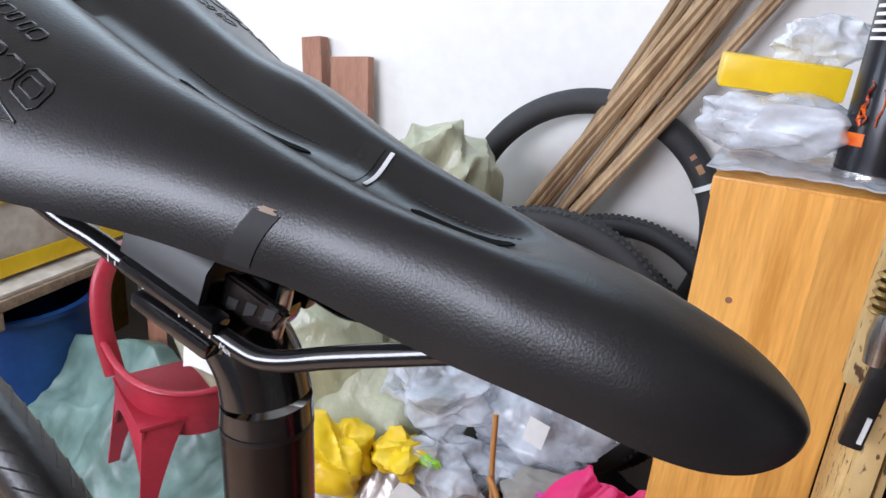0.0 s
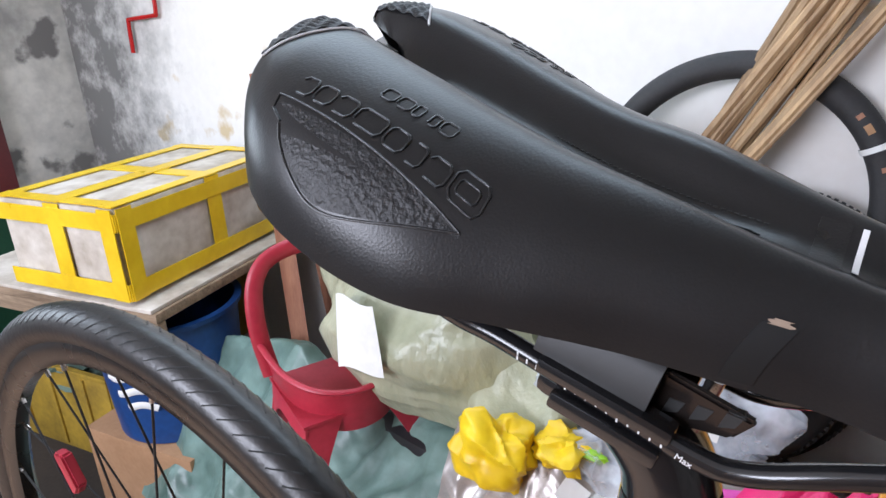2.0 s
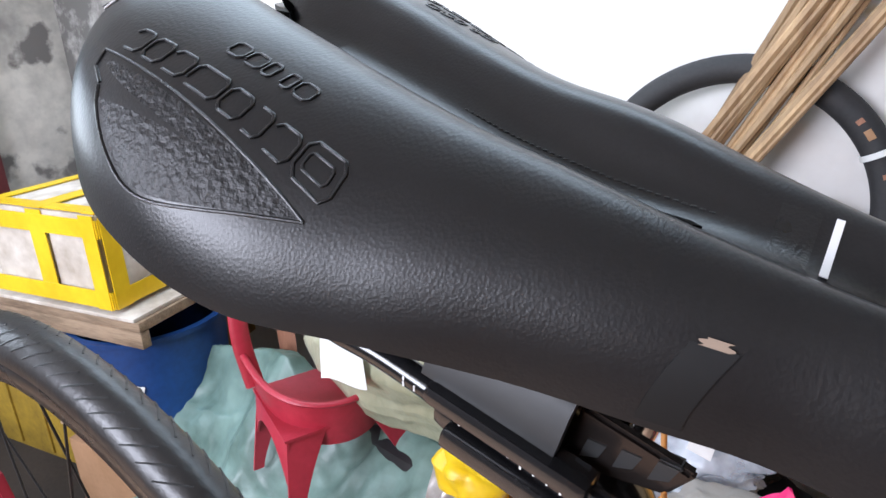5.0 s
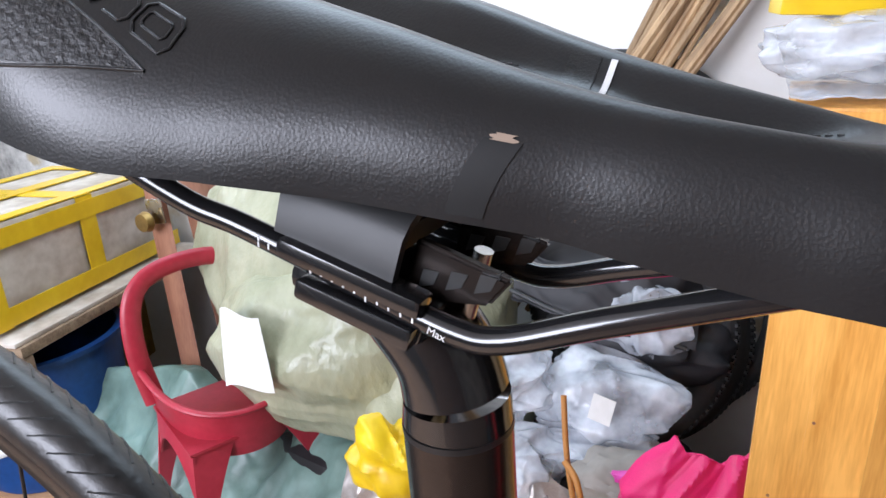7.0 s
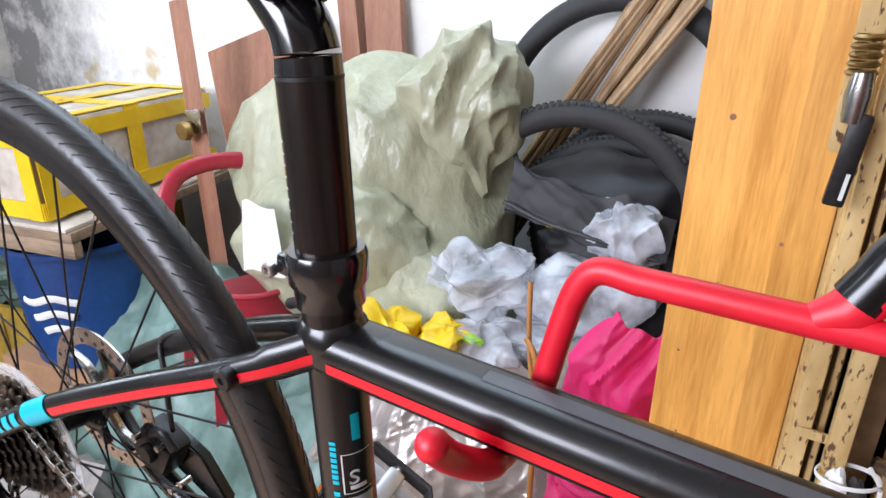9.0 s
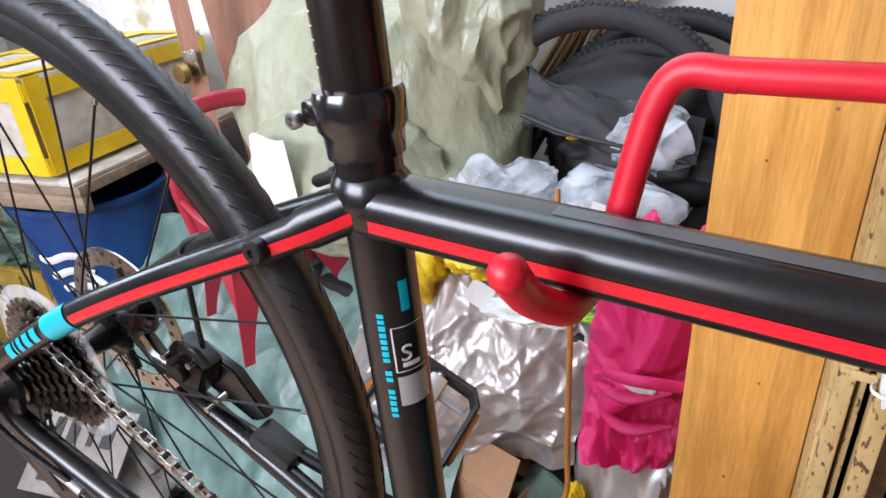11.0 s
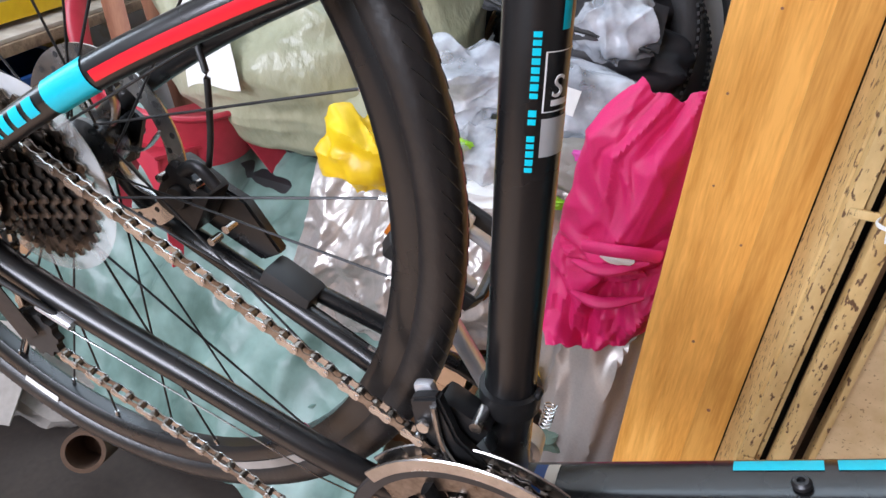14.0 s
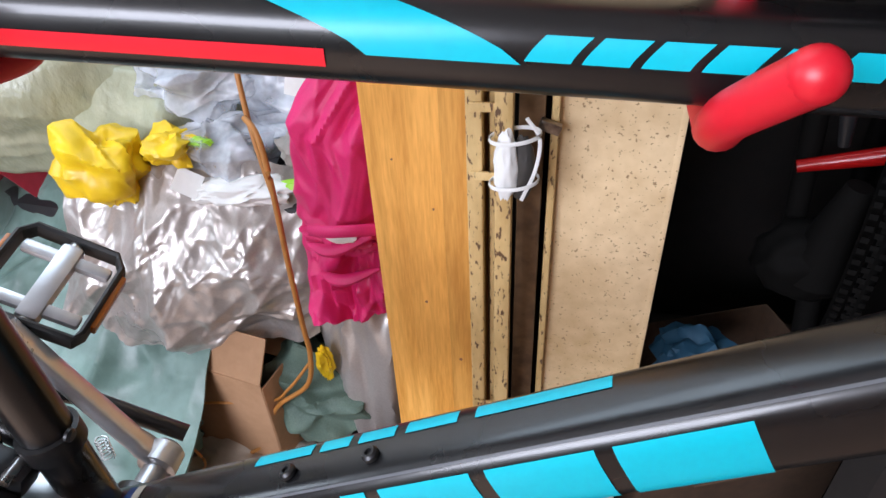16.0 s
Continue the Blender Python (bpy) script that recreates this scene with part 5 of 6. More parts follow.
# ---- the red hook rack that carries the bicycle ----
def build_rack():
    rack = thing("bicycle_rack", "red vinyl-dipped steel hook rack under the top tube", "bicycle rack", LEVEL)
    for x, lift, tip_x in ((0.041, 0.0, -0.022), (0.325, 0.026, -0.004)):
        z = 0.758 + lift
        under = tt_axis(x).z - 0.0165 - 0.0066
        leg = smooth_path([(x + 0.030, 0.034, z), (x + 0.010, 0.035, z - 0.001), (x + 0.001, 0.035, z - 0.012), (x - 0.003, 0.033, z - 0.035), (x - 0.006, 0.028, under + 0.022), (x - 0.008, 0.018, under + 0.002), (x - 0.009, 0.0, under), (x - 0.011, -0.020, under + 0.004), (x - 0.013 + tip_x * 0.3, -0.040, under + 0.018), (x + tip_x, -0.058, under + 0.038)], 5)
        part("hook", rod(leg, 0.0070, seg=18), RED_DIP, rack)
        tip = crumpled(leg[-1], (0.0079, 0.0079, 0.0079), lump=0, fold=0, level=3)
        part("hook_tip", tip, RED_DIP, rack, "rounded red rubber tip")
        sleeve = rod(leg[-13:], [0.0071] + [0.0077] * 12, seg=18)
        part("hook_sleeve", sleeve, RED_DIP, rack, "thick red sleeve")
    part("cross_bar", rod([(0.066, 0.034, 0.758), (0.200, 0.033, 0.770), (0.352, 0.034, 0.784)], 0.0070, seg=18), RED_DIP, rack)
    part("hanger_sleeve", rod([(0.140, 0.034, 0.7650), (0.150, 0.036, 0.772), (0.166, 0.042, 0.800)], [0.0075, 0.0098, 0.0108], seg=18), RED_DIP, rack)
    part("hanger_tube", rod(smooth_path([(0.152, 0.037, 0.777), (0.178, 0.046, 0.826), (0.30, 0.09, 0.96), (0.36, 0.10, 1.15), (0.36, 0.10, 2.25)], 4), 0.0105, seg=18), FRAME_BLACK, rack, "black hanging tube")


build_rack()

# ---- the heap behind: sacks, bags, tarps ----
def fold_noise(u, v, seed, f=3.0, octaves=3):
    return ridge(Vector((u * f + seed, v * f - seed, seed * 0.37)), octaves)


sack = thing("sack", "large full green-grey woven sack gathered at the mouth", "sack")
part("body", crumpled((-0.80, 1.06, 0.36), (0.42, 0.26, 0.36), seed=2, lump=0.12, fold=0.16, freq=1.5, fold_freq=3.2, level=6, stretch=(1, 1, 0.7)), SACK, sack)
part("mouth", crumpled((-0.52, 1.04, 0.62), (0.16, 0.14, 0.17), seed=5, lump=0.3, fold=0.42, freq=1.3, fold_freq=2.4, level=6), SACK, sack)
solo("sack", crumpled((-0.76, 0.86, 0.285), (0.29, 0.16, 0.20), seed=9, lump=0.16, fold=0.14, freq=1.6, fold_freq=3.2, level=6), SACK, "small slumped green-grey sack with a paper note", "sack")
solo("sack", crumpled((-0.52, 0.92, 0.17), (0.20, 0.20, 0.18), seed=14, lump=0.16, fold=0.16, freq=1.8, fold_freq=2.8, level=5), SACK, "slumped green-grey sack under the bags", "sack")


def build_note():
    bm = sheet((0, 0, 0), 10, 8, 1, lambda u, v: (-0.895 + 0.125 * u + 0.030 * v, 0.672 - 0.016 * math.sin(3 * u + v) - 0.022 * u + 0.03 * (1 - v), 0.425 - 0.150 * v + 0.020 * u + 0.01 * math.sin(5 * u)), 0.001)
    note = solo("paper_note", bm, NOTE, "creased white paper note on the sack", "paper note")



build_note()
solo("yellow_bag", crumpled((-0.485, 0.67, 0.205), (0.085, 0.06, 0.085), seed=21, lump=0.45, fold=0.5, freq=1.4, fold_freq=2.2, level=5), YELLOW_BAG, "crumpled bright yellow plastic bag", "plastic bag")
solo("yellow_bag", crumpled((-0.36, 0.72, 0.225), (0.06, 0.05, 0.035), seed=23, lump=0.5, fold=0.7, freq=1.6, fold_freq=2.4, level=4), YELLOW_BAG, "crumpled yellow plastic bag", "plastic bag")
solo("yellow_bag", crumpled((-0.21, 1.02, 0.41), (0.08, 0.05, 0.025), seed=24, lump=0.3, fold=0.5, level=4), YELLOW_BAG, "flattened yellow plastic bag under the clear bags", "plastic bag")
BAGS = [((-0.34, 0.84, 0.305), (0.10, 0.09, 0.085), 31), ((-0.16, 0.90, 0.290), (0.135, 0.09, 0.085), 33), ((-0.10, 0.98, 0.415), (0.085, 0.06, 0.075), 35), ((-0.29, 0.77, 0.195), (0.10, 0.08, 0.075), 37), ((-0.43, 0.86, 0.245), (0.055, 0.07, 0.09), 39), ((-0.16, 0.84, 0.215), (0.12, 0.07, 0.05), 41)]
for c, r, sd in BAGS:
    solo("plastic_bag", crumpled(c, r, seed=sd, lump=0.34, fold=0.42, freq=1.4, fold_freq=2.6, level=6), CLEAR_BAG, "crumpled clear plastic bag full of small parts", "plastic bag", group="clear bags on the heap")
solo("bag_label", box(0.040, 0.002, 0.046, 0, Matrix.Translation((-0.135, 0.795, 0.320)) @ pose(0, 0, 0, -14, 8, -8)), NOTE, "white paper label on a clear bag", "label")
solo("paper_scrap", box(0.050, 0.002, 0.045, 0, Matrix.Translation((-0.325, 0.675, 0.175)) @ pose(0, 0, 0, -35, 25, 0)), NOTE, "torn white paper scrap", "paper")
solo("paper_parcel", crumpled((-0.235, 0.70, 0.155), (0.105, 0.05, 0.028), seed=44, lump=0.2, fold=0.3, level=5), NOTE, "flat white plastic parcel", "parcel")
for c, r, m_, lab in (((-0.31, 0.72, 0.235), (0.030, 0.012, 0.010), LIME, "lime green plastic scrap"), ((-0.125, 0.70, 0.165), (0.035, 0.014, 0.012), LIME, "lime green plastic scrap"), ((-0.055, 0.72, 0.255), (0.045, 0.012, 0.012), PINK, "thin bright pink plastic strip")):
    solo("plastic_scrap", crumpled(c, r, seed=int(100 * r[0]), lump=0.3, fold=0.3, level=3), m_, lab, "plastic scrap")
solo("grey_pouch", crumpled((-0.07, 0.76, 0.215), (0.10, 0.06, 0.05), seed=47, lump=0.2, fold=0.2, level=4), GREY_PLATE, "grey pouch among the bags", "pouch")
solo("dark_cloth", crumpled((-0.16, 0.77, 0.095), (0.20, 0.09, 0.06), seed=48, lump=0.3, fold=0.3, level=5), BLACK_NYLON, "black cloth under the parcel", "cloth")


def build_magenta():
    def fn(u, v):
        x = -0.075 + 0.165 * u + 0.020 * math.sin(6 * v) * (1 - u) + 0.03 * (v - 0.5) * (1 - u)
        if v < 0.2:
            x += (0.2 - v) * 0.45 * (1 - u)
        z = 0.435 - 0.425 * v - 0.020 * math.sin(3.2 * u) - (0.03 * (1 - u) if v > 0.9 else 0)
        soft = 0.60 + 0.75 * min(1.0, max(0.0, (v - 0.45) / 0.2))
        q = Vector((u * 0.9 + 0.7 * v, v * 1.1 - 0.5 * u, 0.2))
        y = 0.590 - 0.055 * math.sin(math.pi * min(1, v * 1.05)) * math.sin(math.pi * u) ** 0.5 - 0.060 * soft * (folds(q, 17, 3.4, 6) - 0.4) - 0.026 * soft * (folds(q, 19, 8.5, 7) - 0.4)
        y -= 0.022 * math.exp(-((v - 0.60 + 0.05 * u) / 0.03) ** 2)
        z += 0.020 * noise.noise(Vector((u * 4, v * 3, 5)))
        x += 0.016 * noise.noise(Vector((u * 2, v * 7, 9))) * (1 - u)
        return (x, y, z)
    bag = thing("magenta_bag", "crumpled magenta nylon bag hanging in folds", "bag")
    part("shell", sheet((0, 0, 0), 90, 150, 1, fn, 0.006), MAGENTA, bag)
    part("lining", crumpled((0.020, 0.512, 0.196), (0.026, 0.010, 0.011), seed=54, lump=0.2, fold=0.3, level=3), NOTE, bag, "pale lining showing in a slit")
    part("slit_fold", rod(smooth_path([(-0.030, 0.520, 0.200), (0.005, 0.498, 0.214), (0.040, 0.498, 0.218), (0.078, 0.515, 0.212)], 6), 0.007, 0.010, 10), MAGENTA, bag)
    for k, (x0, z0) in enumerate(((-0.045, 0.160), (-0.040, 0.095))):
        pts = smooth_path([(x0, 0.535 + 0.01 * k, z0), (x0 + 0.05, 0.508 + 0.008 * k, z0 + 0.012), (x0 + 0.11, 0.520 + 0.006 * k, z0 + 0.034)], 7)
        part("pleat", rod(pts, [0.004 + 0.008 * math.sin(math.pi * i / (len(pts) - 1)) for i in range(len(pts))], [0.003 + 0.007 * math.sin(math.pi * i / (len(pts) - 1)) for i in range(len(pts))], 10), MAGENTA, bag)
    part("rolled_fold", crumpled((0.0, 0.580, 0.150), (0.075, 0.035, 0.035), seed=52, lump=0.2, fold=0.45, fold_freq=3, level=5), MAGENTA, bag)


build_magenta()


def build_black_bag():
    bag = thing("black_bag", "limp black nylon bag with a flap and piping", "bag")
    part("body", crumpled((-0.17, 1.12, 0.44), (0.21, 0.11, 0.10), seed=61, lump=0.18, fold=0.12, freq=1.6, fold_freq=2.0, level=5), BLACK_NYLON, bag)
    flap = sheet((0, 0, 0), 40, 16, 1, lambda u, v: (-0.355 + 0.35 * u, 1.00 - 0.02 * math.sin(3 * u) - 0.05 * v, 0.535 - 0.06 * u - 0.09 * v + 0.045 * (folds(Vector((u * 1.4, v * 0.6, 0.3)), 27, 6.0) - 0.5)), 0.006)
    part("flap", flap, BLACK_NYLON, bag)
    part("piping", rod(smooth_path([(-0.355, 0.945, 0.450), (-0.25, 0.93, 0.425), (-0.12, 0.935, 0.405), (-0.02, 0.945, 0.385)], 8), 0.005, seg=8), SHELL, bag, "black piping")
    solo("black_bag_lower", crumpled((-0.12, 1.05, 0.34), (0.18, 0.10, 0.09), seed=63, lump=0.2, fold=0.15, level=5), BLACK_NYLON, "limp black nylon bag under another", "bag")


build_black_bag()


def teal_fn(u, v):
    x = -1.75 + 1.42 * u
    y = 0.92 - 0.64 * v * (0.50 + 0.50 * u)
    z = 0.06 - 0.51 * v ** 1.35 + 0.09 * math.sin(2.4 * u + 0.6) * (1 - v) - 0.10 * (1 - u) * (1 - v)
    z += 0.115 * (folds(Vector((u * 2.2 + 0.4 * v, v * 0.9, 0.1)), 11, 4.6, 8) - 0.4) + 0.030 * (folds(Vector((u * 2.0, v, 0.6)), 12, 13.0, 8) - 0.4) + 0.04 * noise.noise(Vector((u * 6, v * 5, 2)))
    y -= 0.05 * fold_noise(u * 1.8, v * 0.7, 7.7, 2.2)
    return (x, y, z)


solo("teal_tarp", sheet((0, 0, 0), 170, 120, 1, teal_fn, 0.004), TEAL, "pale teal tarpaulin draped over the heap in folds", "tarpaulin")


def silver_fn(u, v):
    x = -0.60 + 0.50 * u - 0.085 * v * (1 - u) + 0.02 * math.sin(5 * v)
    z = 0.225 - 0.07 * abs(u - 0.45) - 0.47 * v + 0.13 * v * u
    y = 0.71 - 0.13 * math.sin(min(1, v * 1.1) * 1.9) * (0.7 + 0.5 * math.sin(math.pi * u)) + 0.03 * u
    f = fold_noise(u * 1.2 + 0.5 * v, v * 0.7 - 0.3 * u, 4.4, 1.8, 2)
    y -= 0.095 * (folds(Vector((u + 0.35 * v, v - 0.35 * u, 0.3)), 8, 4.4, 9) - 0.4) + 0.030 * (folds(Vector((u - 0.4 * v, v + 0.2 * u, 0.7)), 5, 10.5, 9) - 0.4) + 0.008 * (folds(Vector((u, v, 0.2)), 13, 26.0, 8) - 0.4) + 0.03 * f
    z += 0.03 * noise.noise(Vector((u * 5, v * 4, 3)))
    return (x, y, z)


solo("silver_tarp", sheet((0, 0, 0), 180, 160, 1, silver_fn, 0.003), SILVER, "shiny silver-beige rain cover in sharp folds", "rain cover")
solo("green_cloth", crumpled((-0.145, 0.64, -0.33), (0.13, 0.09, 0.12), seed=71, lump=0.35, fold=0.55, freq=1.7, fold_freq=2.4, level=5, floor=FLOOR), TEAL_DARK, "rumpled dark green cloth beside a carton", "cloth")
solo("pale_cloth", crumpled((-0.30, 0.56, -0.50), (0.18, 0.10, 0.07), seed=73, lump=0.3, fold=0.3, level=5, floor=FLOOR), STYRO, "pale cream cloth on the floor", "cloth")
solo("teal_cloth", crumpled((-0.58, 0.55, -0.40), (0.16, 0.12, 0.16), seed=75, lump=0.3, fold=0.4, level=5, floor=FLOOR), TEAL, "bunched pale teal cloth", "cloth")
solo("plastic_sheeting", crumpled((0.0, 0.72, -0.25), (0.13, 0.14, 0.32), seed=77, lump=0.2, fold=0.3, level=5, stretch=(1, 1, 0.4), floor=FLOOR), SILVER, "folded brown-grey plastic sheeting", "sheeting")
solo("heap_base", crumpled((-0.55, 1.02, -0.22), (0.80, 0.30, 0.36), seed=79, lump=0.2, fold=0.2, level=5, floor=FLOOR), BLACK_NYLON, "dark pile of old cloth under the bags", "cloth pile")
solo("heap_base", crumpled((-0.30, 0.86, -0.15), (0.30, 0.16, 0.30), seed=83, lump=0.2, fold=0.2, level=5, floor=FLOOR), BLACK_NYLON, "dark pile of old cloth behind the rain cover", "cloth pile")
solo("yellow_scrap", crumpled((-0.095, 0.60, -0.185), (0.018, 0.014, 0.045), seed=85, lump=0.3, fold=0.5, level=4), YELLOW_BAG, "narrow torn yellow plastic strip", "plastic scrap")
solo("blue_scrap", crumpled((0.03, 0.60, 0.02), (0.02, 0.02, 0.05), seed=86, lump=0.3, fold=0.4, level=3), BLUE, "blue plastic scrap behind the magenta bag", "plastic scrap")


def build_carton():
    carton = thing("carton", "open brown cardboard carton under the rain cover", "carton", pose(-0.315, 0.65, -0.335, 0, 0, -12))
    part("front", box(0.25, 0.004, 0.27, 0.001, Matrix.Translation((0, -0.09, 0))), CARTON, carton)
    part("flap", box(0.245, 0.004, 0.10, 0.001, Matrix.Translation((0, -0.064, 0.172)) @ pose(0, 0, 0, -32, 0, 0)), CARTON, carton)
    part("side", box(0.004, 0.18, 0.26, 0.001, Matrix.Translation((0.125, 0, -0.005))), CARTON, carton)
    part("side", box(0.004, 0.18, 0.26, 0.001, Matrix.Translation((-0.125, 0, -0.005))), CARTON, carton)
    part("base", box(0.25, 0.18, 0.004, 0.001, Matrix.Translation((0, 0, -0.134))), CARTON, carton)
    part("flap", box(0.24, 0.10, 0.004, 0.001, Matrix.Translation((0, 0.05, 0.135)) @ pose(0, 0, 0, 18, 0, 0)), CARTON, carton)


build_carton()
for pts, r in (([(-0.150, 0.62, 0.335), (-0.125, 0.60, 0.315), (-0.110, 0.58, 0.25), (-0.100, 0.555, 0.10), (-0.095, 0.545, -0.03), (-0.095, 0.545, -0.11), (-0.12, 0.55, -0.20), (-0.20, 0.55, -0.28), (-0.25, 0.55, -0.40), (-0.33, 0.55, -0.48)], 0.0050),
               ([(-0.165, 0.66, 0.42), (-0.150, 0.63, 0.34), (-0.128, 0.60, 0.27), (-0.112, 0.585, 0.20)], 0.0045),
               ([(-0.10, 0.55, -0.13), (-0.16, 0.55, -0.215), (-0.22, 0.56, -0.275), (-0.36, 0.55, -0.29), (-0.46, 0.54, -0.30), (-0.60, 0.53, -0.33), (-0.70, 0.48, -0.42)], 0.0032),
               ([(-0.42, 0.52, -0.30), (-0.40, 0.50, -0.36), (-0.38, 0.50, -0.44), (-0.44, 0.48, -0.50)], 0.0030)):
    solo("wire", rod(smooth_path(pts, 8), r, seg=10), WIRE, "stiff orange-brown insulated wire", "wire", group="loose wires")
solo("cane_stub", rod([(-0.47, 0.52, -0.25), (-0.445, 0.50, -0.40)], 0.009, seg=10), CANE, "short piece of dry cane", "cane")

# ---- boxes, chair and tub on the far side ----
def build_foam_box():
    m = pose(-1.905, 0.93, 0.40, 0, 0, 12)
    fb = thing("foam_box", "dusty white foam box bound with yellow tape", "box", m)
    L, D, H = 0.45, 0.72, 0.265
    part("body", box(L, D, H * 0.78, 0.006, Matrix.Translation((0, 0, -H * 0.11))), STYRO, fb)
    part("lid", box(L + 0.012, D + 0.012, H * 0.22, 0.006, Matrix.Translation((0, 0, H * 0.39))), STYRO, fb)
    top = H * 0.5
    def tape(sx, sy, sz, x, y, z):
        part("tape", box(sx, sy, sz, 0, Matrix.Translation((x, y, z))), TAPE, fb, "yellow tape band")
    for y in (0.0,):
        tape(L + 0.020, 0.060, 0.003, 0, y, top + 0.0035)
        tape(0.003, 0.060, H, L / 2 + 0.0095, y, 0)
    for x in (0.0,):
        tape(0.060, D + 0.020, 0.003, x, 0, top + 0.006)
        tape(0.060, 0.003, H, x, -D / 2 - 0.0095, 0)
    for s in (-1, 1):
        tape(0.045, D + 0.016, 0.003, s * (L / 2 - 0.018), 0, top + 0.0045)
        tape(L + 0.016, 0.045, 0.003, 0, s * (D / 2 - 0.018), top + 0.0055)
    for z in (H * 0.36, -H * 0.40):
        tape(0.003, D + 0.02, 0.050, L / 2 + 0.012, 0, z)
        tape(L + 0.02, 0.003, 0.050, 0, -D / 2 - 0.012, z)
    tape(0.050, 0.003, H, L / 2 - 0.02, -D / 2 - 0.0145, 0)
    tape(0.003, 0.050, H, L / 2 + 0.0145, -D / 2 + 0.02, 0)


build_foam_box()
shelf = thing("plank_shelf", "worn wooden plank shelf on crates under the foam box", "shelf", pose(-2.05, 0.93, 0.225, 0, 0, 12))
part("plank", box(0.90, 0.80, 0.030, 0.004), WOOD_OLD, shelf)
part("batten", box(0.90, 0.03, 0.05, 0.004, Matrix.Translation((0, -0.385, -0.040))), WOOD_OLD, shelf)
part("board_cover", box(0.86, 0.79, 0.012, 0.003, Matrix.Translation((0.01, -0.01, 0.0215))), STYRO, shelf, "dusty white board on the plank")


def crate(name, m, sx, sy, h, material, label, category):
    c = thing(name, label, category, m)
    o = [(-sx / 2, -sy / 2), (sx / 2, -sy / 2), (sx / 2, sy / 2), (-sx / 2, sy / 2)]
    part("front", box(sx, 0.012, h, 0.003, Matrix.Translation((0, -sy / 2, h / 2))), material, c)
    part("rear", box(sx, 0.012, h, 0.003, Matrix.Translation((0, sy / 2, h / 2))), material, c)
    for s in (-1, 1):
        part("side", box(0.012, sy, h, 0.003, Matrix.Translation((s * sx / 2, 0, h / 2))), material, c)
    part("base", box(sx, sy, 0.012, 0.003, Matrix.Translation((0, 0, 0.006))), material, c)
    part("rim", tube(bmesh.new(), [(x, y, h) for x, y in o], 0.014, 0.010, 8, closed=True, power=4), material, c)
    for k in (-1, 0, 1):
        part("rib", box(0.016, 0.012, h * 0.9, 0.003, Matrix.Translation((k * sx * 0.3, -sy / 2 - 0.008, h / 2))), material, c)
    return c


crate("yellow_crate", pose(-2.42, 0.86, FLOOR, 0, 0, 10), 0.62, 0.44, 0.36, CRATE_Y, "dirty yellow plastic crate of odds and ends", "crate")
crate("yellow_crate", pose(-2.25, 1.12, FLOOR + 0.30, 0, 0, 16), 0.5, 0.40, 0.42, CRATE_Y, "dirty yellow plastic crate under the shelf", "crate")
solo("crate_filling", crumpled((-2.42, 0.84, FLOOR + 0.33), (0.28, 0.19, 0.12), seed=91, lump=0.4, fold=0.5, level=5), TEAL_DARK, "tangle of dark cloth in the yellow crate", "cloth")


def build_tub():
    tub = thing("blue_tub", "blue plastic tub with a white printed patch", "tub", pose(-1.78, 0.80, FLOOR + 0.30, 0, 0, 10))
    part("shell", lathe([(0.19, 0.0), (0.20, 0.004), (0.225, 0.385), (0.240, 0.39), (0.242, 0.405), (0.220, 0.405), (0.19, 0.02)], 40), BLUE, tub)
    for k in range(3):
        arc = [(0.219 * math.cos(a), 0.219 * math.sin(a), 0.25 - 0.05 * k + 0.01 * math.sin(9 * a)) for a in np.linspace(radians(-98 + 8 * k), radians(-52 - 3 * k), 10)]
        part("print_bar", rod(arc, 0.003, 0.012, 8), NOTE, tub, "white bar of print")
    solo("tub_stand", box(0.46, 0.42, 0.30, 0.004, pose(-1.78, 0.80, FLOOR + 0.15, 0, 0, 10)), CARTON, "closed brown carton under the blue tub", "carton")


build_tub()


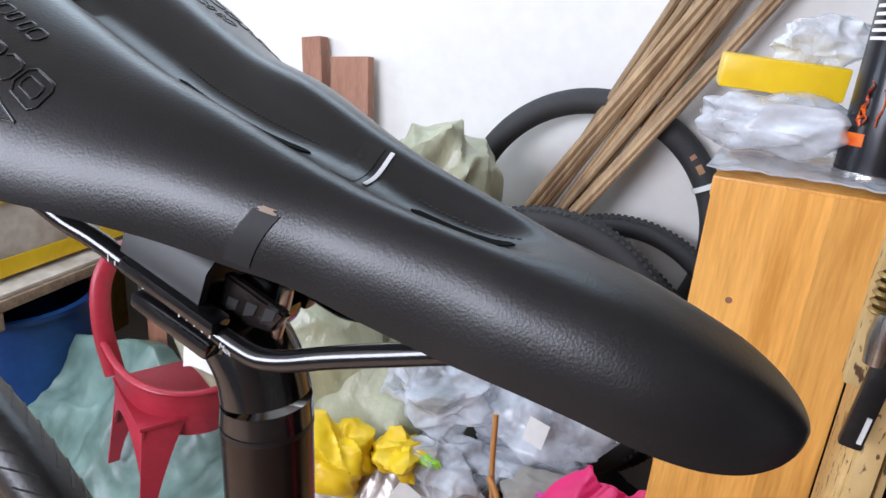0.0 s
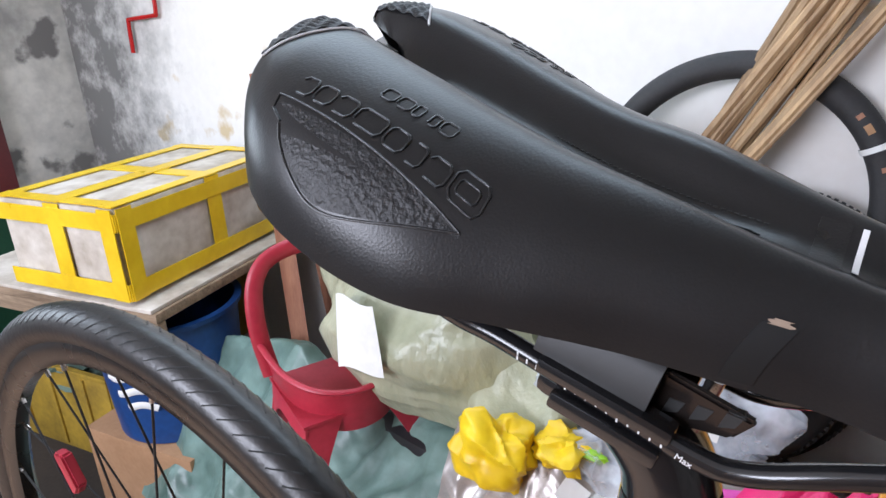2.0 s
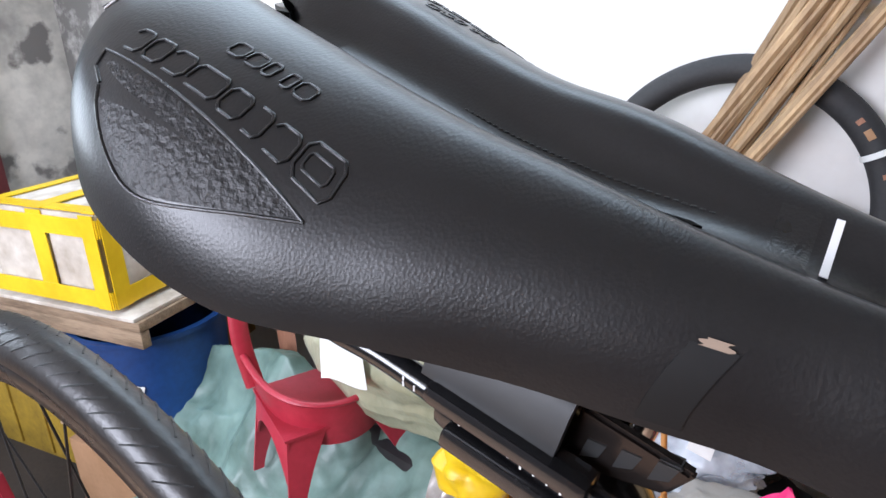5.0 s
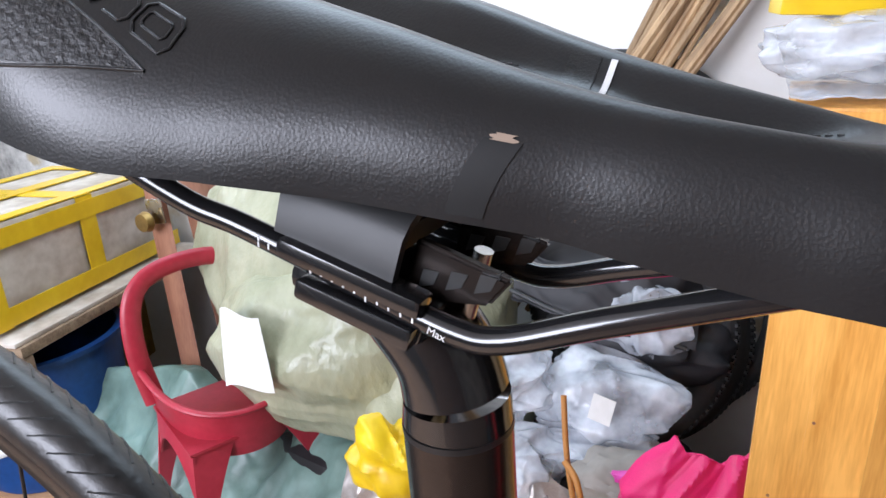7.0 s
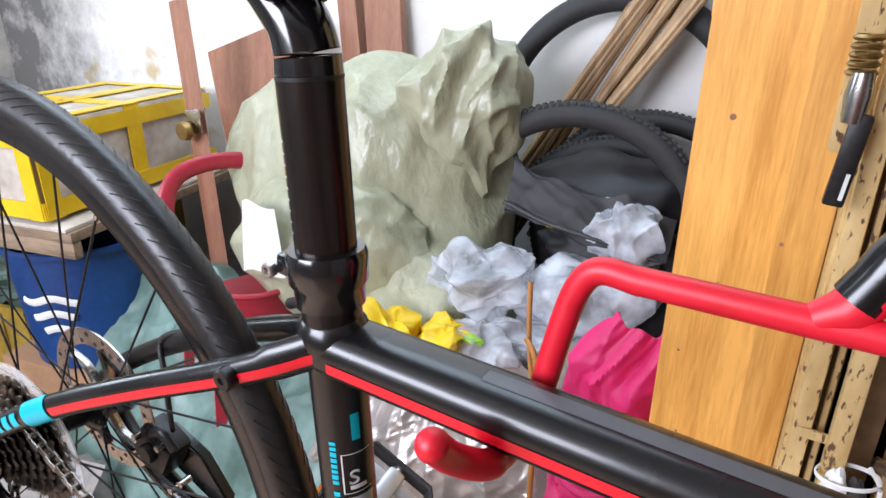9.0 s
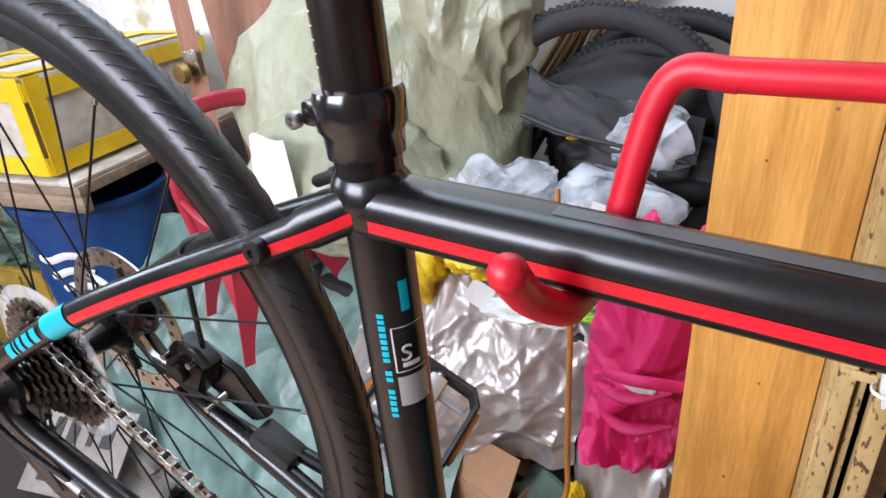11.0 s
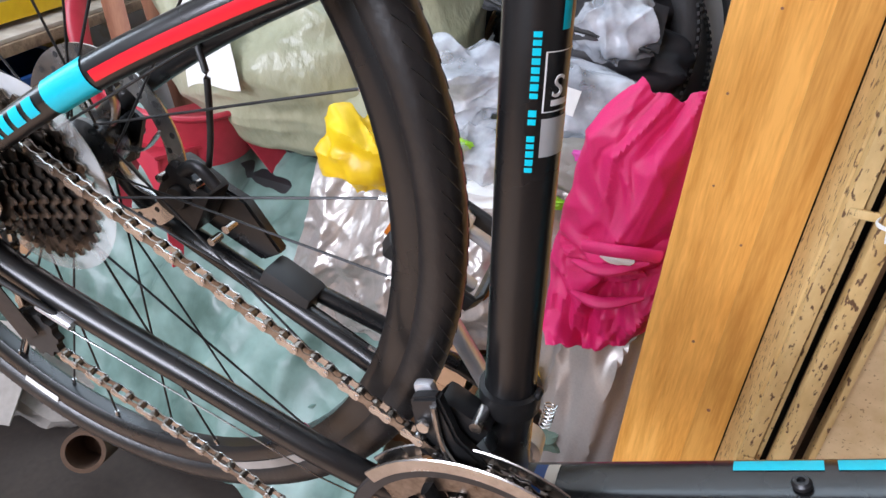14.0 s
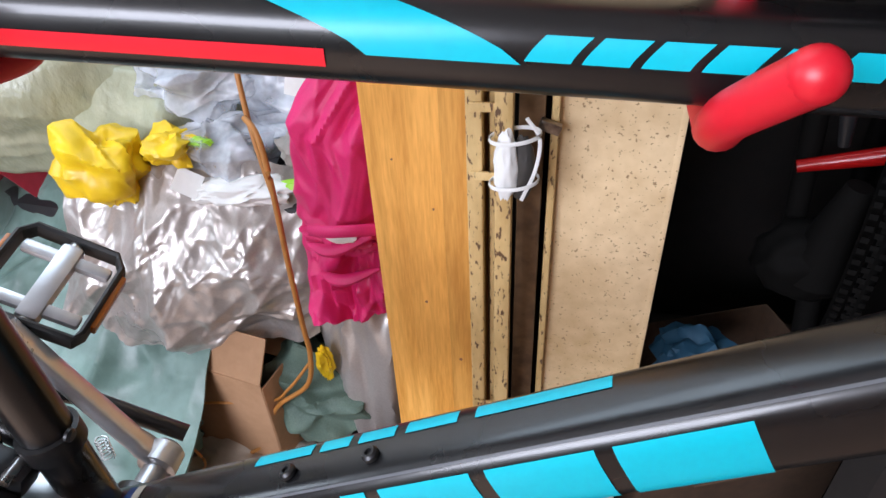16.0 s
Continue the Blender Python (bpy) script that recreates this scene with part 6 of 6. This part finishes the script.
def build_chair():
    chair = thing("child_chair", "small faded red plastic chair with an open back", "chair", pose(-1.05, 0.80, 0.145, 0, 0, 66) @ Matrix.Diagonal((0.86, 0.86, 0.86, 1)))
    rim = smooth_path([(-0.165, 0.02, 0.02), (-0.18, 0.045, 0.16), (-0.165, 0.07, 0.28), (-0.11, 0.085, 0.345), (0.0, 0.09, 0.365), (0.11, 0.085, 0.345), (0.165, 0.07, 0.28), (0.18, 0.045, 0.16), (0.165, 0.02, 0.02)], 7)
    part("back_frame", rod(rim, 0.026, 0.014, 14, up=(0, 1, 0)), RED_PLASTIC, chair)
    bucket = sheet((0, 0, 0), 40, 14, 1, lambda u, v: (0.180 * math.cos(math.pi * u) * (1 - 0.10 * v), 0.03 - 0.30 * math.sin(math.pi * u) ** 0.6 * (1 - 0.06 * v), 0.115 - 0.045 * math.sin(math.pi * u) - 0.135 * v), 0.006)
    part("seat_shell", bucket, RED_PLASTIC, chair)
    part("shell_rim", rod([(0.184 * math.cos(math.pi * u), 0.03 - 0.304 * math.sin(math.pi * u) ** 0.6, 0.115 - 0.045 * math.sin(math.pi * u)) for u in np.linspace(0, 1, 30)], 0.010, 0.008, 10), RED_PLASTIC, chair)
    seat = sheet((0, 0, 0), 24, 20, 1, lambda u, v: (-0.17 + 0.34 * u, 0.04 - 0.29 * v, 0.0 - 0.02 * math.sin(math.pi * u) * math.sin(math.pi * v)), 0.008)
    part("seat", seat, RED_PLASTIC, chair)
    for s in (-1, 1):
        for y0, y1 in ((-0.245, -0.29), (0.02, 0.06)):
            plate = sheet((0, 0, 0), 10, 10, 1, lambda u, v: (s * (0.165 + 0.035 * v - 0.075 * u * (1 - v) ** 1.6 - 0.030 * u), y0 + (y1 - y0) * v, -0.01 - 0.27 * v), 0.008)
            part("leg", plate, RED_PLASTIC, chair)
        side = sheet((0, 0, 0), 16, 8, 1, lambda u, v: (s * (0.166 + 0.012 * v), 0.03 - 0.28 * u, -0.01 - v * (0.03 + 0.10 * abs(2 * u - 1) ** 2.5)), 0.006)
        part("side_panel", side, RED_PLASTIC, chair)


build_chair()
plank = thing("hinged_plank", "narrow reddish plank with a brass hinge", "plank", Matrix())
part("plank", rod([(-1.385, 1.00, 0.0), (-1.485, 1.06, 0.84)], 0.042, 0.012, 4, power=12, up=(0, 1, 0)), WOOD_RED, plank)
part("hinge_plate", box(0.060, 0.006, 0.07, 0.001, Matrix.Translation((-1.425, 1.012, 0.50)) @ pose(0, 0, 0, 0, -7, 0)), STEEL, plank, "bright hinge plate")
part("hinge_knob", lathe([(0.0, 0.03), (0.025, 0.028), (0.03, 0.01), (0.02, 0.0)], 20, m=Matrix.Translation((-1.44, 1.0, 0.475)) @ TURN_Y), BRASS, plank, "round brass knob")
solo("board", box(0.46, 0.02, 0.80, 0.003, pose(-1.30, 1.22, 0.36, -8, -17, 0)), WOOD_RED, "thin reddish-brown board leaning on the wall", "board")
solo("board", box(0.13, 0.03, 0.60, 0.003, pose(-0.95, 1.36, 0.60, -4, -5, 0)), WOOD_RED, "short reddish-brown board leaning on the wall", "board")
solo("wood_block", box(0.07, 0.04, 0.62, 0.003, pose(-1.08, 1.37, 0.635, -4, -7, 0)), WOOD_RED, "narrow reddish batten leaning on the wall", "batten")
solo("wall_crank", rod(smooth_path([(-2.46, 1.40, 1.20), (-2.465, 1.40, 1.14), (-2.47, 1.40, 1.02), (-2.50, 1.40, 1.005), (-2.66, 1.40, 0.995), (-2.68, 1.40, 0.98), (-2.69, 1.40, 0.86)], 4), 0.009, seg=10), PAINT_RED, "thin red bent crank handle on the wall", "crank handle")

door = thing("door_1", "faded green door leaf in a maroon frame", "door", Matrix(), kind="structure")
part("door_frame", box(0.05, 0.075, 1.98, 0.006, Matrix.Translation((-3.225, 0.985, 0.43))), WOOD_MAROON, door, "maroon painted frame")
part("door_leaf", box(0.03, 0.62, 1.94, 0.004, Matrix.Translation((-3.233, 0.636, 0.41))), GREEN_PAINT, door, "green painted leaf")

# ---- tyres and canes against the wall ----
def bike_tyre(name, centre, R, r, m_turn, label, knobs=False, tie=False, rubber=RUBBER_OLD):
    m = Matrix.Translation(centre) @ m_turn
    ty = thing(name, label, "tyre", m, group="spare tyres")
    body = lathe([(R + r * math.cos(2 * math.pi * k / 14), 0.85 * r * math.sin(2 * math.pi * k / 14)) for k in range(11)] + [(R - r * 0.95, 0.2 * r), (R - r * 0.2, 0.0)], 96, m=TURN_Y, closed=True)
    part("casing", body, rubber, ty)
    if knobs:
        kb = bmesh.new()
        for i in range(120):
            a = 2 * math.pi * i / 120
            for b in (-0.7, 0.0, 0.7):
                aa = a + (0.02 if b == 0 else 0)
                q = Vector(((R + r * math.cos(b)) * math.cos(aa), 0.85 * r * math.sin(b), (R + r * math.cos(b)) * math.sin(aa)))
                box(0.008, 0.010, 0.005, 0, Matrix.Translation(q) @ pose(0, 0, 0, 0, 90 - math.degrees(aa), 0), kb)
        tagged(part("tread_relief", kb, rubber, ty), kind="stuff")
    if tie:
        a = radians(28)
        q = Vector((R * math.cos(a), 0, R * math.sin(a)))
        part("cable_tie", lathe([(r * 1.08, -0.006), (r * 1.14, -0.006), (r * 1.14, 0.006), (r * 1.08, 0.006)], 24, m=Matrix.Translation(q) @ pose(0, 0, 0, 0, -28, 0), closed=True), NOTE, ty, "white cable tie")
        for a0, a1, mt in ((34, 38, CARTON), (41, 43, WOOD_RED), (18, 20, WOOD_RED)):
            part("side_print", tube(bmesh.new(), [((R + 0.001) * math.cos(a), -r * 0.86, (R + 0.001) * math.sin(a)) for a in np.linspace(radians(a0), radians(a1), 5)], 0.0006, 0.008, 6), mt, ty, "coloured bar of print")
    return ty


bike_tyre("spare_tyre", (-0.245, 1.335, 0.560), 0.298, 0.030, pose(0, 0, 0, -5, 0, 4), "black road tyre with a white tie leaning on the wall", tie=True)
bike_tyre("spare_tyre", (-0.19, 1.20, 0.275), 0.262, 0.024, pose(0, 0, 0, -10, 0, 6), "worn knobbly black tyre leaning on another", knobs=True)
bike_tyre("spare_tyre", (-0.13, 1.26, 0.33), 0.262, 0.024, pose(0, 0, 0, -8, 0, 3), "worn black knobbly tyre behind another", knobs=True)
bike_tyre("spare_tyre", (-0.235, 1.03, 0.36), 0.272, 0.028, pose(0, 0, 0, -10, 0, 8), "dusty black knobbly tyre half hidden by bags", knobs=True)
random.seed(8)
for k in range(16):
    f, g = random.uniform(-1, 1), random.uniform(-1, 1)
    top = Vector((0.10 + 0.105 * f, 1.39 + 0.012 * g, 1.32 + 0.06 * g))
    foot = Vector((-0.52 + 0.085 * f + 0.05 * g, 1.27 + 0.03 * g, 0.22 + 0.05 * f))
    mid = top.lerp(foot, 0.5) + Vector((random.uniform(-0.015, 0.015), -0.01, random.uniform(-0.01, 0.01)))
    pts = smooth_path([top, mid, foot], 6)
    solo("cane", rod(pts, [random.uniform(0.007, 0.0105)] * len(pts), seg=8), CANE, "long dry brown cane leaning on the wall", "cane", group="bundle of canes")

# ---- pine board, can and gate ----
board = thing("pine_cabinet", "upright orange pine board panel with knots", "cabinet", Matrix())
for x0, x1 in ((0.0835, 0.1290), (0.1291, 0.1840), (0.1841, 0.2315)):
    part("plank", box(x1 - x0, 0.022, 1.41, 0, Matrix.Translation(((x0 + x1) / 2, 0.501, 0.160))), PINE, board)
part("top_board", box(0.155, 0.26, 0.020, 0.002, Matrix.Translation((0.1595, 0.622, 0.858))), PINE, board)
part("side_board", box(0.018, 0.23, 1.40, 0.002, Matrix.Translation((0.227, 0.628, 0.145))), PINE, board)
for x, z, s in ((0.105, 0.462, 0.003), (0.118, 0.345, 0.0026), (0.19, 0.62, 0.004), (0.12, 0.75, 0.006), (0.15, 0.10, 0.004), (0.20, -0.02, 0.005), (0.17, 0.27, 0.003), (0.135, 0.56, 0.003)):
    part("knot", lathe([(0.0, 0.0008), (s * 0.55, 0.0008), (s * 0.55, 0.0)], 12, m=Matrix.Translation((x, 0.4898, z)) @ TURN_Y), WOOD_RED, board, "small dark knot")
part("plastic_sheet", sheet((0, 0, 0), 40, 30, 1, lambda u, v: (0.075 + 0.16 * u, 0.486 + 0.25 * v, 0.874 + 0.006 * fold_noise(u, v, 1.7, 4)), 0.0015), CLEAR_BAG, board, "crumpled clear plastic laid over the top")


def build_can():
    can = thing("spray_can", "black aerosol can with a printed orange flame", "spray can", pose(0.215, 0.58, 0.8745))
    part("body", lathe([(0.0, 0.0), (0.029, 0.0), (0.0325, 0.003), (0.0325, 0.182), (0.029, 0.190), (0.020, 0.200), (0.014, 0.203), (0.0, 0.203)], 36), CAN_BLACK, can)
    part("rim", lathe([(0.0315, 0.0), (0.0335, 0.001), (0.0335, 0.005), (0.0325, 0.006)], 36), STEEL, can, "bright steel rim")
    part("cap", lathe([(0.022, 0.196), (0.024, 0.198), (0.024, 0.235), (0.021, 0.240), (0.0, 0.240)], 30), CAN_BLACK, can)
    rnd = random.Random(4)
    for k in range(14):
        a, z, h = radians(rnd.uniform(-150, -60)), rnd.uniform(0.045, 0.095), rnd.uniform(0.012, 0.035)
        pts = [(0.0328 * math.cos(a + 0.06 * math.sin(j * 1.7 + k)), 0.0328 * math.sin(a + 0.06 * math.sin(j * 1.7 + k)), z + h * j / 4) for j in range(5)]
        part("flame_print", rod(pts, [0.0035, 0.005, 0.004, 0.0025, 0.0008], [0.0006] * 5, 6, up=(0, 0, 1)), ORANGE, can, "orange flame print")
    part("print_bar", tube(bmesh.new(), [(0, 0, 0.030), (0, 0, 0.036), (0, 0, 0.042)], 0.0328, 0.0328, 12, arc=(30, 120), up=(-1, 0, 0)), ORANGE, can, "orange bar of print")
    for k in range(7):
        part("print_bar", tube(bmesh.new(), [(0, 0, 0.125 + 0.007 * k), (0, 0, 0.1265 + 0.007 * k), (0, 0, 0.128 + 0.007 * k)], 0.0328, 0.0328, 8, arc=(20 + 3 * (k % 3), 75), up=(-1, 0, 0)), NOTE, can, "fine white bar of print")


build_can()
solo("yellow_box", box(0.122, 0.085, 0.034, 0.003, pose(0.115, 0.66, 0.960, 2, 3, 8)), TAPE, "small yellow paper box in clear wrap", "box")
solo("clear_pack", crumpled((0.125, 0.62, 0.912), (0.085, 0.08, 0.034), seed=103, lump=0.25, fold=0.3, fold_freq=2.4, level=6), CLEAR_BAG, "crumpled clear plastic wrap round small parts", "plastic wrap")
solo("clear_pack", crumpled((0.155, 0.70, 1.00), (0.050, 0.05, 0.030), seed=105, lump=0.25, fold=0.35, fold_freq=2.4, level=6), CLEAR_BAG, "crumpled clear plastic wrap", "plastic wrap")


def build_gate():
    gate = thing("folding_gate", "folded cream steel gate with rust-speckled bars", "gate", Matrix())
    def post(x, y, w, d, z0=-0.55, z1=1.25, m_=RUST):
        return part("bar", box(w, d, z1 - z0, 0.0035, Matrix.Translation((x, y, (z0 + z1) / 2))), m_, gate)
    post(0.2440, 0.385, 0.0170, 0.020)
    post(0.2760, 0.372, 0.0190, 0.022)
    part("channel", box(0.018, 0.006, 1.8, 0.001, Matrix.Translation((0.2600, 0.438, 0.35))), RUST_RECESS, gate, "rusty inner channel, darkened as a shaded recess")
    part("bar", box(0.006, 0.012, 1.8, 0.002, Matrix.Translation((0.2610, 0.400, 0.35))), RUST, gate, "thin rusty inner bar")
    part("channel", box(0.030, 0.012, 1.8, 0.002, Matrix.Translation((0.3010, 0.445, 0.35))), RUST_RECESS, gate, "rusty inner channel, darkened as a shaded recess")
    part("channel", box(0.004, 0.095, 1.8, 0.001, Matrix.Translation((0.2345, 0.438, 0.35))), RUST, gate, "rusty cream side channel")
    post(0.3270, 0.425, 0.0090, 0.022)
    for z in (0.475, 0.395, 0.02, 0.80):
        part("rivet_link", box(0.040, 0.004, 0.010, 0.001, Matrix.Translation((0.259, 0.372, z))), RUST, gate)
    leaf = part("leaf", box(0.128, 0.006, 1.80, 0.002, Matrix.Translation((0.3935, 0.428, 0.35)) @ pose(0, 0, 0, 0, 0, -6)), PANEL, gate, "cream sheet-metal leaf speckled with rust")
    part("leaf_lip", box(0.008, 0.024, 1.80, 0.002, Matrix.Translation((0.4600, 0.430, 0.35))), PANEL, gate)
    part("bent_tab", box(0.024, 0.010, 0.012, 0.002, Matrix.Translation((0.322, 0.405, 0.440)) @ pose(0, 0, 0, 0, 20, 0)), STEEL_BROWN, gate, "rusty bent tab")
    lock = thing("wrapped_lock", "padlock wrapped in white plastic with cable ties", "padlock", Matrix())
    part("wrapping", crumpled((0.2800, 0.352, 0.418), (0.013, 0.012, 0.040), seed=111, lump=0.12, fold=0.2, level=4), NOTE, lock, "white plastic wrapping")
    part("lock_body", crumpled((0.2960, 0.360, 0.412), (0.014, 0.012, 0.038), seed=113, lump=0.1, fold=0.15, level=4), DARK_BAR, lock, "dark grey plastic bag over the lock")
    for z in (0.452, 0.400):
        loop = [(0.288 + 0.026 * math.cos(a), 0.356 + 0.019 * math.sin(a), z + 0.004 * math.cos(a)) for a in np.linspace(0, 2 * math.pi, 24)[:-1]]
        part("cable_tie", tube(bmesh.new(), loop, 0.0010, 0.0024, 6, closed=True), NOTE, lock, "white cable tie")
    part("cable_tie", rod(smooth_path([(0.300, 0.342, 0.478), (0.313, 0.345, 0.455), (0.310, 0.345, 0.42), (0.297, 0.342, 0.385)], 5), 0.0012, 0.0022, 6), NOTE, lock, "white cable tie")
    bolt = thing("gate_bolt", "dark steel gate bolt with a brass spring", "gate bolt", Matrix())
    part("bolt_bar", box(0.016, 0.010, 0.075, 0.003, Matrix.Translation((0.2250, 0.345, 0.748)) @ pose(0, 0, 0, 0, 5, 0)), DARK_METAL, bolt)
    part("bolt_head", lathe([(0.0, 0.02), (0.008, 0.018), (0.010, 0.0), (0.008, -0.02), (0.0, -0.022)], 18, m=Matrix.Translation((0.2215, 0.346, 0.798))), STEEL, bolt)
    for k in range(5):
        part("spring_coil", lathe([(0.0095, -0.0022), (0.0122, 0.0), (0.0095, 0.0022)], 18, m=Matrix.Translation((0.2200, 0.352, 0.815 + 0.0065 * k)), closed=True), BRASS, bolt)
    part("slot", box(0.003, 0.002, 0.022, 0, Matrix.Translation((0.227, 0.3395, 0.728)) @ pose(0, 0, 0, 0, 5, 0)), NOTE, bolt, "bright slot")
    part("bolt_post", box(0.020, 0.020, 0.50, 0.003, Matrix.Translation((0.2195, 0.372, 1.0))), RUST, bolt, "rusty cream post")


build_gate()


# ---- the dark corner beyond the gate ----
def build_dark():
    # Colours in this corner are darkened to stand for its shade.
    bike_tyre("spare_tyre", (0.88, 0.84, 0.13), 0.300, 0.024, pose(0, 0, 0, 0, 0, 68), "dusty knobbly tyre, the corner's shade in its black", knobs=True, rubber=SHADE_BLACK)
    second = thing("stored_bicycle", "stored bicycle with a red frame tube, shade in its black parts", "bicycle", Matrix())
    part("seat_tube", rod([(0.74, 0.74, 0.05), (0.70, 0.76, 0.50)], 0.018, seg=16), SHADE_BLACK, second)
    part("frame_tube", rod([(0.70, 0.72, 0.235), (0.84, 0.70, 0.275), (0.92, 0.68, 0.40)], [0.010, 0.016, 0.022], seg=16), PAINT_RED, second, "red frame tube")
    part("saddle", crumpled((0.755, 0.70, 0.075), (0.085, 0.06, 0.075), seed=121, lump=0.15, fold=0.05, level=4), SHADE_BLACK, second, "black padded saddle")
    part("saddle_nose", rod([(0.76, 0.68, 0.06), (0.765, 0.67, 0.16), (0.775, 0.665, 0.235)], [0.05, 0.032, 0.020], seg=16), SHADE_BLACK, second)
    part("white_fork", rod([(0.735, 0.70, 0.36), (0.745, 0.695, 0.285)], [0.014, 0.008], seg=12), GUARD, second, "small white fork leg, darkened for shade")
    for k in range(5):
        part("cable", rod(smooth_path([(0.78 + 0.02 * k, 0.69, 0.44), (0.82 + 0.015 * k, 0.67, 0.30 - 0.02 * k), (0.80 + 0.03 * k, 0.70, 0.10)], 6), 0.002, seg=6), SHADE_BLACK, second)
    part("stand", rod([(0.79, 0.72, -0.02), (0.86, 0.70, FLOOR)], 0.02, seg=12), SHADE_BLACK, second)
    solo("blue_cloth", crumpled((0.60, 0.62, -0.10), (0.07, 0.06, 0.05), seed=123, lump=0.4, fold=0.4, level=4), BLUE_CLOTH, "dark blue cloth on a carton", "cloth")
    c = thing("carton", "open brown carton, darkened for the shade of its corner", "carton", pose(0.66, 0.68, FLOOR, 0, 0, 20))
    part("front", box(0.40, 0.004, 0.36, 0.001, Matrix.Translation((0, -0.15, 0.18))), CARTON_SHADED, c)
    part("rear", box(0.40, 0.004, 0.36, 0.001, Matrix.Translation((0, 0.15, 0.18))), CARTON_SHADED, c)
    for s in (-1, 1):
        part("side", box(0.004, 0.30, 0.36, 0.001, Matrix.Translation((s * 0.20, 0, 0.18))), CARTON_SHADED, c)
    part("flap", box(0.38, 0.13, 0.004, 0.001, Matrix.Translation((0, -0.20, 0.385)) @ pose(0, 0, 0, -35, 0, 0)), CARTON_SHADED, c)
    part("base", box(0.40, 0.30, 0.004, 0.001, Matrix.Translation((0, 0, 0.004))), CARTON_SHADED, c)
    solo("dark_partition", box(0.03, 0.86, 1.79, 0.002, Matrix.Translation((1.25, 0.80, 0.35))), STORE_SHADE, "wooden partition closing the store, darkened for shade", "partition")
    solo("dark_partition", box(1.85, 0.03, 1.79, 0.002, Matrix.Translation((1.215, 1.25, 0.35))), STORE_SHADE, "wooden partition by the wall, darkened for shade", "partition")


build_dark()


def build_plate():
    plate = thing("number_plate", "dusty grey metal plate with dark bars", "number plate", pose(-1.40, 0.33, -0.40, 38, -6, 10))
    part("sheet", box(0.34, 0.24, 0.004, 0.001), GREY_PLATE, plate)
    for r_, row in ((0.05, ((-0.10, 0.035), (-0.04, 0.04), (0.03, 0.02), (0.09, 0.04))), (-0.055, ((-0.09, 0.045), (-0.02, 0.045), (0.05, 0.045)))):
        for x, w in row:
            part("bar", box(w, 0.065, 0.002, 0, Matrix.Translation((x, r_, 0.0035))), DARK_BAR, plate, "dark painted bar")
    solo("plate_block", crumpled((-1.40, 0.44, -0.52), (0.26, 0.14, 0.12), seed=131, lump=0.3, fold=0.2, level=4, floor=FLOOR), GREY_PLATE, "dusty grey lump of scrap on the floor", "scrap")
    # The shaded carton colour keeps this tube dim.
    solo("pipe_end", lathe([(0.0, 0.0), (0.03, 0.0), (0.045, 0.004), (0.045, 0.10), (0.036, 0.10), (0.036, 0.01)], 28, m=pose(-0.98, 0.32, -0.44, 60, 0, 30)), CARTON_SHADED, "short brown cardboard tube", "tube")


build_plate()
